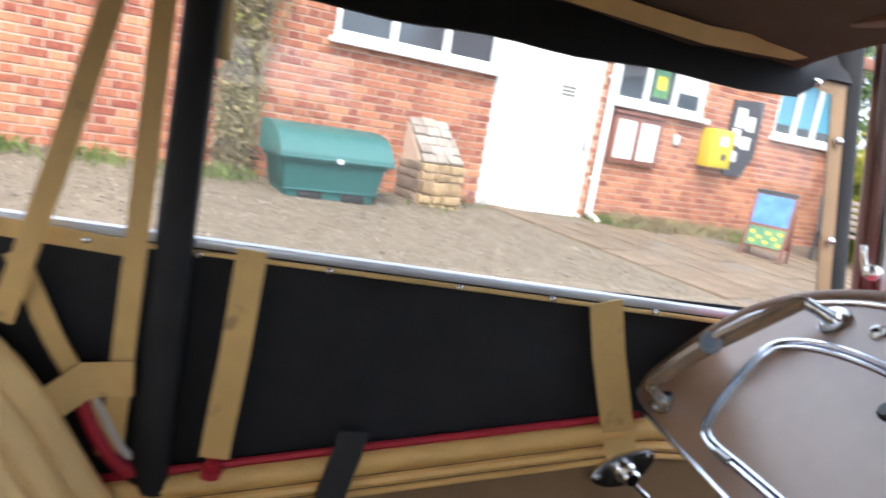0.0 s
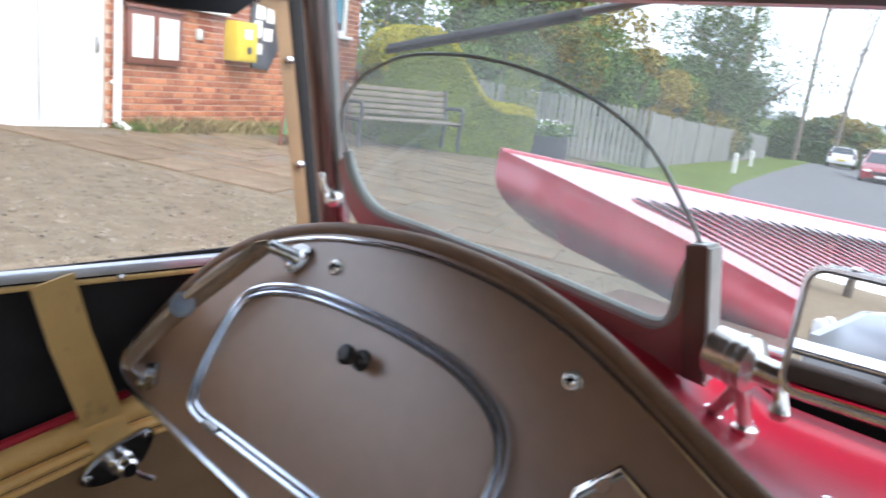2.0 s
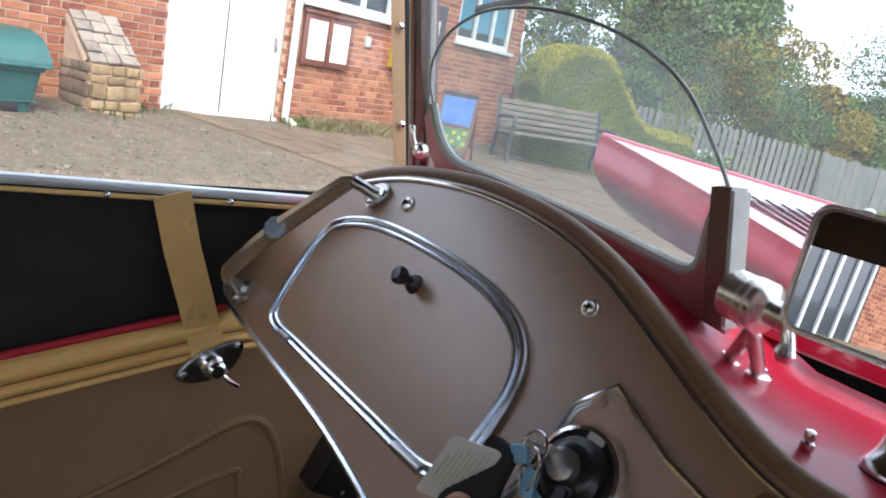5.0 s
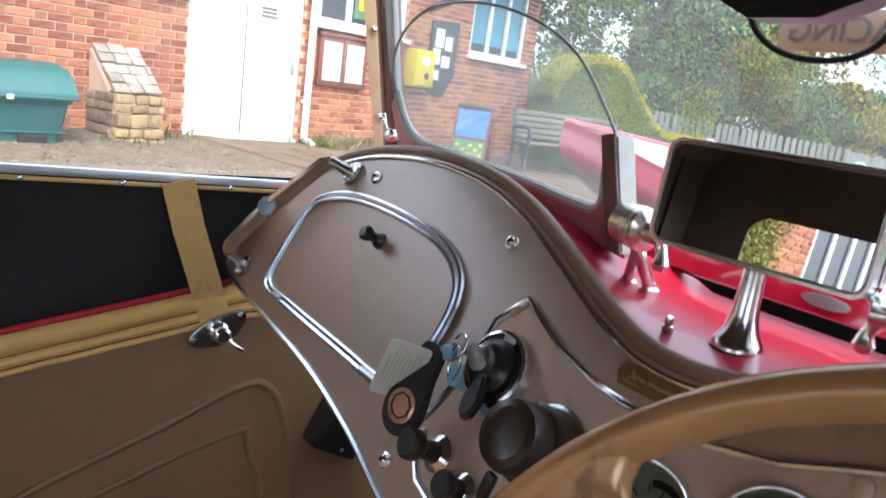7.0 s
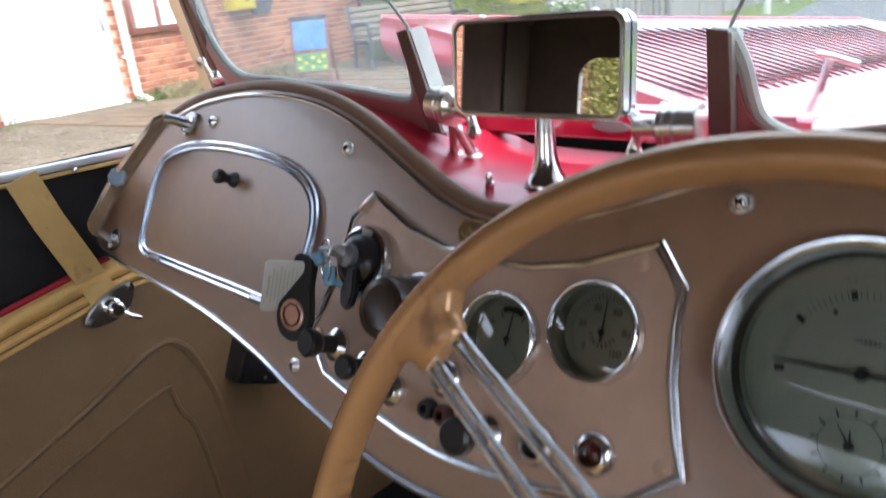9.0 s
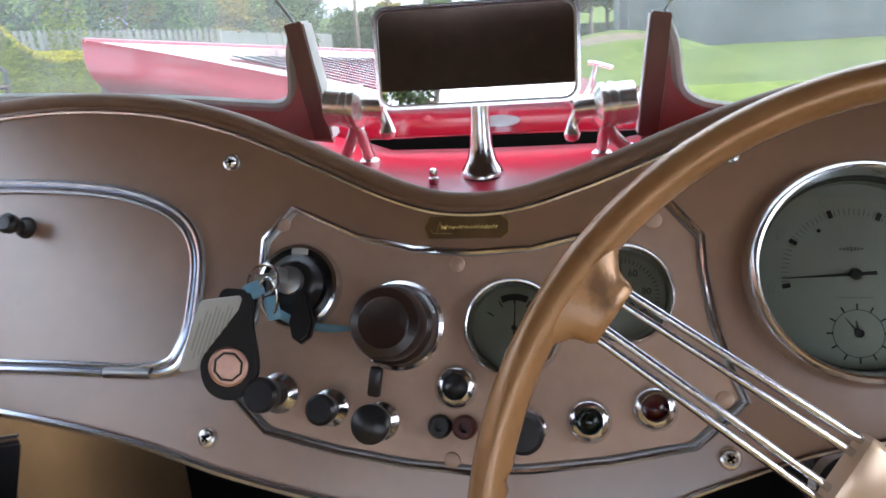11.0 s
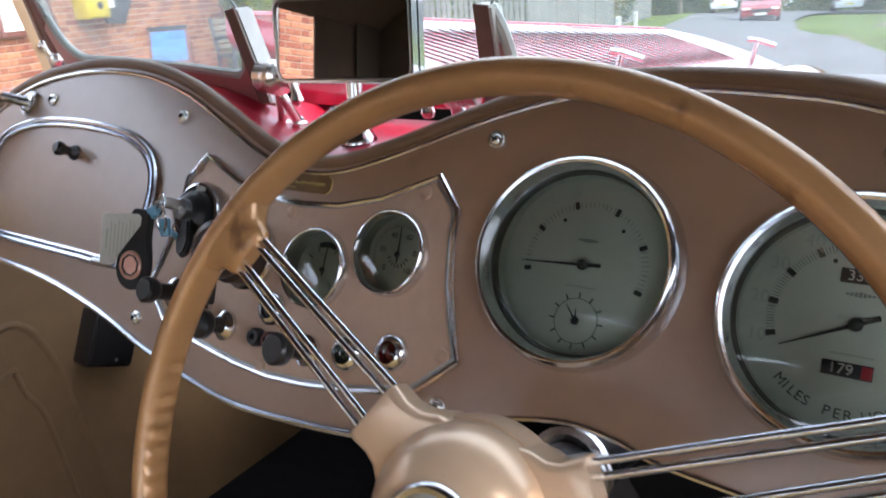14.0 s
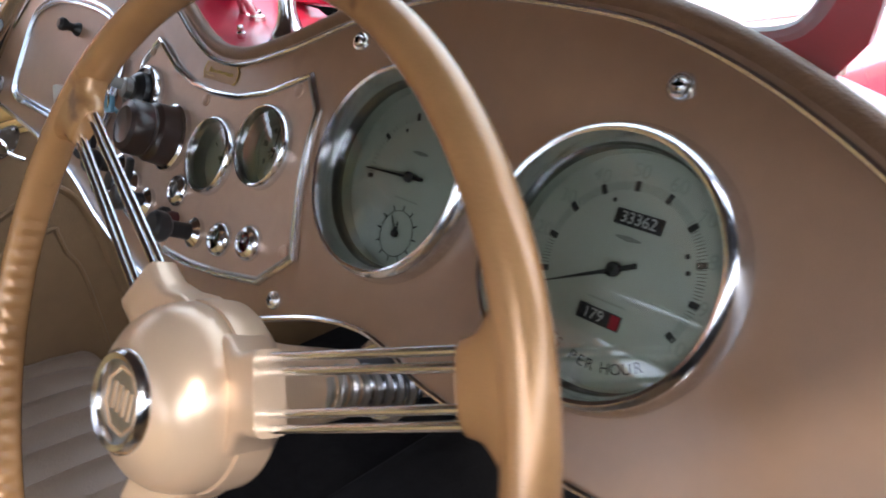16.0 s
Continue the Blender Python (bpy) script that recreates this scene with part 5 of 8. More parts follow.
# wiper at the top of the screen, its motor and cable
wiper = thing("windscreen_wiper", "black windscreen wiper with motor at the header rail", "wiper", (0, 0, 0))
part("blade", tube([screen_pt(x, z, 0.018) for x, z in ((-0.432, 1.195), (-0.34, 1.211), (-0.245, 1.228))], 0.0052, 8, flat=0.7), RUBBER, wiper, "rubber blade")
part("arm", tube([screen_pt(x, z, 0.022) for x, z in ((-0.34, 1.212), (-0.20, 1.238), (-0.05, 1.262))], 0.0030, 8), STEEL, wiper, "steel arm")
MOTOR = [(-0.033, 1.262), (-0.033, 1.203), (-0.026, 1.197), (0.013, 1.176), (0.030, 1.168), (0.064, 1.168), (0.083, 1.175), (0.120, 1.197), (0.127, 1.203), (0.127, 1.262)]
part("motor", xform(plate(MOTOR, 0.040, 0.062, 0.004), pose(0, 0.0, 0, 90, 0, 0)), BLACK, wiper, "black motor housing")
part("cable", tube([screen_pt(q.x, q.y, -0.012) for q in spline([(-0.034, 1.245, 0), (-0.034, 1.190, 0), (-0.020, 1.168, 0), (0.009, 1.160, 0), (0.040, 1.166, 0), (0.056, 1.190, 0), (0.058, 1.24, 0)], 6)], 0.0019, 8), RUBBER, wiper, "black looped cable")
sticker = thing("windscreen_sign", "brown wooden racing sign fixed to the windscreen glass", "sign", (0, 0, 0))
SIGN = Matrix.Translation(screen_pt(0.0165, 1.179, 0.012)) @ pose(0, 0, 0, 90, 0, 0)
part("board", xform(plate(round_rect(0.090, 0.024, 0.002, 3), -0.004, -0.001, 0.0005), SIGN), WOOD_SIGN, sticker)
part("letters", xform(lettering("RACING", 0.0205, 0.0006), SIGN @ Matrix.Diagonal((-1, 1, 1, 1))), WOOD_SIGN_DARK, sticker, "mirror-reversed letters")


# ==== left side: curtain, door card, seat ====
SX = -0.618
curtain = thing("side_curtain", "black canvas side curtain with tan metal strips and clear window", "side curtain", (0, 0, 0))
flap_rows = []
for k in range(9):
    t = k / 8
    row = []
    for i in range(41):
        y = -1.0 + 1.13 * i / 40
        top_z = 0.978
        low_z = 0.73 + 0.19 * (y + 0.60) * 1.0 - 0.03
        z = top_z * (1 - t) + max(low_z, 0.66) * t
        row.append((SX - 0.010 - 0.004 * math.sin(y * 23 + t * 5) * math.sin(math.pi * t), y, z))
    flap_rows.append(row)
part("flap", solid(sheet(flap_rows), 0.003), CANVAS, curtain, "black canvas lower flap")
part("sill_strip", box(0.012, 1.12, 0.010, 0.003, (SX, -0.44, 0.981), (-1.4, 0, 0)), SILL_PALE, curtain, "pale metal sill strip")
part("sill_edge", box(0.006, 1.10, 0.005, 0.002, (SX + 0.006, -0.44, 0.9725), (-1.4, 0, 0)), TAN_STRIP, curtain, "tan lower edge")
for y in (-0.645, -0.55, -0.43, -0.30, -0.20, -0.08):
    part("stud", lathe([(0.0034, 0), (0.0032, 0.002), (0.002, 0.0030), (0, 0.0034)], 12, Matrix.Translation((SX + 0.009, y, 0.9715 - 0.02 * (y + 0.4) * 0.9)) @ pose(0, 0, 0, 0, 90, 0)), CHROME, curtain)
def strip_y(z):
    return 0.1305 - 0.21 * (z - 1.03)


# Same tan strip as the others, darkened: its shade is in the colour.
part("front_strip", sheet([[(SX + 0.006, strip_y(z) - dy - (0.022 if z > 1.225 and dy else 0.0), z) for dy in (0.018, 0.0)] for z in (0.99, 1.10, 1.20, 1.222, 1.226, 1.236)]), TAN_SHADED, curtain, "tan front strip in a shaded tan")
for y, z in ((strip_y(1.231) - 0.036, 1.231), (strip_y(1.176) - 0.004, 1.176), (strip_y(1.068) - 0.004, 1.068)):
    part("stud", lathe([(0.0048, 0), (0.0046, 0.002), (0.003, 0.004), (0, 0.0048)], 14, Matrix.Translation((SX + 0.009, y - 0.004, z)) @ pose(0, 0, 0, 0, 90, 0)), CHROME, curtain)
part("front_binding", tube([(SX - 0.010, strip_y(z) + 0.014, z) for z in (0.96, 1.10, 1.30)], 0.0150, 10), CANVAS, curtain, "black canvas binding")
win = part("window", facing(sheet([[(SX - 0.004, -0.555, z), (SX - 0.004, strip_y(z) - 0.006, z)] for z in (0.985, 1.25)]), (1, 0, 0)), clear_glass("curtain_celluloid", (0.86, 0.865, 0.85), 0.03, 0.03), curtain, "clear flexible window")
win.visible_shadow = False
part("post", tube([(SX + 0.004, -0.578, 0.74), (SX + 0.006, -0.572, 1.0), (SX + 0.010, -0.566, 1.28)], [0.027, 0.022, 0.021], 12, flat=0.6), CANVAS, curtain, "black sleeved post")


def strap(name, pts, w, mat=TAN_STRIP, label="tan strap"):
    rows = []
    for i, q in enumerate(pts):
        q = Vector(q)
        a, b = Vector(pts[max(i - 1, 0)]), Vector(pts[min(i + 1, len(pts) - 1)])
        d = (b - a).normalized()
        side = d.cross(Vector((1, 0, 0))).normalized()
        rows.append([q - side * w / 2, q, q + side * w / 2])
    return part(name, solid(sheet(rows), 0.0025), mat, curtain, label)


strap("strap", [(SX + 0.012, -0.503, 0.984), (SX + 0.012, -0.508, 0.88), (SX + 0.012, -0.516, 0.776)], 0.028)
strap("strap", [(SX + 0.012, -0.141, 0.972), (SX + 0.013, -0.126, 0.915), (SX + 0.016, -0.108, 0.860), (SX + 0.024, -0.090, 0.800)], 0.037)
part("strap_foot", lathe([(0.010, 0), (0.010, 0.010), (0.006, 0.012), (0.006, 0.018), (0, 0.018)], 14, Matrix.Translation((SX + 0.016, -0.517, 0.758))), RED_PIPE, curtain, "red strap peg")
# quarter window frame
strap("quarter_frame", [(SX + 0.008, -0.597, 1.25), (SX + 0.008, -0.603, 1.0), (SX + 0.008, -0.609, 0.775)], 0.020, label="tan quarter frame")
strap("quarter_frame", [(SX + 0.007, -0.60, 0.972), (SX + 0.007, -0.80, 0.985), (SX + 0.007, -1.0, 0.995)], 0.016, label="tan quarter frame")
strap("quarter_frame", [(SX + 0.030, -0.628, 1.21), (SX + 0.026, -0.668, 1.04), (SX + 0.022, -0.705, 0.90)], 0.020, label="tan diagonal stay")
strap("quarter_frame", [(SX + 0.012, -0.700, 0.960), (SX + 0.012, -0.665, 0.885), (SX + 0.012, -0.632, 0.83), (SX + 0.010, -0.612, 0.775)], 0.018, label="tan lower stay")
strap("cross_strap", [(SX + 0.016, -0.594, 0.853), (SX + 0.019, -0.634, 0.850), (SX + 0.034, -0.660, 0.830), (SX + 0.050, -0.74, 0.815)], 0.034, label="tan cross strap")

card = thing("door_card", "tan leather door card with padded roll and piped panel", "door card", (0, 0, 0))


def card_top(y):
    return 0.7505 + 0.184 * (y + 0.58)


ys = [-0.95 + 1.16 * i / 58 for i in range(59)]
# Panel in the shaded tan; roll and welts in the lighter, lit one.
part("panel", solid(sheet([[(SX + 0.010 + 0.004 * math.sin(math.pi * k / 8), y, (card_top(min(y, -0.06)) - 0.01) * (1 - k / 8) + 0.25 * k / 8) for y in ys] for k in range(9)]), 0.006), TAN_SHADED, card)
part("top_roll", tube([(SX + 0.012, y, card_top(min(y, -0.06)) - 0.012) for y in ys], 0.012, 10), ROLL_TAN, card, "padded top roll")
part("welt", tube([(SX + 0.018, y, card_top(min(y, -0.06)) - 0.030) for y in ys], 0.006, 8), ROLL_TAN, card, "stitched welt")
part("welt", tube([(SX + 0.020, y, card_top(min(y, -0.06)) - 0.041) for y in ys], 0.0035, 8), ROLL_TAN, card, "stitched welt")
part("piping", tube([(SX + 0.006, y, card_top(min(y, -0.06)) + 0.002) for y in ys if y < -0.06], 0.0045, 8), RED_PIPE, card, "red piping")
for off, r in ((0.0, 0.0075), (0.045, 0.006)):
    curve = spline([(SX + 0.016, -0.55 + off, 0.45), (SX + 0.018, -0.33 + off * 0.5, 0.590 - off * 0.8), (SX + 0.018, -0.15, 0.665 - off * 1.1), (SX + 0.018, -0.05, 0.708 - off * 1.4), (SX + 0.018, -0.012 - off * 0.6, 0.70 - off * 1.4), (SX + 0.018, 0.012 - off, 0.65 - off), (SX + 0.018, 0.030 - off, 0.55), (SX + 0.016, 0.045 - off, 0.35)], 8)
    part("embossed_line", tube(curve, r, 8, flat=0.7), TAN_SHADED, card, "padded embossed line")
part("corner_welt", tube(spline([(SX + 0.016, -0.640, 0.835), (SX + 0.016, -0.622, 0.795), (SX + 0.014, -0.602, 0.766), (SX + 0.010, -0.575, 0.752)], 6), 0.0065, 10), RED_PIPE, card, "red piping round the door corner")
# White strip drawn in place of daylight through the gap at this corner.
part("corner_daylight", tube(spline([(SX + 0.010, -0.632, 0.838), (SX + 0.010, -0.613, 0.800), (SX + 0.009, -0.594, 0.773), (SX + 0.008, -0.566, 0.765)], 6), 0.0062, 8, flat=0.6), PAPER, card, "white strip for daylight through the door gap")
part("pull_strap", sheet([[(SX + 0.022 + 0.02 * k / 4, -0.385 - 0.03 * k / 4 - w, 0.815 - 0.12 * k / 4) for w in (0.015, -0.015)] for k in range(5)]), RUBBER, card, "black webbing strap")
part("scuttle_side", solid(sheet([[(SX + 0.012, y, z - k * (y - 0.20)) for y in (0.20, 0.35, 0.52)] for z, k in ((0.93, 0.75), (0.6, 0.2), (0.22, 0.0))]), 0.004), TAN_SHADED, card, "tan footwell side")
part("outer_skin", box(0.02, 1.75, 0.62, 0.005, (SX - 0.022, -0.30, 0.46)), RED, card, "red outer body side")

latch = thing("door_latch", "chrome and black door latch on the tan door card", "door latch", Matrix.Translation((SX + 0.026, -0.089, 0.792)) @ pose(0, 0, 0, 90, 0, 90))
part("base", plate([(q.x, q.y) for q in spline([(-0.036, -0.010, 0), (-0.018, 0.010, 0), (0.012, 0.022, 0), (0.030, 0.024, 0), (0.034, 0.012, 0), (0.022, -0.010, 0), (0.0, -0.020, 0), (-0.024, -0.020, 0)], 5, True)], 0, 0.006, 0.002), CHROME_OLD, latch, "dark plated base")
part("turn_knob", lathe([(0.012, 0.005), (0.012, 0.010), (0.009, 0.013), (0.010, 0.024), (0.007, 0.027), (0, 0.027)], 20), CHROME, latch, "chrome knob")
part("lever", tube([(0.004, -0.004, 0.012), (0.016, -0.016, 0.016), (0.028, -0.024, 0.016)], 0.0035, 8), CHROME, latch, "small chrome lever")
for x, y in ((-0.028, -0.011), (0.028, 0.018), (0.012, -0.010)):
    part("screw", lathe([(0.0042, 0.006), (0.004, 0.008), (0, 0.009)], 12, Matrix.Translation((x, y, 0))), CHROME, latch)

boxy = thing("footwell_box", "small black box on the footwell side", "fuse box", Matrix.Translation((SX + 0.030, 0.093, 0.642)) @ pose(0, 0, 0, -26, 0, 0))
part("case", box(0.05, 0.075, 0.085, 0.006), BLACK, boxy)
part("clip", rod((0.024, -0.034, 0.046), (0.024, 0.030, 0.046), 0.0022, 8), STEEL, boxy, "bright steel pin")
part("cover", box(0.004, 0.066, 0.074, 0.003, (0.0265, 0, 0)), BLACK, boxy, "glossy black cover")
part("cover_screw", lathe([(0.003, 0), (0.0026, 0.001), (0, 0.0014)], 10, Matrix.Translation((0.0285, 0.006, -0.030)) @ pose(0, 0, 0, 0, 90, 0)), STEEL, boxy)

seat = thing("passenger_seat", "tan leather bench seat back with vertical pleats", "car seat", (0, 0, 0))


def seat_back(x0, x1):
    rows = []
    for k in range(17):
        t = k / 16
        row = []
        for i in range(37):
            x = x0 + (x1 - x0) * i / 36
            edge = min(i, 36 - i) / 36
            z = 0.45 + 0.40 * t
            bulge = 0.05 * math.sin(math.pi * min(1, t * 1.0)) ** 0.5 * min(1, edge * 9) ** 0.5 + 0.006 * abs(math.sin(i * math.pi / 3))
            row.append((x, -0.66 - 0.12 * t + bulge, z))
        rows.append(row)
    return rows


part("backrest", solid(sheet(seat_back(-0.585, 0.0)), -0.03), SEAT_TAN, seat, "pleated tan backrest")
part("backrest", solid(sheet(seat_back(0.01, 0.585)), -0.03), SEAT_TAN, seat, "pleated tan backrest")
side_roll = spline([(-0.545, -0.55, 0.52), (-0.555, -0.600, 0.68), (-0.560, -0.645, 0.76), (-0.565, -0.720, 0.865), (-0.570, -0.83, 0.93)], 8)
for k in range(4):
    part("side_bolster", tube([q + Vector((-0.012 + 0.040 * k, 0.006 - 0.004 * k, 0.004 - 0.010 * k)) for q in side_roll], 0.0245, 14), SEAT_TAN, seat, "rounded tan bolster")
part("piping", tube([q + Vector((-0.036, 0.012, 0.0)) for q in side_roll], 0.005, 8), RED_PIPE, seat, "red piping")
# Cushions use a darker copy of the seat leather; shade is in the colour.
for x0, x1 in ((-0.575, -0.14), (0.14, 0.575)):
    part("cushion", solid(sheet([[(x0 + (x1 - x0) * i / 40, -0.62 + 0.565 * k / 12, 0.385 + 0.03 * math.sin(math.pi * k / 12) ** 0.4 * min(1, min(i, 40 - i) / 5) ** 0.5 + 0.007 * abs(math.sin(i * math.pi / 5.72))) for i in range(41)] for k in range(13)]), -0.05), material("cushion_leather_shaded", (0.165, 0.12, 0.085), 0.38, 0.0, 0.12, 18, 0.3, 380), seat, "pleated seat cushion")

# floor, footwell and gear knob
tub = thing("footwell", "dark carpeted footwell under the dashboard", "car floor", (0, 0, 0))
part("carpet", box(1.24, 1.5, 0.03, 0.005, (0, -0.05, 0.24)), CARPET, tub)
part("bulkhead", box(1.20, 0.02, 0.60, 0.003, (0, 0.50, 0.53)), CARPET, tub)
part("tunnel", solid(sheet([[(0.13 * math.cos(a), y, 0.25 + 0.16 * math.sin(a)) for a in [math.pi * i / 12 for i in range(13)]] for y in (-0.6, 0.0, 0.5)]), 0.004), CARPET, tub)
part("rear_panel", box(1.20, 0.03, 0.58, 0.01, (0, -0.95, 0.635)), ROLL_TAN, tub, "tan trimmed rear panel")
part("rear_shelf", box(1.14, 0.12, 0.03, 0.008, (0, -1.04, 0.945)), LINING, tub, "brown folded cover behind the seats")
gear = thing("gear_lever", "short gear lever with a brown round knob", "gear lever", (0.03, -0.12, 0.42))
part("stick", rod((0, 0, 0), (0.0, -0.01, 0.20), 0.006, 10), CHROME, gear)
part("knob", lathe([(0, -0.022), (0.014, -0.018), (0.021, -0.004), (0.021, 0.006), (0.014, 0.016), (0, 0.02)], 24, Matrix.Translation((0, -0.011, 0.215))), material("red_brown_knob", (0.12, 0.02, 0.018), 0.25, 0.0, 0.1, 50), gear, "dark red knob")

# right door: low, open to the light above
rdoor = thing("driver_door", "tan-trimmed driver's door with canvas edge", "car door", (0, 0, 0))
part("panel", box(0.03, 1.7, 0.52, 0.01, (0.64, -0.30, 0.49)), TAN_SHADED, rdoor)
part("scuttle_side", box(0.03, 0.5, 0.30, 0.005, (0.64, 0.30, 0.80)), TAN_SHADED, rdoor)
part("top_roll", tube([(0.63, y, 0.76) for y in (-0.95, -0.4, 0.10)], 0.012, 10), TAN_SHADED, rdoor)


part("canvas_flap", box(0.008, 1.15, 0.20, 0.003, (0.634, -0.44, 0.865)), CANVAS, rdoor, "black canvas lower flap")
part("sill_strip", box(0.014, 1.12, 0.014, 0.003, (0.626, -0.44, 0.972)), SILL_PALE, rdoor, "pale metal sill strip")

# tail of the car: deck and chrome luggage rack behind the hood
tail = thing("car_tail", "red rear body with a black deck behind the hood", "car body", (0, 0, 0))
part("tail_body", box(1.10, 0.46, 0.64, 0.03, (0, -1.47, 0.58)), RED, tail)
part("deck", box(1.06, 0.42, 0.012, 0.004, (0, -1.47, 0.908)), CANVAS, tail, "black canvas deck")
rack = thing("luggage_rack", "chrome tube luggage rack on the rear deck", "luggage rack", (0, -1.46, 0.914))
for y in (-0.17, -0.095, -0.02, 0.055, 0.13):
    part("slat", tube([(-0.46, y, 0.045), (0.0, y, 0.049), (0.46, y, 0.045)], 0.009, 10), CHROME, rack)
for x in (-0.46, 0.46):
    part("side_rail", tube(spline([(x, -0.20, 0.0), (x, -0.195, 0.045), (x, 0.0, 0.049), (x, 0.155, 0.045), (x, 0.16, 0.0)], 5), 0.010, 10), CHROME, rack)

# hood over the cockpit
hood = thing("folding_hood", "black canvas folding hood with tan wooden front strip", "convertible hood", (0, 0, 0))
rows = []
for k in range(19):
    t = k / 18
    y = 0.03 - 1.20 * t
    row = []
    for i in range(31):
        a = i / 30 * 2 - 1
        x = 0.645 * a
        z = 1.345 + 0.040 * math.sin(math.pi * min(1, t * 0.8)) * (1 - a * a) - (0.10 * abs(a) ** 7) * min(1.0, 0.35 + 5 * t) - 0.072 * max(0.0, 1 - t / 0.22) ** 1.3
        row.append((x, y, z))
    rows.append(row)
part("canvas", solid(sheet(rows), 0.004), LINING, hood, "brown-lined canvas roof")
for s in (-1, 1):
    vrows = []
    for k in range(24):
        y = 0.09 - 0.72 * k / 23
        drop = 1.212 + 0.002 * math.sin(k * 1.1)
        # Unseen driver's side: hem low ahead to block light, high behind to admit it.
        if s > 0:
            drop -= -0.045 if y < -0.30 else 0.19
        elif y > 0.045:
            drop = 1.237
        vrows.append([(s * 0.645, y, 1.290), (s * (0.640 if s > 0 else 0.622), y, 1.255), (s * (0.632 if s > 0 else 0.607), y, drop)])
    part("valance", solid(sheet(vrows), 0.003), CANVAS, hood, "hanging canvas edge, its unseen right side hung to shape light")
part("front_strip", solid(sheet([[(SX + 0.02, y, z + 0.006), (SX + 0.024, y, z + 0.023)] for y, z in ((-0.42, 1.262), (-0.25, 1.250), (-0.10, 1.238), (0.0, 1.240), (0.055, 1.258))]), 0.004), TAN_STRIP, hood, "tan inner strip")
part("rear_curtain", solid(sheet([[(0.640 * c, -1.16 - 0.04 * (1 - abs(c)), z) for c in [k / 10 - 1 for k in range(21)]] for z in (1.365, 1.30, 1.235, 1.172)]), 0.004), LINING, hood, "brown-lined rear curtain")
for s in (-1, 1):
    part("rear_corner", solid(sheet([[(s * x, -1.16 - 0.04 * (1 - x / 0.64), z) for x in (0.640, 0.57, 0.50)] for z in (1.172, 1.05, 0.92, 0.80)]), 0.004), LINING, hood, "brown-lined curtain beside the rear opening")
    part("corner_gusset", solid(sheet([[(s * (0.50 - 0.05 * (1 - math.sin(a))), -1.169, 1.172 - 0.05 * (1 - math.cos(a))), (s * 0.50, -1.169, 1.172)] for a in [math.pi / 2 * k / 6 for k in range(7)]]), 0.004), LINING, hood)
for s in (-1, 1):
    part("rear_quarter", solid(sheet([[(s * 0.640, y, z) for z in (1.345, 1.2, 1.0, 0.80)] for y in (-0.86, -1.0, -1.16)]), 0.004), LINING, hood, "brown-lined rear quarter")
part("quarter_strap", solid(sheet([[(-0.632, y, z) for z in (1.33, 1.1, 0.82)] for y in (-1.13, -1.08, -1.03)]), 0.003), material("dull_tan_strap", (0.07, 0.052, 0.032), 0.8, 0.0, 0.15, 40), hood, "dull tan strap inside the rear quarter")
part("header_bow", box(1.16, 0.045, 0.026, 0.006, (0, 0.012, 1.284)), material("hood_wood", (0.16, 0.065, 0.035), 0.5, 0.0, 0.2, 40), hood, "brown wooden header bow")
part("bow", tube(spline([(-0.62, -0.55, 1.15), (-0.60, -0.56, 1.32), (-0.4, -0.57, 1.385), (0, -0.57, 1.392), (0.4, -0.57, 1.385), (0.60, -0.56, 1.32), (0.62, -0.55, 1.15)], 6), 0.010, 10), TAN_STRIP, hood, "tan hood bow")
catch = thing("hood_catch", "chrome hood catch at the screen corner", "catch", (-0.572, 0.062, 1.285))
part("hook", tube(spline([(0, 0, 0.022), (0.004, -0.008, 0.010), (0.0, -0.010, -0.004), (-0.003, -0.002, -0.016)], 6), 0.0048, 8), CHROME_OLD, catch)
part("nut", lathe([(0, -0.006), (0.007, -0.004), (0.008, 0.002), (0.005, 0.007), (0, 0.008)], 14, Matrix.Translation((0.004, -0.014, 0.008))), CHROME_OLD, catch)


# ==== outside ====
def ground_z(x, y):
    """The yard rises to the building and falls away along the road."""
    z = -0.045 * max(-40, min(y, 130)) + (-0.044 * max(x, -14) if x < 0 else 0.0)
    # grassy bank across the road
    d = math.hypot((x - 1.4) / 4.3, (y - 24.0) / 9.0)
    if d < 1:
        z += 1.0 * (0.5 + 0.5 * math.cos(math.pi * d)) ** 0.8
    return z


def grid(x0, x1, nx, y0, y1, ny, lift=0.0):
    return sheet([[(x0 + (x1 - x0) * i / nx, y0 + (y1 - y0) * j / ny, ground_z(x0 + (x1 - x0) * i / nx, y0 + (y1 - y0) * j / ny) + lift) for i in range(nx + 1)] for j in range(ny + 1)])


def strip(path, lift=0.012, n=10):
    """Ground-hugging ribbon between pairs of edge points."""
    L = spline([(a[0], a[1], 0) for a, b in path], n)
    R = spline([(b[0], b[1], 0) for a, b in path], n)
    return sheet([[(p.x + (q.x - p.x) * k / 6, p.y + (q.y - p.y) * k / 6, ground_z(p.x + (q.x - p.x) * k / 6, p.y + (q.y - p.y) * k / 6) + lift) for k in range(7)] for p, q in zip(L, R)])


near = grid(-16, 14, 60, -46, 34, 160)
ground = part("ground", near, GRAVEL)
tagged(ground, "gravel yard falling gently towards the road", "ground", kind="structure")
far = sheet([[(x, y, ground_z(x, y) - 0.12) for x in (-400, -120, -40, -14, 0, 14, 40, 120, 400)] for y in (-300, -60, -16, 0, 34, 60, 130, 300, 900)])
tagged(part("ground_far", far, GRASS), "far grassy ground to the horizon", "ground", kind="structure")

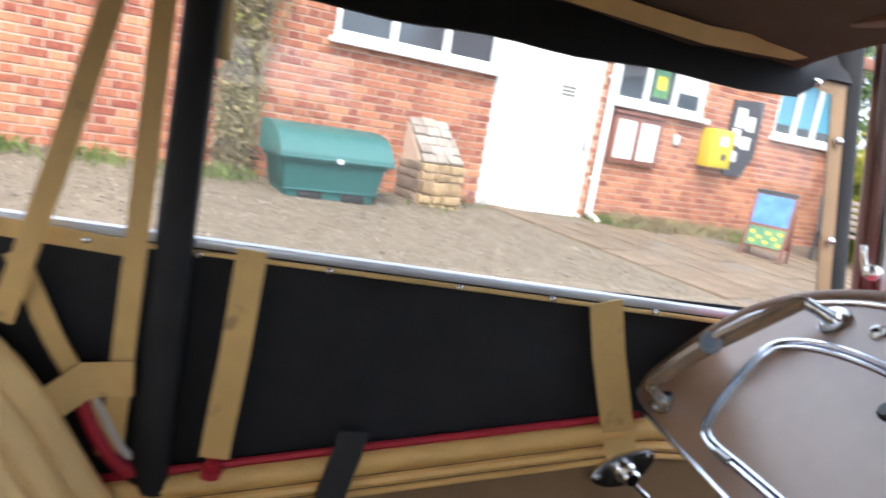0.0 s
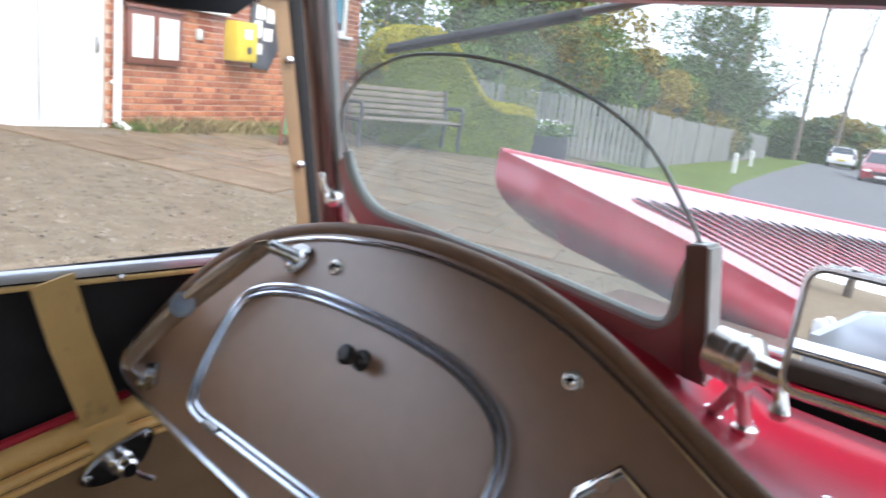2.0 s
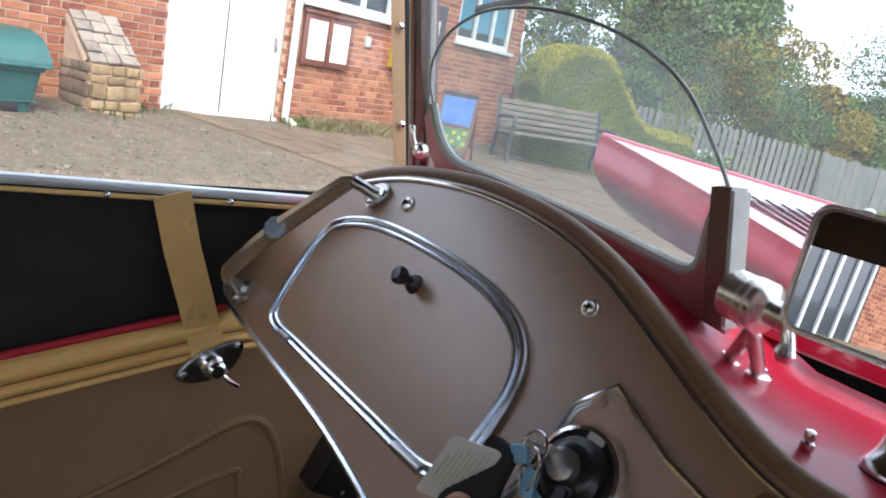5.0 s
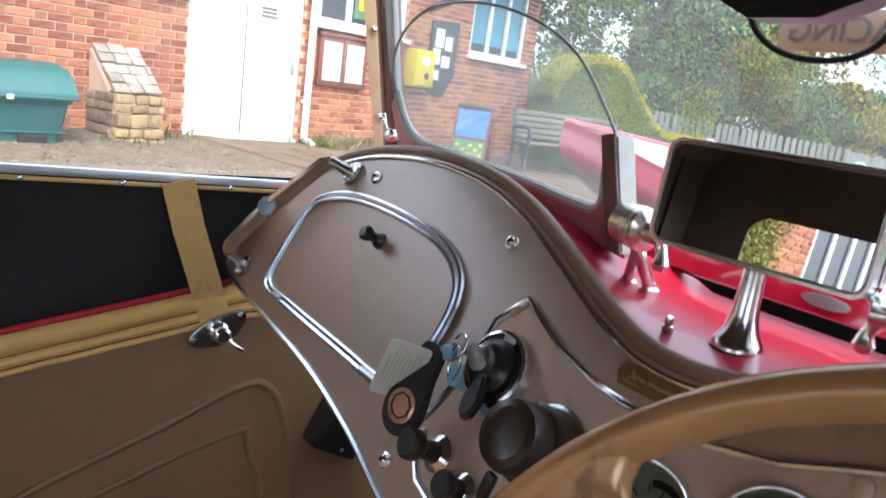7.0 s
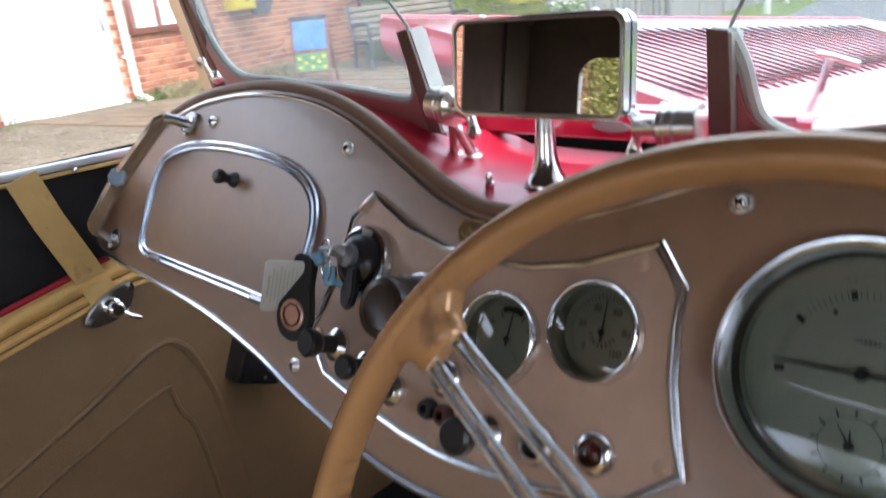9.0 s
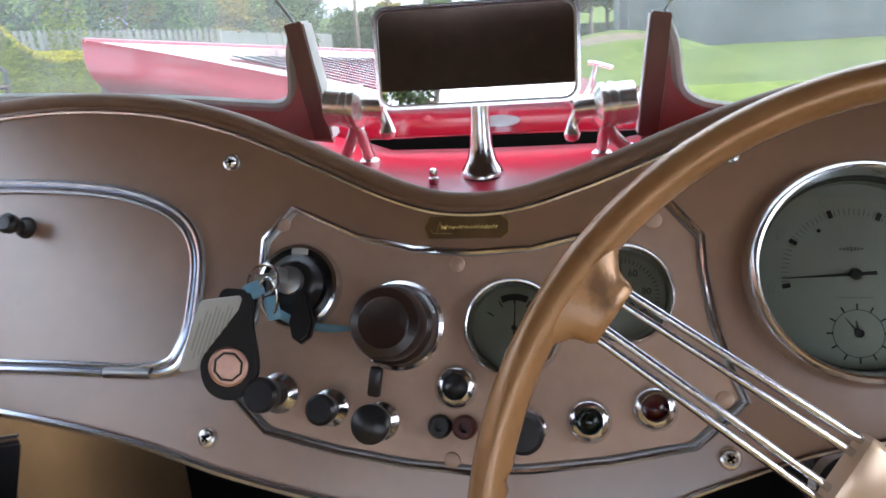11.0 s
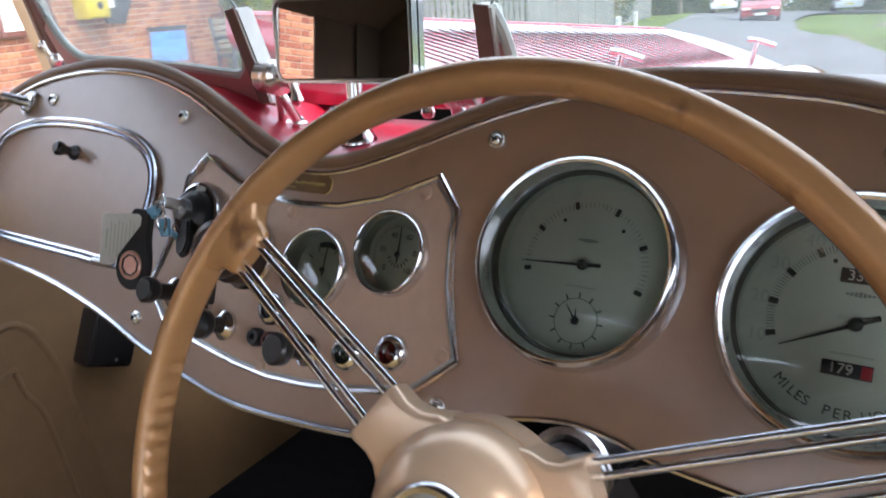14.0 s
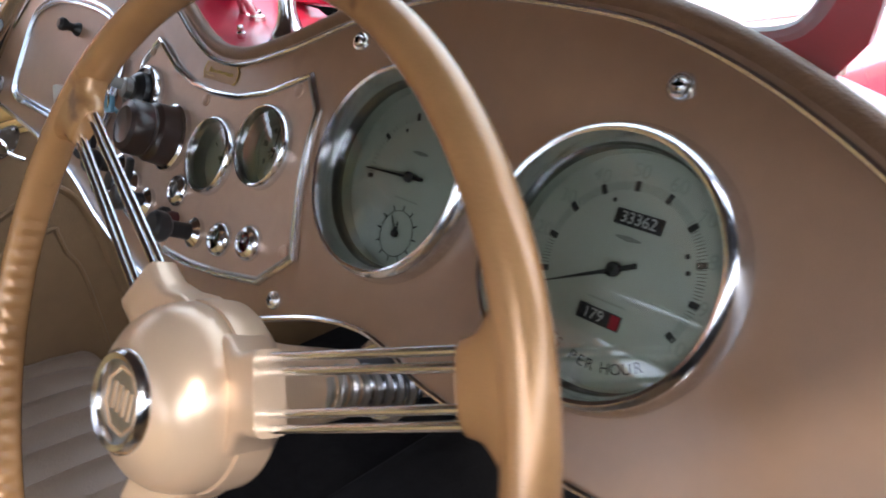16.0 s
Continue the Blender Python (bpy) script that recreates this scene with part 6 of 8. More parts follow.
road = part("road", strip([((-0.4, -14), (4.8, -14)), ((-0.6, 3), (4.5, 3)), ((-3.6, 10), (2.2, 10.8)), ((-6.2, 17), (-0.7, 17)), ((-8.1, 24), (-2.7, 24)), ((-9.8, 31), (-4.5, 31)), ((-12.8, 44), (-6.4, 44)), ((-15.5, 58), (-6.5, 58)), ((-11, 70), (2, 68)), ((4, 84), (14, 76)), ((40, 92), (44, 84))], 0.02), ASPHALT)
tagged(road, "pale worn asphalt road bending away", "road", kind="structure")
def bank(rows, lift, n, sides):
    """Turf whose edges are tucked down to the ground."""
    out = []
    for a, b, y in rows:
        row = []
        for k in range(n + 1):
            x = a + (b - a) * k / n
            edge = (k == 0 and "a" in sides) or (k == n and "b" in sides)
            row.append((x, y, ground_z(x, y) + (-0.02 if edge else lift)))
        out.append(row)
    return sheet(out)


LAWN = [(4.4, 16, 4), (3.7, 16, 7), (2.66, 16, 9), (1.75, 16, 11), (0.15, 16, 14), (-0.85, 16, 17), (-1.7, 16, 20), (-2.85, 16, 24), (-4.2, 16, 28), (-4.7, 16, 31), (-4.9, 16, 35), (-4.5, 16, 40), (-3.6, 16, 44)]
lawn = part("lawn", bank(LAWN, 0.06, 48, "a"), GRASS)
tagged(lawn, "mown green grass bank beside the road", "lawn", kind="structure")
verge = part("verge", bank([(-7.6, -4.8, 12.6), (-8.6, -5.45, 15), (-8.8, -5.95, 17), (-9.3, -6.95, 21), (-10, -7.95, 25), (-11.5, -9.6, 32), (-14, -12.6, 45), (-17, -15.6, 58)], 0.045, 14, "ab"), GRASS)
tagged(verge, "narrow grass verge along the fence", "verge", kind="structure")

# ---- the brick building ----
WALL_T = radians(18.11)
W_N = Vector((math.cos(WALL_T), math.sin(WALL_T), 0))
W_D = Vector((-math.sin(WALL_T), math.cos(WALL_T), 0))
W_O = -6.692 * W_N
WALL_AT = Matrix(((W_D.x, 0, W_N.x, W_O.x), (W_D.y, 0, W_N.y, W_O.y), (0, 1, 0, 0), (0, 0, 0, 1)))   # local x along, y up, z outwards
S0, S1, WALL_TOP = -13.0, 10.75, 2.92
DOOR = (4.05, 5.57, 0.10, 2.30)
WINDOWS = [(2.16, 4.04, 1.655, 2.75), (5.78, 7.37, 1.610, 2.75), (8.87, 10.40, 1.578, 2.72), (-4.6, -2.6, 1.0, 2.5), (-7.5, -6.5, 0.85, 2.3), (-11.5, -9.15, 0.45, 2.45)]
OPENINGS = [DOOR] + WINDOWS
building = thing("brick_building", "red brick single-storey building with white windows and door", "building", WALL_AT)


def cut_runs(x0, x1, y0, y1):
    """The stretches of a course that lie outside the openings."""
    runs = [(x0, x1)]
    for a, b, c, d in OPENINGS:
        if y1 > c + 0.01 and y0 < d - 0.01:
            nxt = []
            for p, q in runs:
                if q <= a or p >= b:
                    nxt.append((p, q))
                else:
                    if p < a:
                        nxt.append((p, a))
                    if q > b:
                        nxt.append((b, q))
            runs = nxt
    return runs


def wall_core():
    """One connected wall with real holes for the openings."""
    xs_ = sorted({S0, S1, *[v for o in OPENINGS for v in o[:2]]})
    ys_ = sorted({-0.6, WALL_TOP, *[v for o in OPENINGS for v in o[2:]]})
    bm = bmesh.new()
    grid_v = {}

    def vert(i, j):
        if (i, j) not in grid_v:
            grid_v[i, j] = bm.verts.new((xs_[i], ys_[j], -0.006))
        return grid_v[i, j]

    for i in range(len(xs_) - 1):
        for j in range(len(ys_) - 1):
            mx, my = (xs_[i] + xs_[i + 1]) / 2, (ys_[j] + ys_[j + 1]) / 2
            if not any(o[0] < mx < o[1] and o[2] < my < o[3] for o in OPENINGS):
                bm.faces.new((vert(i, j), vert(i + 1, j), vert(i + 1, j + 1), vert(i, j + 1)))
    r = bmesh.ops.extrude_face_region(bm, geom=bm.faces[:])
    bmesh.ops.translate(bm, verts=[v for v in r["geom"] if isinstance(v, bmesh.types.BMVert)], vec=(0, 0, -0.25))
    bmesh.ops.recalc_face_normals(bm, faces=bm.faces)
    return bm


wall = part("wall", wall_core(), MORTAR, building, "brick wall with pale mortar joints", smooth=False)
part("end_wall", box(0.25, WALL_TOP + 0.6, 7.0, 0, (S1 - 0.125, (WALL_TOP - 0.6) / 2, -3.6)), MORTAR, building, "return brick wall", smooth=False)
part("roof", xform(box(S1 - S0 + 1.0, 0.16, 4.4, 0.02), pose((S0 + S1) / 2, WALL_TOP + 0.47, -1.8, 14, 0, 0)), CLAY, building, "tiled roof")
part("eaves_board", box(S1 - S0 + 0.8, 0.2, 0.03, 0.004, ((S0 + S1) / 2, WALL_TOP - 0.05, 0.20)), WHITE, building, "white eaves board")
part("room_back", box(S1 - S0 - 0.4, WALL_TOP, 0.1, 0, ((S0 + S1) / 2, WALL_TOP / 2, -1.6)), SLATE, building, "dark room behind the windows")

dg = part("door", box(DOOR[1] - DOOR[0], DOOR[3] - 0.24, 0.06, 0.004, ((DOOR[0] + DOOR[1]) / 2, (DOOR[3] + 0.24) / 2, -0.07)), WHITE, building, "white double door")
dm = (DOOR[0] + DOOR[1]) / 2 - 0.02
part("seam", box(0.010, DOOR[3] - 0.26, 0.01, 0, (dm, (DOOR[3] + 0.24) / 2, -0.0385)), SLATE, dg, "grey seam between the leaves")
part("threshold", box(DOOR[1] - DOOR[0], 0.05, 0.12, 0.005, ((DOOR[0] + DOOR[1]) / 2, 0.225, -0.04)), WHITE, dg)
part("notice", box(0.25, 0.13, 0.004, 0, (dm + 0.30, 1.64, -0.038)), PAPER, dg, "small printed notice")
for i in range(3):
    part("print_bar", box(0.22 - 0.02 * (i % 2), 0.030, 0.003, 0, (dm + 0.30, 1.685 - 0.042 * i, -0.034)), FENCE, dg, "grey unreadable print")
part("handle", box(0.03, 0.16, 0.03, 0.008, (DOOR[1] - 0.10, 1.08, -0.02)), STEEL, dg, "grey door handle")


def window(a, b, c, d, panes, fill):
    w = part("window", box(b - a, 0.07, 0.05, 0.006, ((a + b) / 2, d - 0.035, -0.05)), WHITE, building, "white-framed window")
    part("sill", box(b - a + 0.10, 0.055, 0.14, 0.01, ((a + b) / 2, c + 0.005, 0.02)), WHITE, w, "white sill")
    part("frame", box(b - a, 0.08, 0.05, 0.006, ((a + b) / 2, c + 0.07, -0.05)), WHITE, w)
    for k in range(panes + 1):
        x = a + 0.035 + (b - a - 0.07) * k / panes
        part("frame", box(0.075 if 0 < k < panes else 0.07, d - c - 0.12, 0.05, 0.006, (x, (c + d) / 2, -0.0495)), WHITE, w)
    for k in range(panes):
        x0, x1 = a + 0.07 + (b - a - 0.07) * k / panes, a + (b - a - 0.07) * (k + 1) / panes
        part("pane", box(x1 - x0 + 0.03, d - c - 0.13, 0.006, 0, ((x0 + x1) / 2, (c + d) / 2, -0.070)), DARK_GLASS, w, "dark glass pane")
        if fill == "blue":
            part("curtain", box((x1 - x0) * 0.80, d - c - 0.3, 0.004, 0, ((x0 + x1) / 2, (c + d) / 2 + 0.08, -0.063)), BLUE_CURTAIN, w, "blue curtain")
        if fill == "posters" and k == 1:
            part("poster", box((x1 - x0) * 0.62, 0.40, 0.004, 0, ((x0 + x1) / 2, c + 0.38, -0.063)), POSTER_GREEN, w, "green and yellow poster")
            part("poster", box((x1 - x0) * 0.34, 0.16, 0.004, 0, ((x0 + x1) / 2, c + 0.36, -0.060)), POSTER_YELLOW, w, "yellow print")
        if fill == "posters" and k == 2:
            part("blind", box((x1 - x0) * 0.98, d - c - 0.36, 0.004, 0, ((x0 + x1) / 2, (c + d) / 2 + 0.12, -0.063)), BLIND, w, "white blind")
    return w


window(*WINDOWS[0], 3, "")
window(*WINDOWS[1], 3, "posters")
window(*WINDOWS[2], 3, "blue")
window(*WINDOWS[3], 3, "")
window(*WINDOWS[4], 2, "")
window(*WINDOWS[5], 5, "")

pipe = thing("downpipe", "white plastic downpipe beside the door", "downpipe", WALL_AT)
part("pipe", join(rod((5.67, 0.26, 0.055), (5.67, 2.86, 0.055), 0.044, 16), rod((5.67, 0.27, 0.055), (5.71, 0.19, 0.20), 0.044, 16)), WHITE, pipe)
for y in (0.7, 1.9, 2.7):
    part("bracket", box(0.12, 0.035, 0.06, 0.006, (5.67, y, 0.03)), WHITE, pipe)


# ---- things against the wall ----
def wall_pt(s, z, out=0.0):
    return W_O + W_D * s + W_N * out + Vector((0, 0, z))


def wall_frame(s, z, out=0.0):
    m = WALL_AT.copy()
    m.translation = wall_pt(s, z, out)
    return m


def grit_bin():
    m = wall_frame(2.0, 0.0, 0.60)
    m.translation.z = ground_z(m.translation.x, m.translation.y) - 0.02
    b = thing("grit_bin", "green plastic grit bin with hinged sloping lid", "grit bin", m)
    w = 1.0
    # body tapers downwards and has two arched feet slots
    rows = []
    b.scale = (1, 0.78, 1)
    for y, ww, d in ((0.0, 0.82, 0.42), (0.10, 0.84, 0.44), (0.11, 0.86, 0.46), (0.40, 0.95, 0.52), (0.405, 0.99, 0.56), (0.45, 1.0, 0.57)):
        o = round_rect(ww, d, 0.05, 4)
        rows.append([(x, y, z) for x, z in o] + [(o[0][0], y, o[0][1])])
    part("body", sheet(rows), GREEN_BIN, b)
    # Slots are black boxes: the shade inside them is put into the colour.
    for x in (-0.20, 0.20):
        part("foot_slot", box(0.22, 0.10, 0.03, 0.006, (x, 0.048, 0.216)), RUBBER, b, "black box for the shade in the forklift slot")
    part("foot_slot_band", box(0.88, 0.02, 0.01, 0.003, (0, 0.11, 0.232)), GREEN_BIN, b)
    prof = [(0.30, 0.45), (0.305, 0.49), (0.29, 0.53), (0.20, 0.66), (0.12, 0.73), (-0.05, 0.78), (-0.22, 0.79), (-0.29, 0.77), (-0.295, 0.45)]
    lid = []
    for x, k in ((-0.52, 0.97), (-0.515, 1.0), (-0.46, 1.0), (0.46, 1.0), (0.515, 1.0), (0.52, 0.97)):
        lid.append([(x, 0.45 + (y - 0.45) * k, z * (1.0 if k == 1 else 0.985)) for z, y in prof])
    bm = sheet(lid)
    for side in (0, -1):
        vs = [v for v in bm.verts if abs(v.co.x - lid[side][0][0]) < 1e-6]
        bmesh.ops.contextual_create(bm, geom=vs)
    bmesh.ops.recalc_face_normals(bm, faces=bm.faces)
    l = part("lid", bm, GREEN_BIN, b, "sloping lid")
    part("lip", box(1.05, 0.03, 0.02, 0.006, (0, 0.46, 0.305)), GREEN_BIN, l)
    for x in (-0.27, 0.22):
        part("hand_dimple", box(0.11, 0.03, 0.06, 0.012, (x, 0.772, -0.06), (8, 0, 0)), GREEN_BIN, l)
    part("hasp", box(0.05, 0.05, 0.015, 0.006, (0.0, 0.455, 0.318)), WHITE, b, "pale hasp")
    return b


grit_bin()


def stone_pier():
    m = wall_frame(3.27, 0.0, 0.0)
    m.translation.z = 0.17
    m = m @ Matrix.Diagonal((0.78, 1, 0.9, 1))
    b = thing("stone_pier", "sloping buttress of uneven sandstone blocks", "buttress", m)
    part("core", join(box(0.60, 0.48, 0.56, 0.01, (0, 0.24, 0.28)), xform(box(0.58, 0.52, 0.07, 0.01), pose(0, 0.66, 0.22, -48, 0, 0)), xform(plate([(0, 0.40), (0.50, 0.40), (0.0, 0.86)], -0.28, 0.28), Matrix(((0, 0, 1, 0), (0, 1, 0, 0), (1, 0, 0, 0), (0, 0, 0, 1))))), MORTAR, b, "mortar core")
    r = random.Random(3)
    y = 0.0
    for h in (0.11, 0.09, 0.13, 0.08, 0.09):
        x = -0.31
        while x < 0.27:
            w = min(r.uniform(0.13, 0.26), 0.31 - x)
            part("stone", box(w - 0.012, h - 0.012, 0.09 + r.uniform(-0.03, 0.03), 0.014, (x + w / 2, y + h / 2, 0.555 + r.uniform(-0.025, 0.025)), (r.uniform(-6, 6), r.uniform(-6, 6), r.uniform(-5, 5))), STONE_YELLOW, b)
            x += w
        for side in (-1, 1):
            z = 0.02
            while z < 0.46:
                w = min(r.uniform(0.14, 0.24), 0.54 - z)
                # Sides take the darker stone in place of falling shade.
                part("stone", box(0.05, h - 0.012, w - 0.012, 0.012, (side * 0.30, y + h / 2, z + w / 2), (r.uniform(-3, 3), r.uniform(-3, 3), 0)), STONE_SHADED, b)
                z += w
        y += h
    for k in range(5):
        t0, t1 = k / 5, (k + 1) / 5
        x = -0.30
        while x < 0.26:
            w = min(r.uniform(0.14, 0.24), 0.30 - x)
            t = (t0 + t1) / 2
            part("stone", xform(box(w - 0.01, 0.118, 0.04, 0.008), pose(x + w / 2, 0.50 + 0.40 * t + r.uniform(-0.008, 0.008), 0.52 - 0.50 * t + 0.035 + r.uniform(-0.008, 0.010), -52 + r.uniform(-4, 4), r.uniform(-4, 4), r.uniform(-4, 4))), STONE_GREY, b)
            x += w
    return b


stone_pier()

board = thing("notice_board", "brown wooden double notice board with white papers", "notice board", wall_frame(6.215, 1.217, 0.0))
part("frame", box(0.82, 0.60, 0.05, 0.008, (0, 0, 0.03)), BROWN_WOOD, board)
part("mullion", box(0.05, 0.56, 0.02, 0.004, (0, 0, 0.064)), BROWN_WOOD, board)
part("hood_strip", box(0.87, 0.035, 0.08, 0.006, (0, 0.312, 0.045)), BROWN_WOOD, board)
for x in (-0.195, 0.195):
    part("paper", box(0.30, 0.46, 0.004, 0, (x, 0.0, 0.058)), PAPER, board, "white notice")
part("keyhole", box(0.012, 0.04, 0.01, 0.003, (0, 0, 0.076)), STEEL, board)

lampbox = thing("wall_socket", "small grey box on the brick wall", "wall box", wall_frame(6.94, 1.32, 0.0))
part("case", box(0.09, 0.13, 0.05, 0.01, (0, 0, 0.02)), GASKET, lampbox)
part("eye", lathe([(0.028, 0.045), (0.028, 0.055), (0, 0.06)], 16), WHITE, lampbox)

ybox = thing("yellow_wall_box", "bright yellow defibrillator cabinet on the wall", "cabinet", wall_frame(7.62, 1.30, 0.0))
part("case", box(0.40, 0.50, 0.22, 0.012, (0, 0, 0.11)), YELLOW, ybox)
part("door_panel", box(0.36, 0.46, 0.02, 0.006, (0, 0, 0.224)), YELLOW, ybox)
part("paper", box(0.15, 0.12, 0.003, 0, (-0.01, 0.10, 0.237)), PAPER, ybox, "pale notice")
part("dial", lathe([(0.05, 0.234), (0.05, 0.24), (0.035, 0.243), (0, 0.243)], 20, Matrix.Translation((0.02, -0.10, 0))), SLATE, ybox, "dark keypad")

bboard = thing("dark_notice_board", "tall dark wall board with pinned papers", "notice board", wall_frame(8.20, 1.48, 0.0))
part("panel", plate([(-0.30, 0.50), (0.32, 0.55), (0.32, -0.22), (0.10, -0.52), (-0.24, -0.50), (-0.30, -0.3)], 0.01, 0.045, 0.005), SLATE, bboard)
for x, y, w, h in ((-0.12, 0.28, 0.20, 0.26), (0.10, 0.22, 0.17, 0.20), (-0.16, 0.02, 0.17, 0.22), (0.06, -0.04, 0.20, 0.17), (-0.14, -0.24, 0.16, 0.14)):
    part("paper", box(w, h, 0.003, 0, (x, y, 0.048)), PAPER, bboard, "white paper")

# ---- sandwich board ----
ab_at = Vector((-7.42, 5.36, 0))
ab_at.z = ground_z(ab_at.x, ab_at.y)
aboard = thing("sandwich_board", "wooden pavement sign with blue and green flower poster", "pavement sign", Matrix.Translation(ab_at) @ pose(0, 0, 0, 0, 0, 38) @ Matrix.Scale(0.76, 4))
for s in (-1, 1):
    fr = pose(0, -0.24 if s < 0 else 0.24, 0, -13 if s < 0 else 13, 0, 0)
    for x in (-0.30, 0.30):
        part("leg", xform(box(0.04, 0.03, 1.12, 0.005, (x, 0, 0.56)), fr), BROWN_WOOD, aboard)
    part("panel", xform(box(0.58, 0.014, 0.84, 0.004, (0, 0, 0.62)), fr), BROWN_WOOD, aboard)
    part("top_rail", xform(box(0.62, 0.032, 0.07, 0.005, (0, 0, 1.08)), fr), SLATE, aboard)
f = pose(0, -0.24, 0, -13, 0, 0)
part("poster", xform(box(0.54, 0.004, 0.46, 0, (0, -0.012, 0.80)), f), BLUE_POSTER, aboard, "blue sky poster")
part("poster", xform(box(0.54, 0.004, 0.30, 0, (0, -0.012, 0.37)), f), POSTER_GREEN, aboard, "green flower poster")
for x, z in ((-0.20, 0.43), (-0.09, 0.36), (-0.19, 0.29), (0.03, 0.44), (0.02, 0.29), (0.13, 0.37), (0.21, 0.45), (0.22, 0.28)):
    part("flower", xform(lathe([(0.033, 0), (0.024, 0.003), (0, 0.004)], 7, pose(x, -0.0145, z, 90, 0, 0)), f), POSTER_YELLOW, aboard, "yellow printed flower")

# ---- bench ----
def bench(a, b):
    a, b = Vector(a), Vector(b)
    d = (b - a).normalized()
    n = Vector((d.y, -d.x, 0))          # faces the road
    m = Matrix(((d.x, -n.x, 0, a.x), (d.y, -n.y, 0, a.y), (0, 0, 1, ground_z(a.x, a.y)), (0, 0, 0, 1)))
    L = (b - a).length
    o = thing("garden_bench", "weathered wooden bench with dark cast-iron ends", "bench", m)
    for i in range(5):
        part("seat_slat", box(L, 0.07, 0.025, 0.005, (L / 2, 0.03 + 0.085 * i, 0.42)), WOOD, o)
    for i in range(5):
        part("back_slat", box(L, 0.022, 0.065, 0.005, (L / 2, 0.43 + 0.018 * i, 0.50 + 0.085 * i), (-10, 0, 0)), WOOD, o)
    for x in (0.04, L - 0.04):
        e = part("iron_end", tube(spline([(x, 0.02, 0.0), (x, 0.05, 0.2), (x, 0.02, 0.42), (x, 0.0, 0.60), (x, 0.10, 0.64), (x, 0.40, 0.62), (x, 0.46, 0.55)], 5), 0.030, 8), SLATE, o, "dark cast-iron end")
        part("back_leg", tube([(x, 0.46, 0.0), (x, 0.42, 0.40), (x, 0.50, 0.90)], 0.028, 8), SLATE, o)
        part("rail", tube([(x, 0.03, 0.39), (x, 0.43, 0.38)], 0.018, 8), SLATE, o)
    return o


bench((-7.72, 6.55, 0), (-7.42, 8.45, 0))


# ---- foliage ----
def leaf_mesh(name, centres, sizes, seed, mats, parent, label="", aspect=0.6, mat_index=None):
    """One quad, folded, for each leaf or spray."""
    r = np.random.RandomState(seed)
    n = len(centres)
    c = np.asarray(centres, float)
    s = np.asarray(sizes, float).reshape(-1, 1)
    a = r.normal(size=(n, 3)); a /= np.linalg.norm(a, axis=1, keepdims=True)
    b = np.cross(a, r.normal(size=(n, 3))); b /= np.linalg.norm(b, axis=1, keepdims=True)
    nrm = np.cross(a, b)
    tip, tail = c + a * s, c - a * s
    l, rr = c + b * s * aspect + nrm * s * 0.2, c - b * s * aspect + nrm * s * 0.2
    verts = np.stack([tail, l, tip, rr], 1).reshape(-1, 3)
    faces = np.arange(4 * n).reshape(-1, 4)
    me = bpy.data.meshes.new(name)
    me.from_pydata(verts.tolist(), [], faces.tolist())
    for m in mats:
        me.materials.append(m)
    if mat_index is not None:
        me.polygons.foreach_set("material_index", np.asarray(mat_index, dtype=np.int32))
    ob = new(name, me)
    if parent is not None:
        ob.parent = parent
    if label:
        ob["label"] = label
    return ob


def tree(x, y, h, r, mats, leaves, leaf, seed, label, bare=0.35, base=None, gaps=0.45):
    leaves, leaf = int(leaves * 1.6), leaf * 0.72
    z = ground_z(x, y) if base is None else base
    t = thing("tree", label, "tree", (x, y, z), "roadside trees")
    rr = random.Random(seed)
    tr = max(0.09, h * 0.018)
    lean = Vector((rr.uniform(-0.06, 0.06), rr.uniform(-0.06, 0.06), 1))
    trunk = [lean * (h * 0.78 * k / 8) + Vector((rr.uniform(-0.02, 0.02) * h * k / 8, rr.uniform(-0.02, 0.02) * h * k / 8, 0)) for k in range(9)]
    part("trunk", tube(trunk, [tr * (1.25 - 0.13 * k) for k in range(9)], 10), BARK, t)
    blobs = []
    for i in range(12):
        k = rr.uniform(bare, 1.0)
        start = trunk[min(8, int(k * 8))]
        ang = rr.uniform(0, 2 * math.pi)
        reach = r * rr.uniform(0.45, 0.95) * math.sin(math.pi * min(0.95, 0.25 + 0.7 * (k - bare) / (1 - bare)))
        end = start + Vector((math.cos(ang) * reach, math.sin(ang) * reach, h * rr.uniform(0.06, 0.18)))
        part("limb", tube([start, (start + end) / 2 + Vector((0, 0, -0.03 * h)), end], [tr * 0.5, tr * 0.32, tr * 0.12], 6), BARK, t)
        blobs.append((end, r * rr.uniform(0.28, 0.5)))
        blobs.append(((start + end) / 2 + Vector((0, 0, 0.05 * h)), r * rr.uniform(0.25, 0.4)))
    blobs.append((trunk[8], r * 0.45))
    npr = np.random.RandomState(seed)
    pts, mi = [], []
    share = max(1, leaves // len(blobs))
    for bi, (c, br) in enumerate(blobs):
        v = npr.normal(size=(share, 3)); v /= np.linalg.norm(v, axis=1, keepdims=True)
        rad = br * npr.uniform(0.35, 1.0, size=(share, 1)) ** 0.5
        p = np.array(c) + v * rad * np.array([1, 1, 0.8])
        keep = np.array([noise.noise(Vector(q) * (1.6 / max(0.5, leaf * 8))) > -gaps + 0.25 for q in p])
        p = p[keep]
        pts.append(p)
        mi += [(bi + (0 if npr.rand() < 0.8 else 1)) % len(mats)] * len(p)
    pts = np.concatenate(pts)
    leaf_mesh("crown", pts, npr.uniform(leaf * 0.6, leaf * 1.3, len(pts)), seed + 5, mats, t, mat_index=mi)
    return t


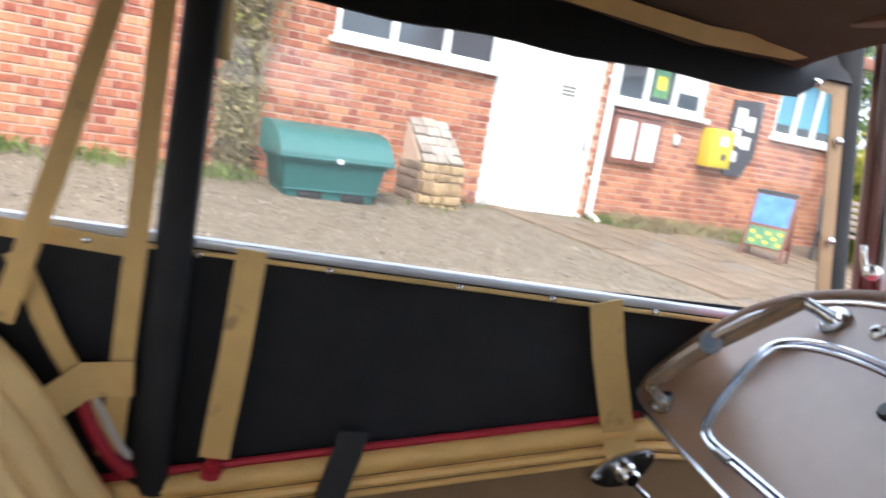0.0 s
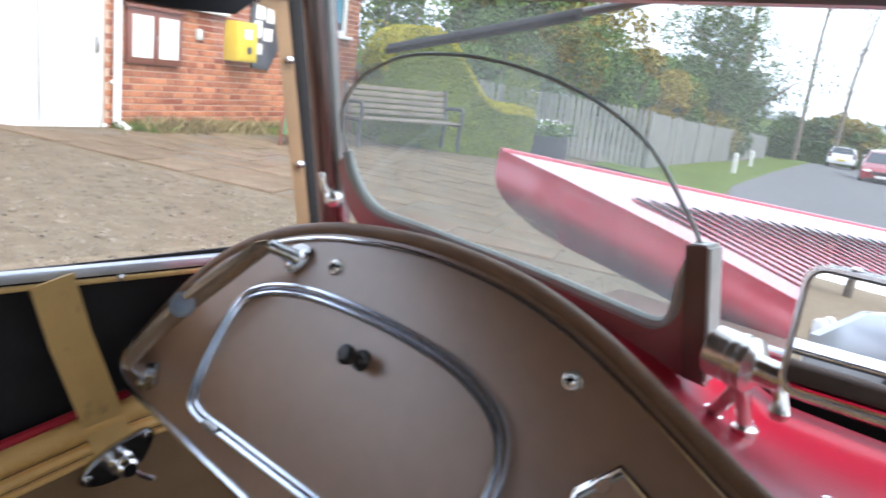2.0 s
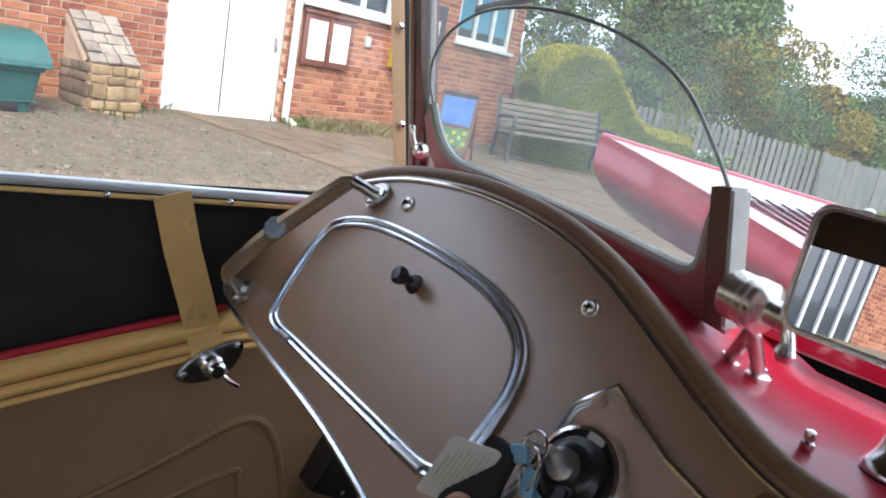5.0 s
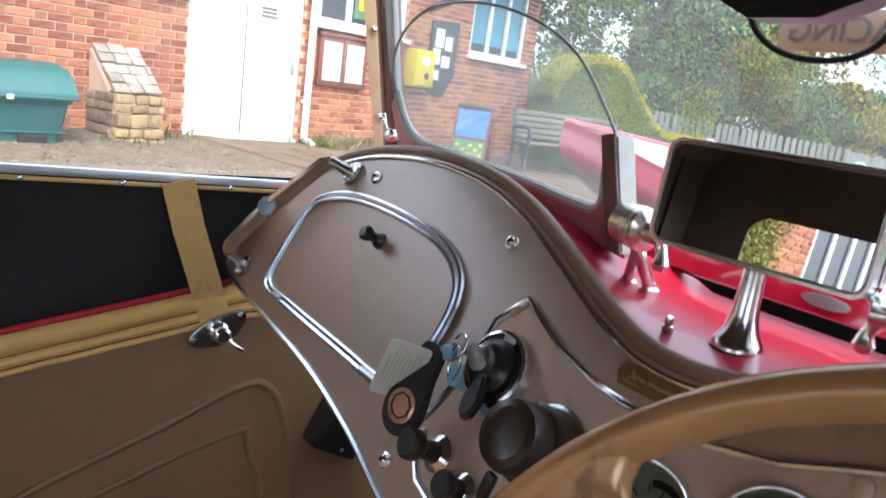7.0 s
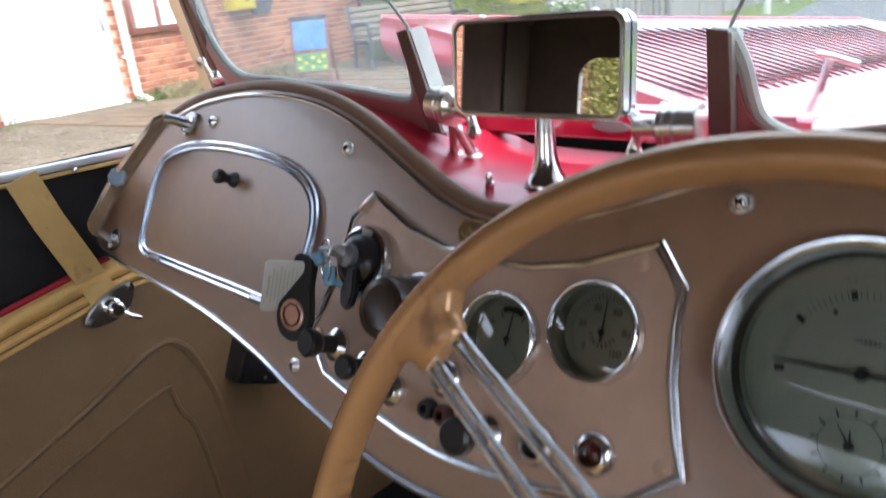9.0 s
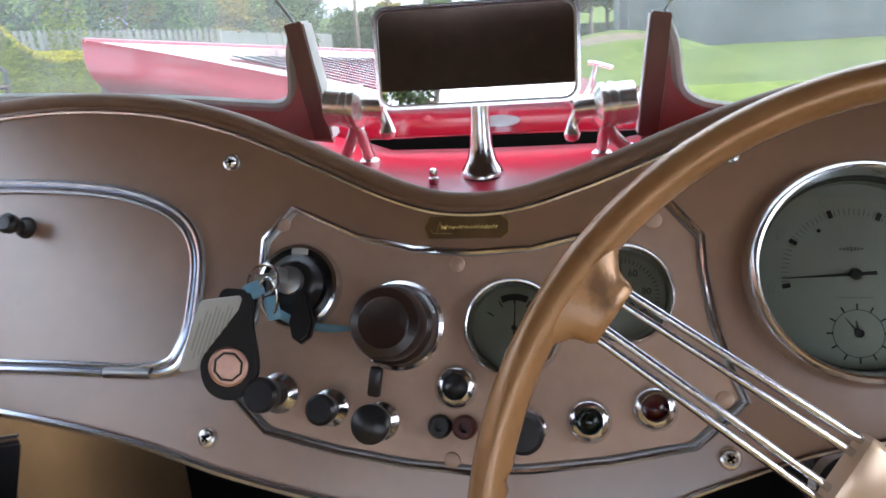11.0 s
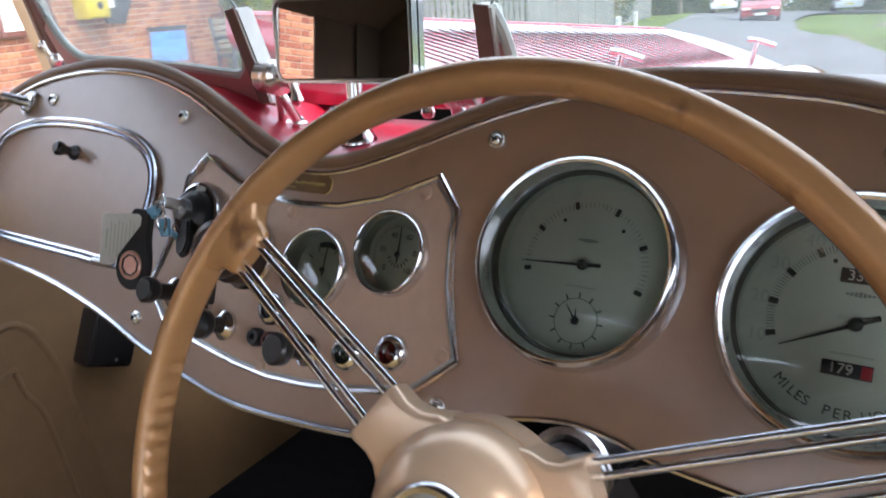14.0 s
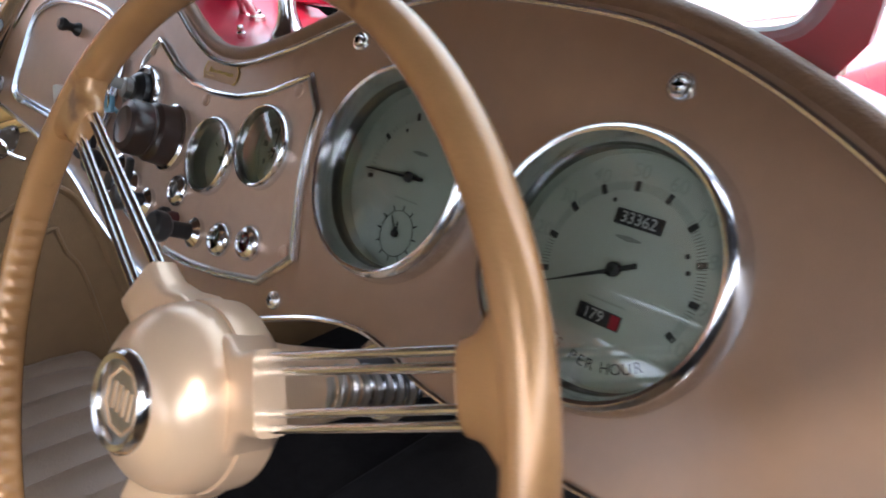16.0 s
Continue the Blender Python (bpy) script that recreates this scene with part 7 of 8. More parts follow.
def shrub(x, y, h, r, mats, leaves, leaf, seed, label):
    leaves, leaf = int(leaves * 1.4), leaf * 0.75
    z = ground_z(x, y)
    t = thing("bush", label, "bush", (x, y, z), "bushes behind the fence")
    rr = random.Random(seed)
    for i in range(7):
        a = rr.uniform(0, 6.28)
        part("stem", tube([(0, 0, -0.05), (math.cos(a) * r * 0.3, math.sin(a) * r * 0.3, h * 0.4), (math.cos(a) * r * 0.6, math.sin(a) * r * 0.6, h * 0.8)], [0.05, 0.035, 0.015], 6), BARK, t)
    npr = np.random.RandomState(seed)
    pts, mi = [], []
    n = 11
    for i in range(n):
        a, k = rr.uniform(0, 6.28), rr.uniform(0.15, 0.95)
        c = np.array([math.cos(a) * r * rr.uniform(0, 0.75), math.sin(a) * r * rr.uniform(0, 0.75), h * k])
        br = r * rr.uniform(0.3, 0.55)
        m = leaves // n
        v = npr.normal(size=(m, 3)); v /= np.linalg.norm(v, axis=1, keepdims=True)
        p = c + v * br * npr.uniform(0.4, 1.0, size=(m, 1)) ** 0.5 * np.array([1, 1, 0.9])
        p = p[p[:, 2] > 0.02]
        pts.append(p)
        mi += [i % len(mats)] * len(p)
    pts = np.concatenate(pts)
    leaf_mesh("crown", pts, npr.uniform(leaf * 0.6, leaf * 1.3, len(pts)), seed + 3, mats, t, mat_index=mi)
    return t


# clipped hedge that sweeps from a high dome to a low end
def sweeping_hedge():
    a, b = Vector((-8.83, 7.71, 0)), Vector((-7.95, 10.55, 0))
    d = (b - a).normalized()
    n = Vector((d.y, -d.x, 0))
    L = (b - a).length
    t = thing("clipped_hedge", "clipped yellow-green hedge sweeping from high to low", "hedge", (0, 0, 0))

    def top(s):
        return float(np.interp(s, [0.0, 0.03, 0.08, 0.14, 0.20, 0.27, 0.33, 0.375, 0.425, 0.475, 0.54, 0.60, 0.675, 0.75, 0.84, 0.95, 1.0],
                               [1.20, 1.45, 1.66, 1.78, 1.85, 1.88, 1.86, 1.81, 1.69, 1.51, 1.30, 1.08, 0.93, 0.87, 0.87, 0.90, 0.86]))

    def at(s, w, z):
        p = a + d * (L * s) + n * w
        return Vector((p.x, p.y, ground_z(p.x, p.y) + z))

    rows = []
    for i in range(41):
        s = i / 40
        h = top(s) - 0.06
        rows.append([at(s, w, z) for w, z in ((0.50, 0.0), (0.50, h * 0.5), (0.46, h - 0.1), (0.3, h), (-0.3, h), (-0.46, h - 0.1), (-0.5, h * 0.5), (-0.5, 0.0))])
    part("inner_growth", sheet(rows), HEDGE_LEAF, t, "dark inner growth")
    r = np.random.RandomState(11)
    pts, mi = [], []
    for _ in range(52000):
        s = r.rand()
        h = top(s)
        k = r.rand()
        if k < 0.55:
            w, z = 0.5 + r.uniform(-0.05, 0.05), r.rand() * (h - 0.03)
        elif k < 0.85:
            w, z = r.uniform(-0.5, 0.5), h + r.uniform(-0.06, 0.04)
        else:
            s, w, z = (1.0 if r.rand() < 0.6 else 0.0) + r.uniform(-0.015, 0.015), r.uniform(-0.5, 0.5), r.rand() * h
        pts.append(at(s, w, z))
        mi.append(1 if z > h - 0.10 and r.rand() < 0.85 else (2 if r.rand() < 0.15 else 0))
    leaf_mesh("clipped_leaves", pts, r.uniform(0.012, 0.028, len(pts)), 12, [HEDGE_LEAF, HEDGE_TOP, LEAF_GREEN], t, mat_index=mi)
    return t


sweeping_hedge()

# ---- fences ----
def picket_fence(a, b, h, n):
    a, b = Vector((*a, 0)), Vector((*b, 0))
    d = (b - a).normalized()
    yaw = math.degrees(math.atan2(d.y, d.x))
    L = (b - a).length
    f = thing("picket_fence", "grey weathered picket fence with rounded tops", "fence", (0, 0, 0))
    me = None
    for i in range(n):
        p = a + d * (L * (i + 0.5) / n)
        m = Matrix.Translation((p.x, p.y, ground_z(p.x, p.y))) @ pose(0, 0, 0, 0, 0, yaw)
        if me is None:
            ob = part("picket", xform(plate([(-0.045, 0.02), (0.045, 0.02), (0.045, h - 0.06), (0.03, h - 0.015), (0, h), (-0.03, h - 0.015), (-0.045, h - 0.06)], -0.012, 0.012, 0.003), Matrix(((1, 0, 0, 0), (0, 0, -1, 0), (0, 1, 0, 0), (0, 0, 0, 1)))), FENCE, f, at=m, smooth=False)
            me = ob.data
        else:
            ob = new("picket", me)
            ob.parent = f
            ob.matrix_local = m @ pose(0, 0, 0, 0, random.Random(i).uniform(-1, 1), 0)
    for z in (0.3, h - 0.35):
        part("rail", tube([(q.x, q.y, ground_z(q.x, q.y) + z) for q in (a - Vector((d.y, -d.x, 0)) * 0.04, (a + b) / 2 - Vector((d.y, -d.x, 0)) * 0.04, b - Vector((d.y, -d.x, 0)) * 0.04)], 0.035, 6), FENCE, f)
    return f


picket_fence((-10.9, 10.6), (-7.35, 14.45), 1.28, 42)
picket_fence((-12.2, 7.6), (-9.9, 9.0), 1.15, 20)


def panel_fence(pts, h):
    f = thing("panel_fence", "pale weathered close-boarded fence along the verge", "fence", (0, 0, 0))
    r = random.Random(5)
    for a, b in zip(pts, pts[1:]):
        a, b = Vector((*a, 0)), Vector((*b, 0))
        d = (b - a).normalized()
        yaw = math.degrees(math.atan2(d.y, d.x))
        L = (b - a).length
        n = max(1, int(L / 0.35))
        for i in range(n):
            p = a + d * (L * (i + 0.5) / n)
            hh = h + r.uniform(-0.03, 0.03)
            part("board", box(L / n - 0.006, 0.02, hh, 0, (p.x, p.y, ground_z(p.x, p.y) + hh / 2), (0, 0, yaw)), FENCE, f, smooth=False)
        part("post", box(0.1, 0.1, h + 0.1, 0.01, (a.x, a.y, ground_z(a.x, a.y) + h / 2), (0, 0, yaw)), FENCE, f)
    return f


panel_fence([(-7.30, 14.55), (-8.1, 17.6), (-8.9, 20.8), (-9.7, 24), (-10.8, 28.7), (-12.6, 36), (-14.8, 45)], 1.22)

plants = thing("planter", "low dark planter with white flowers", "planter", (-7.62, 10.95, ground_z(-7.62, 10.95)))
part("trough", box(0.95, 0.4, 0.5, 0.02, (0, 0, 0.25), (0, 0, 32)), SLATE, plants)
npr = np.random.RandomState(2)
leaf_mesh("foliage", np.column_stack([npr.uniform(-0.45, 0.45, 900), npr.uniform(-0.4, 0.4, 900), 0.5 + npr.uniform(0, 0.22, 900)]), npr.uniform(0.02, 0.05, 900), 2, [LEAF_GREEN], plants)
leaf_mesh("blossom", np.column_stack([npr.uniform(-0.45, 0.45, 90), npr.uniform(-0.4, 0.4, 90), 0.58 + npr.uniform(0, 0.2, 90)]), npr.uniform(0.02, 0.035, 90), 3, [PAPER], plants, "white blossom")

# ---- trees and bushes beyond the fences ----
for i, (x, y, h, r, mats, n, leaf) in enumerate([
        (-10.6, 13.2, 2.6, 1.5, [LEAF_GREEN, LEAF_DARK], 9000, 0.060), (-10.5, 15.8, 2.9, 1.6, [LEAF_GREEN, LEAF_GREEN, LEAF_GOLD], 9000, 0.060),
        (-12.6, 11.4, 3.6, 1.9, [LEAF_GREEN, LEAF_DARK], 9000, 0.070), (-10.5, 18.5, 2.8, 1.6, [LEAF_DARK, LEAF_GREEN], 9000, 0.065),
        (-11.6, 22.0, 2.9, 1.8, [LEAF_GOLD, LEAF_DARK, LEAF_GREEN], 9000, 0.070), (-12.4, 25.4, 2.6, 1.8, [LEAF_DARK, LEAF_GREEN], 8000, 0.080),
        (-12.4, 29.5, 3.2, 2.2, [LEAF_DARK, LEAF_GOLD], 8000, 0.085), (-14.6, 36.0, 3.6, 2.6, [LEAF_DARK, LEAF_GREEN], 8000, 0.10), (-17.5, 46.0, 4.2, 3.0, [LEAF_DARK, LEAF_GREEN], 8000, 0.12)]):
    shrub(x, y, h, r, mats, n, leaf, 40 + i, ("mixed green bush behind the fence", "autumn-tinted bush behind the fence")[LEAF_GOLD in mats])
TREES = [
    (-13.2, 14.8, 8.5, 3.2, [LEAF_GREEN, LEAF_DARK], 16000, 0.10, 0.30), (-13.4, 19.6, 6.6, 2.6, [LEAF_GREEN, LEAF_GREEN, LEAF_GOLD], 16000, 0.10, 0.30),
    (-15.5, 10.5, 9.0, 3.5, [LEAF_DARK, LEAF_GREEN], 16000, 0.11, 0.25), (-13.8, 25.4, 3.6, 2.2, [LEAF_GOLD, LEAF_DARK], 14000, 0.11, 0.35),
    (-15.4, 31.0, 4.0, 2.4, [LEAF_DARK, LEAF_GREEN], 16000, 0.13, 0.35), (-14.6, 38.5, 12.0, 4.4, [LEAF_DARK, LEAF_DARK, LEAF_GREEN], 22000, 0.10, 0.22),
    (-19.0, 24.0, 7.5, 3.6, [LEAF_DARK, LEAF_GREEN], 14000, 0.14, 0.30), (-20.0, 45.0, 5.6, 3.2, [LEAF_DARK, LEAF_GREEN], 14000, 0.16, 0.30),
    (-14.9, 66.0, 4.1, 2.3, [LEAF_GOLD, LEAF_GOLD, LEAF_GREEN], 9000, 0.15, 0.20), (-12.2, 69.0, 4.9, 2.6, [LEAF_DARK, LEAF_GREEN], 9000, 0.17, 0.2), (-22.6, 75.0, 4.6, 2.6, [LEAF_DARK, LEAF_GREEN], 8000, 0.17, 0.2), (-20.2, 77.0, 4.4, 2.6, [LEAF_GOLD, LEAF_DARK], 8000, 0.17, 0.2), (-4.5, -24.0, 6.5, 3.0, [LEAF_GOLD, LEAF_GREEN], 9000, 0.12, 0.3), (-0.8, -27.0, 7.0, 3.2, [LEAF_GREEN, LEAF_DARK], 9000, 0.12, 0.3), (-7.0, 74.0, 4.6, 2.8, [LEAF_DARK, LEAF_GREEN], 8000, 0.17, 0.2), (-9.6, 68.0, 3.8, 2.6, [LEAF_DARK, LEAF_GREEN], 10000, 0.18, 0.25),
    (-5.0, 72.0, 7.0, 4.0, [LEAF_DARK, LEAF_GREEN], 10000, 0.2, 0.25), (1.5, 66.0, 9.0, 4.0, [LEAF_GREEN, LEAF_GOLD], 12000, 0.2, 0.25),
    (-1.0, 58.0, 8.5, 3.2, [LEAF_GREEN, LEAF_DARK], 10000, 0.17, 0.35), (2.0, 46.0, 7.0, 2.6, [LEAF_GREEN, LEAF_GOLD], 9000, 0.14, 0.35),
    (-25, 60, 7, 4, [LEAF_DARK, LEAF_GREEN], 12000, 0.2, 0.2), (-18, 72, 4.4, 2.8, [LEAF_DARK, LEAF_GOLD], 12000, 0.22, 0.2)]
for i, (x, y, h, r, mats, n, leaf, bare) in enumerate(TREES):
    tree(x, y, h, r, mats, n, leaf, 90 + i, "tall tree with golden autumn leaves" if mats[0] is LEAF_GOLD else "tall leafy green tree beyond the fence", bare, gaps=0.20 if h > 11.5 else 0.40)
for i, (x, y, h) in enumerate(((-16.7, 57.3, 17.0), (-14.8, 59.9, 12.5))):
    t = thing("bare_tree", "tall thin leafless tree trunk with short twigs", "tree", (x, y, ground_z(x, y)), "bare trunks")
    part("trunk", tube([(0, 0, 0), (0.2 * i, 0.1, h * 0.5), (0.5 + 0.6 * i, 0, h)], [0.17, 0.12, 0.05], 8), BARK, t)
    rr = random.Random(i)
    for k in range(34):
        z = h * rr.uniform(0.3, 0.98)
        a = rr.uniform(0, 6.28)
        part("twig", tube([(0.4 * z / h, 0, z), (0.4 * z / h + math.cos(a) * 0.7, math.sin(a) * 0.7, z + 0.5), (0.4 * z / h + math.cos(a) * 1.1, math.sin(a) * 1.1, z + rr.uniform(0.3, 1.1))], [0.04, 0.025, 0.01], 5), BARK, t)

far_hedge = thing("far_hedge", "clipped dark green hedge across the road end", "hedge", (0, 0, 0))
part("core", solid(sheet([[(x, y, ground_z(x, y)), (x, y - 0.6, ground_z(x, y) + 1.7), (x, y + 0.8, ground_z(x, y) + 1.7)] for x, y in ((-30, 60), (-19, 63.5), (-13, 65), (-6, 66.5), (4, 74))]), 0.02), LEAF_DARK, far_hedge)
npr = np.random.RandomState(8)
pp = []
for _ in range(16000):
    t = npr.rand()
    x = -30 + 34 * t
    y = np.interp(x, [-30, -19, -13, -6, 4], [60, 63.5, 65, 66.5, 74])
    pp.append((x, y - 0.75 + npr.uniform(-0.15, 0.1), ground_z(x, y) + npr.rand() * 1.85))
leaf_mesh("leaves", pp, npr.uniform(0.06, 0.13, len(pp)), 9, [LEAF_DARK, LEAF_GREEN], far_hedge, mat_index=(npr.rand(len(pp)) < 0.3).astype(int))
pampas = thing("pampas_grass", "pale feathery pampas grass clump", "grass clump", (-10.7, 58.7, ground_z(-10.7, 58.7)))
npr = np.random.RandomState(4)
leaf_mesh("plumes", np.column_stack([npr.normal(0, 0.6, 1500), npr.normal(0, 0.5, 1500), 1.1 + npr.normal(0, 0.45, 1500)]), npr.uniform(0.06, 0.16, 1500), 6, [PAPER, HEDGE_LEAF], pampas, mat_index=(npr.rand(1500) < 0.35).astype(int))

for x, y in ((-7.5, 20.4), (-9.4, 27.2)):
    post_at = thing("marker_post", "short white marker post on the grass verge", "marker post", (x, y, ground_z(x, y)), "verge marker posts")
    part("post", box(0.14, 0.06, 0.62, 0.015, (0, 0, 0.30)), PAPER, post_at)
    part("reflector", box(0.09, 0.01, 0.09, 0.004, (0, -0.033, 0.50)), GASKET, post_at, "grey reflector")
red_box = thing("red_post_box", "small red box on a post by the fence", "post box", (-10.0, 8.52, ground_z(-10.0, 8.52)))
part("post", box(0.07, 0.07, 0.74, 0.008, (0, 0, 0.36)), SLATE, red_box)
part("box", box(0.22, 0.18, 0.32, 0.03, (0, 0, 0.88)), CAR_RED, red_box, "red painted box")

# ---- parked cars far down the road ----
def far_car(x, y, yaw, paint, label):
    m = Matrix.Translation((x, y, ground_z(x, y) + 0.02)) @ pose(0, 0, 0, math.degrees(math.atan(-0.045)), 0, yaw)
    c = thing("parked_car", label, "car", m)
    prof = [(-2.0, 0.30), (-2.05, 0.55), (-1.95, 0.85), (-1.75, 0.98), (-1.45, 1.40), (-0.6, 1.50), (0.25, 1.46), (0.95, 0.98), (1.75, 0.86), (2.0, 0.66), (2.02, 0.34)]
    rows = []
    for k, w in ((-1, 0.78), (-0.96, 0.86), (0, 0.88), (0.96, 0.86), (1, 0.78)):
        rows.append([(k * 0.88 * (0.74 if z > 1.2 else 0.97 if z > 0.9 else 1.0 if z > 0.5 else 0.94), yy * (1.0 if abs(k) < 1 else 0.97), z * (1.0 if abs(k) < 0.5 or z < 1.2 else 0.975)) for yy, z in prof])
    bm = sheet(rows)
    for i in (0, -1):
        bmesh.ops.contextual_create(bm, geom=[v for v in bm.verts if any((v.co - Vector(q)).length < 1e-6 for q in rows[i])])
    bmesh.ops.recalc_face_normals(bm, faces=bm.faces)
    part("body", bm, paint, c)
    part("windscreen", sheet([[(-0.58, 0.34, 1.42), (0.58, 0.34, 1.42)], [(-0.76, 0.97, 1.00), (0.76, 0.97, 1.00)]]), DARK_GLASS, c, "dark windscreen")
    part("rear_window", sheet([[(-0.57, -1.52, 1.37), (0.57, -1.52, 1.37)], [(-0.74, -1.82, 1.00), (0.74, -1.82, 1.00)]]), DARK_GLASS, c, "dark rear window")
    for sx in (-1, 1):
        part("side_window", sheet([[(sx * 0.70, -1.3, 1.34), (sx * 0.70, 0.2, 1.36)], [(sx * 0.872, -1.5, 1.02), (sx * 0.872, 0.8, 1.0)]]), DARK_GLASS, c)
        part("headlight", box(0.36, 0.08, 0.16, 0.03, (sx * 0.62, 1.96, 0.68)), PAPER, c, "pale headlight")
        part("tail_light", box(0.18, 0.08, 0.34, 0.03, (sx * 0.74, -1.98, 0.86)), LAMP_RED, c, "red tail light")
        for yy in (-1.25, 1.28):
            w = part("wheel", lathe([(0, -0.1), (0.2, -0.1), (0.31, -0.09), (0.32, 0.0), (0.31, 0.09), (0.2, 0.1), (0, 0.1)], 20, Matrix.Translation((sx * 0.80, yy, 0.32)) @ pose(0, 0, 0, 0, 90, 0)), RUBBER, c, "black tyre")
    part("grille", box(0.9, 0.05, 0.16, 0.03, (0, 2.0, 0.62)), RUBBER, c, "dark grille")
    part("lower_intake", box(1.2, 0.05, 0.14, 0.03, (0, 2.01, 0.34)), RUBBER, c, "dark lower intake")
    part("number_plate", box(0.52, 0.02, 0.11, 0, (0, 2.04, 0.47)), PAPER, c, "plain number plate")
    part("number_plate", box(0.52, 0.02, 0.11, 0, (0, -2.06, 0.55)), YELLOW, c, "plain number plate")
    return c


far_car(-6.2, 62.0, 12, CAR_WHITE, "small white hatchback on the road")
far_car(-13.2, 56.0, 12, CAR_WHITE, "small white hatchback on the road")
far_car(-7.6, 39.8, 192, CAR_RED, "small red hatchback on the road")

CAR_SILVER = material("car_silver", (0.42, 0.45, 0.49), 0.22, 0.6, 0.03, 3, coat=1.0)
far_car(1.7, -5.6, 90, CAR_SILVER, "silver hatchback parked behind, side on")

# ---- buildings at a distance ----
grey = thing("grey_house", "grey rendered house beyond the grass bank", "house", (0, 0, 0))
part("wall", box(26, 0.3, 7.5, 0.02, (15.6, 37.4, 1.6), (0, 0, -8)), GREY_WALL, grey)
part("side_wall", box(0.3, 10, 7.5, 0.02, (2.85, 44.2, 1.6), (0, 0, -8)), GREY_WALL, grey)
part("roof", xform(box(27, 6.5, 0.2, 0.02), pose(15.6, 40.2, 6.6, 35, 0, -8)), CLAY, grey, "tiled roof")
for k in range(3):
    part("window", box(1.6, 0.1, 1.3, 0.02, (10.5 + 5 * k, 37.9 - 0.7 * k - 0.15, 2.8), (0, 0, -8)), DARK_GLASS, grey, "dark window")

# ---- ground details ----
def tufts(name, spots, label, mats):
    """spots: x, y, spread, count, height"""
    r = np.random.RandomState(len(spots) * 7)
    V, F, k = [], [], 0
    for x, y, sp, cnt, h in spots:
        for _ in range(cnt):
            px, py = x + r.normal(0, sp), y + r.normal(0, sp)
            pz = ground_z(px, py)
            a, hh, w = r.uniform(0, 6.28), h * r.uniform(0.5, 1.3), 0.006 + 0.006 * r.rand()
            dx, dy = math.cos(a) * w, math.sin(a) * w
            lx, ly = r.normal(0, hh * 0.45), r.normal(0, hh * 0.45)
            V += [(px - dx, py - dy, pz), (px + dx, py + dy, pz), (px + lx * 0.4 + dx * 0.7, py + ly * 0.4 + dy * 0.7, pz + hh * 0.6), (px + lx, py + ly, pz + hh)]
            F += [(k, k + 1, k + 2), (k, k + 2, k + 3)]
            k += 4
    me = bpy.data.meshes.new(name)
    me.from_pydata(V, [], F)
    for m in mats:
        me.materials.append(m)
    return tagged(new(name, me), label, "grass", kind="stuff")


DRY = material("dry_weeds", ((0.10, 0.075, 0.04), (0.22, 0.18, 0.085)), 0.8, 0.0, 0.2, 6, by_island=0.3)
weeds = []
for i in range(26):
    p = wall_pt(5.95 + 2.7 * i / 25, 0, 0.18 + 0.10 * math.sin(i * 2.1))
    weeds.append((p.x, p.y, 0.09, 110, 0.09 if i % 3 else 0.15))
tufts("dry_weeds", weeds, "dry brown weeds along the wall foot", [DRY])
green = []
for s, o, c in ((8.2, 0.3, 500), (8.5, 0.25, 400), (6.0, 0.15, 300), (5.75, 0.12, 200), (3.9, 0.2, 50), (3.1, 0.55, 30), (1.2, 0.3, 300), (0.8, 0.3, 200), (0.2, 0.3, 200), (-0.4, 0.3, 200)):
    p = wall_pt(s, 0, o)
    green.append((p.x, p.y, 0.13, c // 2, 0.10))
tufts("green_tufts", green, "small green grass tufts at the wall foot", [BLADES])

r = np.random.RandomState(21)
V, F, k = [], [], 0
base = np.array([(1, 0, -0.3), (-0.5, 0.87, -0.3), (-0.5, -0.87, -0.3), (0.5, 0.5, 0.35), (-0.6, 0.1, 0.4), (0.2, -0.6, 0.35)])
tri = [(0, 1, 3), (1, 4, 3), (1, 2, 4), (2, 5, 4), (2, 0, 5), (0, 3, 5), (3, 4, 5)]
while k < 15000:
    x, y = r.uniform(-7.6, -1.6), r.uniform(-3.2, 4.6)
    if y > 1.9 + (x + 7.3) * 0.47 and r.rand() > 0.04:
        continue
    s = r.uniform(0.006, 0.019) if r.rand() < 0.93 else r.uniform(0.02, 0.035)
    a = r.uniform(0, 6.28)
    ca, sa = math.cos(a), math.sin(a)
    z = ground_z(x, y)
    for bx, by, bz in base:
        jx, jy, jz = bx * s * r.uniform(0.7, 1.3), by * s * r.uniform(0.6, 1.2), bz * s * r.uniform(0.5, 1.1)
        V.append((x + jx * ca - jy * sa, y + jx * sa + jy * ca, z + jz + s * 0.15))
    F += [tuple(6 * k + q for q in t) for t in tri]
    k += 1
me = bpy.data.meshes.new("gravel_stones")
me.from_pydata(V, [], F)
me.materials.append(STONES)
tagged(new("gravel_stones", me), "loose grey and brown gravel stones", "gravel", kind="stuff")

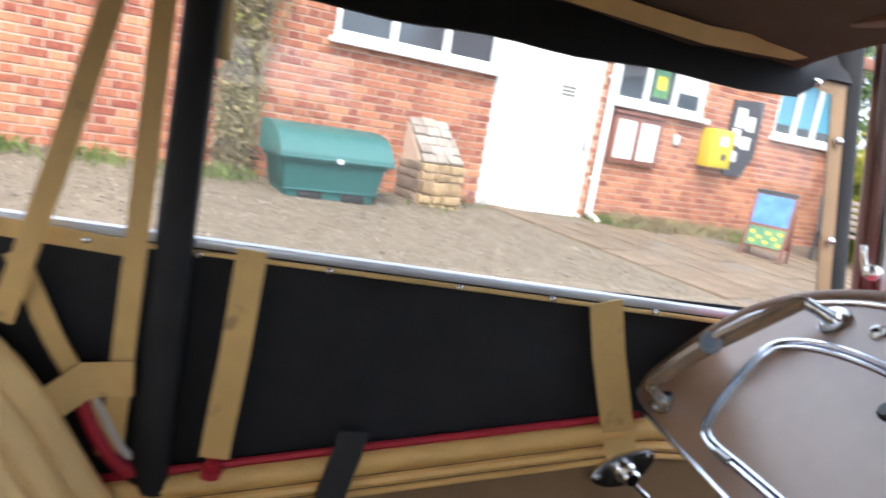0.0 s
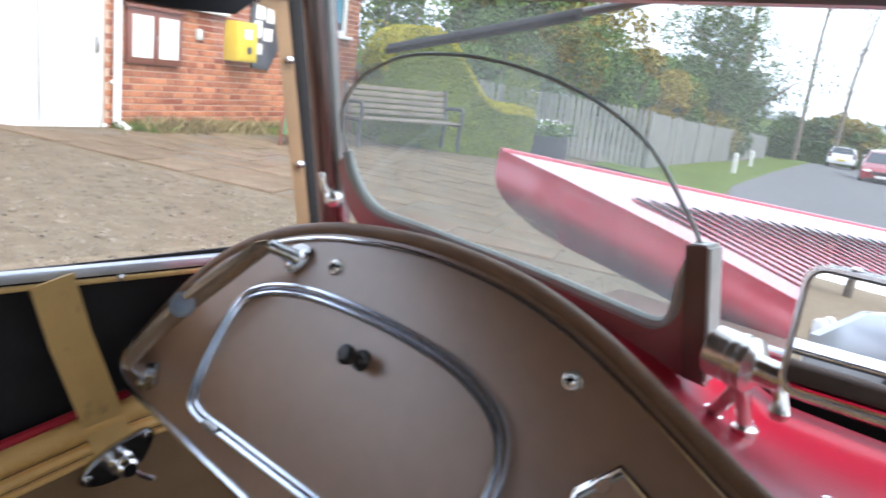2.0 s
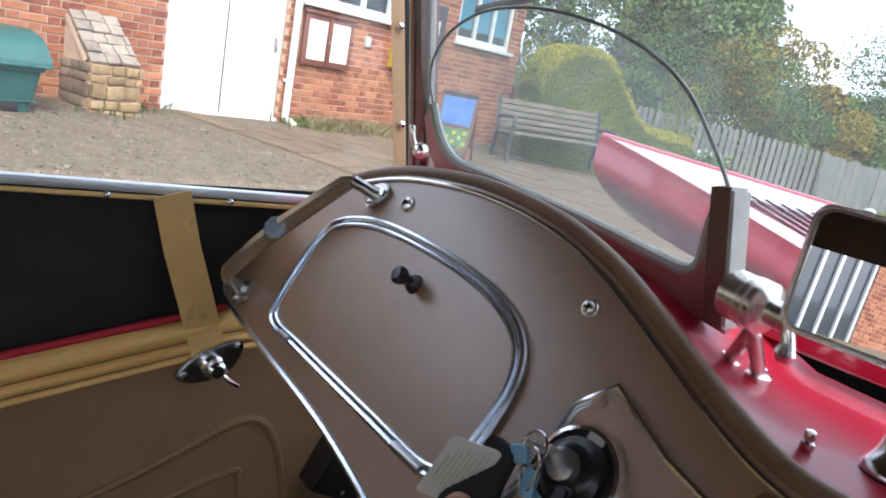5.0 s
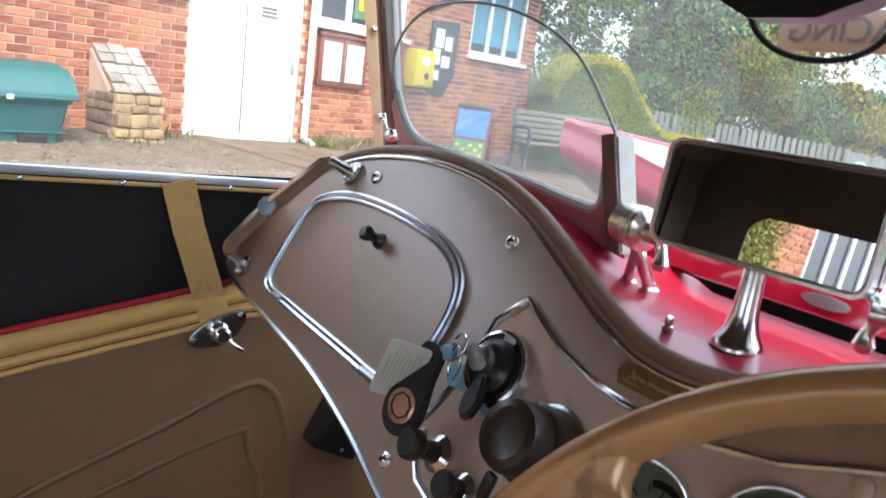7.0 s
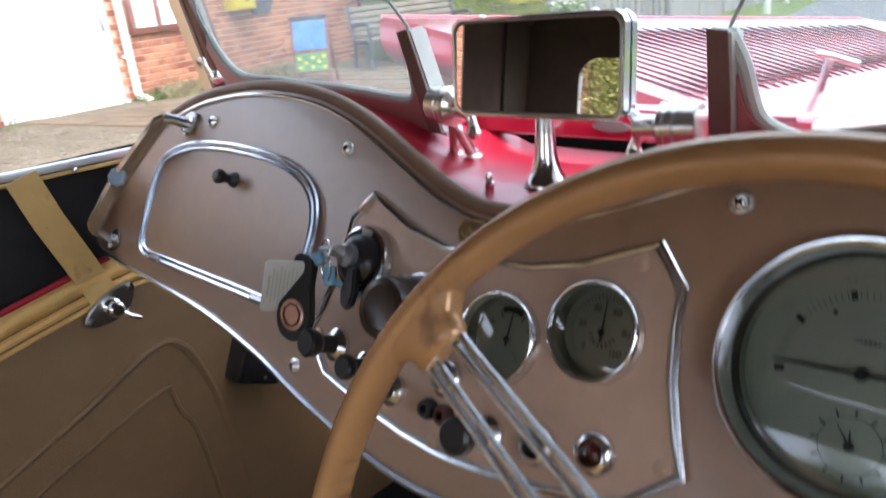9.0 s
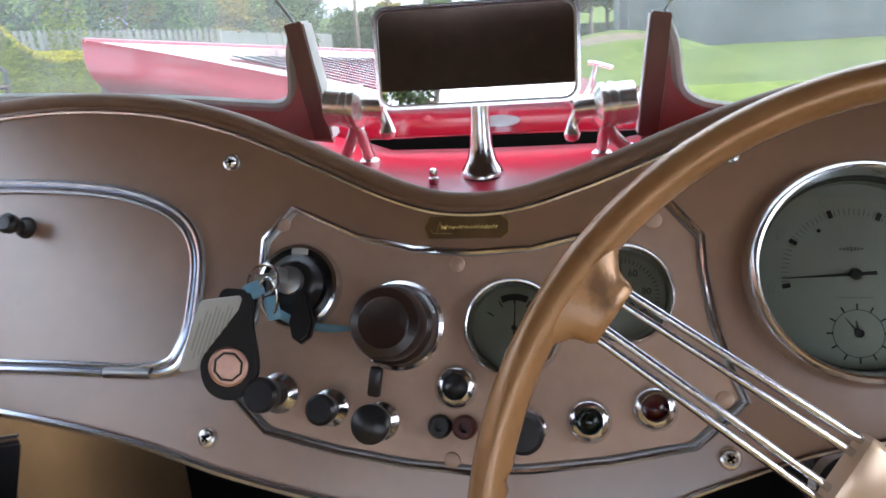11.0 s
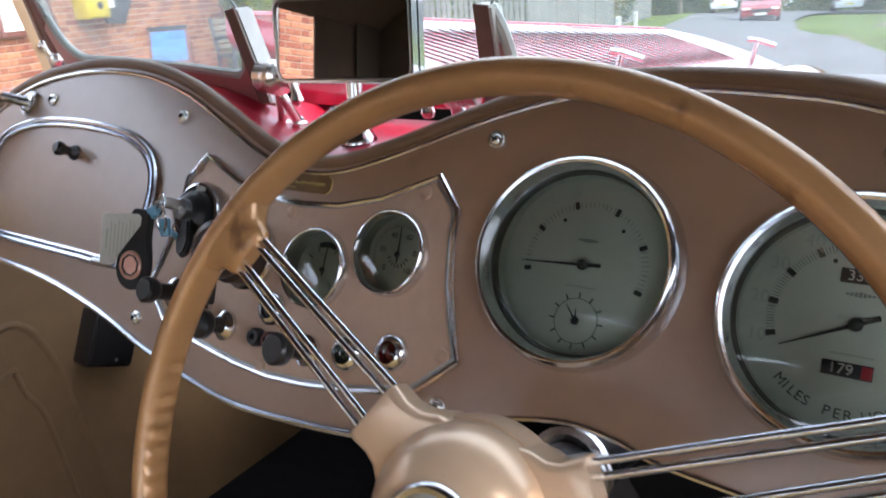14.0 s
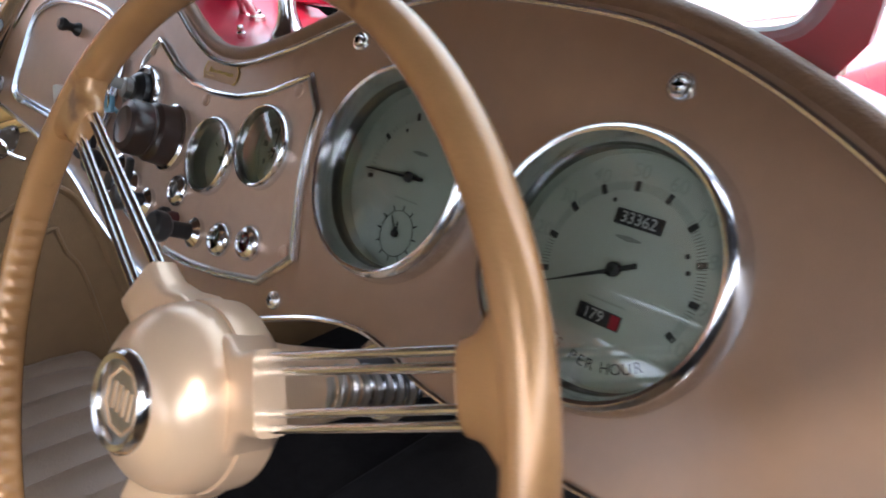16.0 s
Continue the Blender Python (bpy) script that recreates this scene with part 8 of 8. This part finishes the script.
# creeper on the wall
def creeper(s, w, z0, z1, n, mats, label, seed, woody=True):
    t = thing("wall_creeper", label, "creeper", WALL_AT)
    rr = random.Random(seed)
    if woody:
        for i in range(26):
            x = s + rr.uniform(-w, w) * 0.7
            pts = [(x + rr.uniform(-0.08, 0.08) * k, z0 + (z1 - z0) * k / 6, 0.03 + rr.uniform(0, 0.05)) for k in range(7)]
            part("stem", tube(pts, rr.uniform(0.005, 0.014), 5), DRY, t)
    npr = np.random.RandomState(seed)
    c = np.column_stack([npr.normal(s, w * 0.55, n), npr.uniform(z0, z1, n), npr.uniform(0.02, 0.12, n)])
    leaf_mesh("leaves", c, npr.uniform(0.015, 0.04, n), seed, mats, t)
    return t


creeper(1.33, 0.20, 0.15, 2.85, 2600, [DRY], "dry brown creeper with a few leaves on the wall", 5)
creeper(-7.95, 0.45, 0.2, 2.85, 6000, [IVY], "yellowing ivy on the far brick wall", 8)
creeper(-1.9, 0.75, 0.2, 2.85, 9000, [IVY], "yellowing ivy covering the brick wall", 6)
creeper(1.30, 0.16, 1.3, 2.85, 300, [IVY], "yellowing creeper leaves high on the wall", 7, False)

# ---- paving slabs ----
pav = part("paving_bed", sheet([[(x, y, ground_z(x, y) + 0.006) for x, y in ((-7.55 + 0.9 * i - 0.1 * j, 1.95 + 0.42 * i + 0.62 * j) for i in range(7))] for j in range(11)]), PAVE_BED, None)
tagged(pav, "mortar bed of the paved forecourt", "pavement", kind="structure")
slab_me = {}
edge_d = Vector((0.905, 0.425, 0)).normalized()
edge_n = Vector((-0.16, 0.987, 0)).normalized()
r2 = random.Random(17)
sizes = [(0.62, 0.42), (0.46, 0.42), (0.84, 0.42)]
for j in range(15):
    s = -0.25 + 0.2 * (j % 3)
    while s < 5.9:
        w, h = sizes[r2.randrange(3)]
        c = Vector((-7.5, 1.98, 0)) + edge_d * (s + w / 2) + edge_n * (0.43 * j + 0.2)
        s += w + 0.018
        if (c - W_O).dot(W_N) < 0.2:
            continue
        if (w, h) not in slab_me:
            ob = part("slab", box(w, h, 0.04, 0.008, segs=1), PAVING, pav, smooth=False)
            slab_me[(w, h)] = ob.data
        else:
            ob = new("slab", slab_me[(w, h)])
            ob.parent = pav
        yaw = math.degrees(math.atan2(edge_d.y, edge_d.x))
        ob.matrix_local = Matrix.Translation((c.x, c.y, ground_z(c.x, c.y) - 0.006 + r2.uniform(-0.006, 0.006))) @ pose(0, 0, 0, -2.6 + r2.uniform(-0.5, 0.5), 2.5 + r2.uniform(-0.5, 0.5), yaw + r2.uniform(-0.9, 0.9))

# ---- bricks of the near wall, Flemish bond ----
COURSE, STRETCH, HEAD, JOINT, PROUD = 0.075, 0.211, 0.0985, 0.014, 0.008


def brick_bm(length, cut=0.0):
    bm = bmesh.new()
    hx, hy = length / 2, (COURSE - JOINT) / 2
    c = 0.004
    back = [bm.verts.new((x, y, -0.02)) for x, y in ((-hx, -hy), (hx, -hy), (hx, hy), (-hx, hy))]
    mid = [bm.verts.new((x, y, PROUD - c)) for x, y in ((-hx, -hy), (hx, -hy), (hx, hy), (-hx, hy))]
    front = [bm.verts.new((x, y, PROUD)) for x, y in ((-hx + c, -hy + c), (hx - c, -hy + c), (hx - c, hy - c), (-hx + c, hy - c))]
    for a, b in ((back, mid), (mid, front)):
        for i in range(4):
            bm.faces.new((a[i], a[(i + 1) % 4], b[(i + 1) % 4], b[i]))
    bm.faces.new(front)
    return bm


rest_v, rest_f = [], []
brick_me = {}
count = 0
r3 = random.Random(23)
row = 0
z = 0.02
while z < WALL_TOP - COURSE:
    x = S0 + (0.0 if row % 2 else 0.16)
    k = 0
    while x < S1 - 0.02:
        L = STRETCH if k % 2 == 0 else HEAD
        k += 1
        for a, b in cut_runs(x, min(x + L, S1), z, z + COURSE - JOINT):
            if b - a < 0.03:
                continue
            cx, cz, ln = (a + b) / 2, z + (COURSE - JOINT) / 2, b - a
            full = abs(ln - L) < 1e-6
            near_patch = 2.2 < cx < 4.05 and 0.15 < cz < 1.66
            dz = r3.uniform(-0.002, 0.002)
            if full and near_patch and count < 300:
                count += 1
                if L not in brick_me:
                    ob = part("brick", brick_bm(L), BRICK, wall, smooth=False)
                    brick_me[L] = ob.data
                else:
                    ob = new("brick", brick_me[L])
                    ob.parent = wall
                ob.matrix_local = pose(cx, cz, dz - 0.004, 0, 0, r3.uniform(-0.4, 0.4))
            else:
                bm = brick_bm(ln)
                o = len(rest_v)
                bm.verts.index_update()
                rest_v += [(v.co.x + cx, v.co.y + cz, v.co.z + dz - 0.004) for v in bm.verts]
                rest_f += [tuple(o + v.index for v in f.verts) for f in bm.faces]
                bm.free()
        x += L + JOINT
    z += COURSE
    row += 1
me = bpy.data.meshes.new("bricks")
me.from_pydata(rest_v, [], rest_f)
me.materials.append(BRICKS_REST)
ob = new("bricks", me)
ob.parent = wall
tagged(ob, "courses of red bricks", kind="stuff")
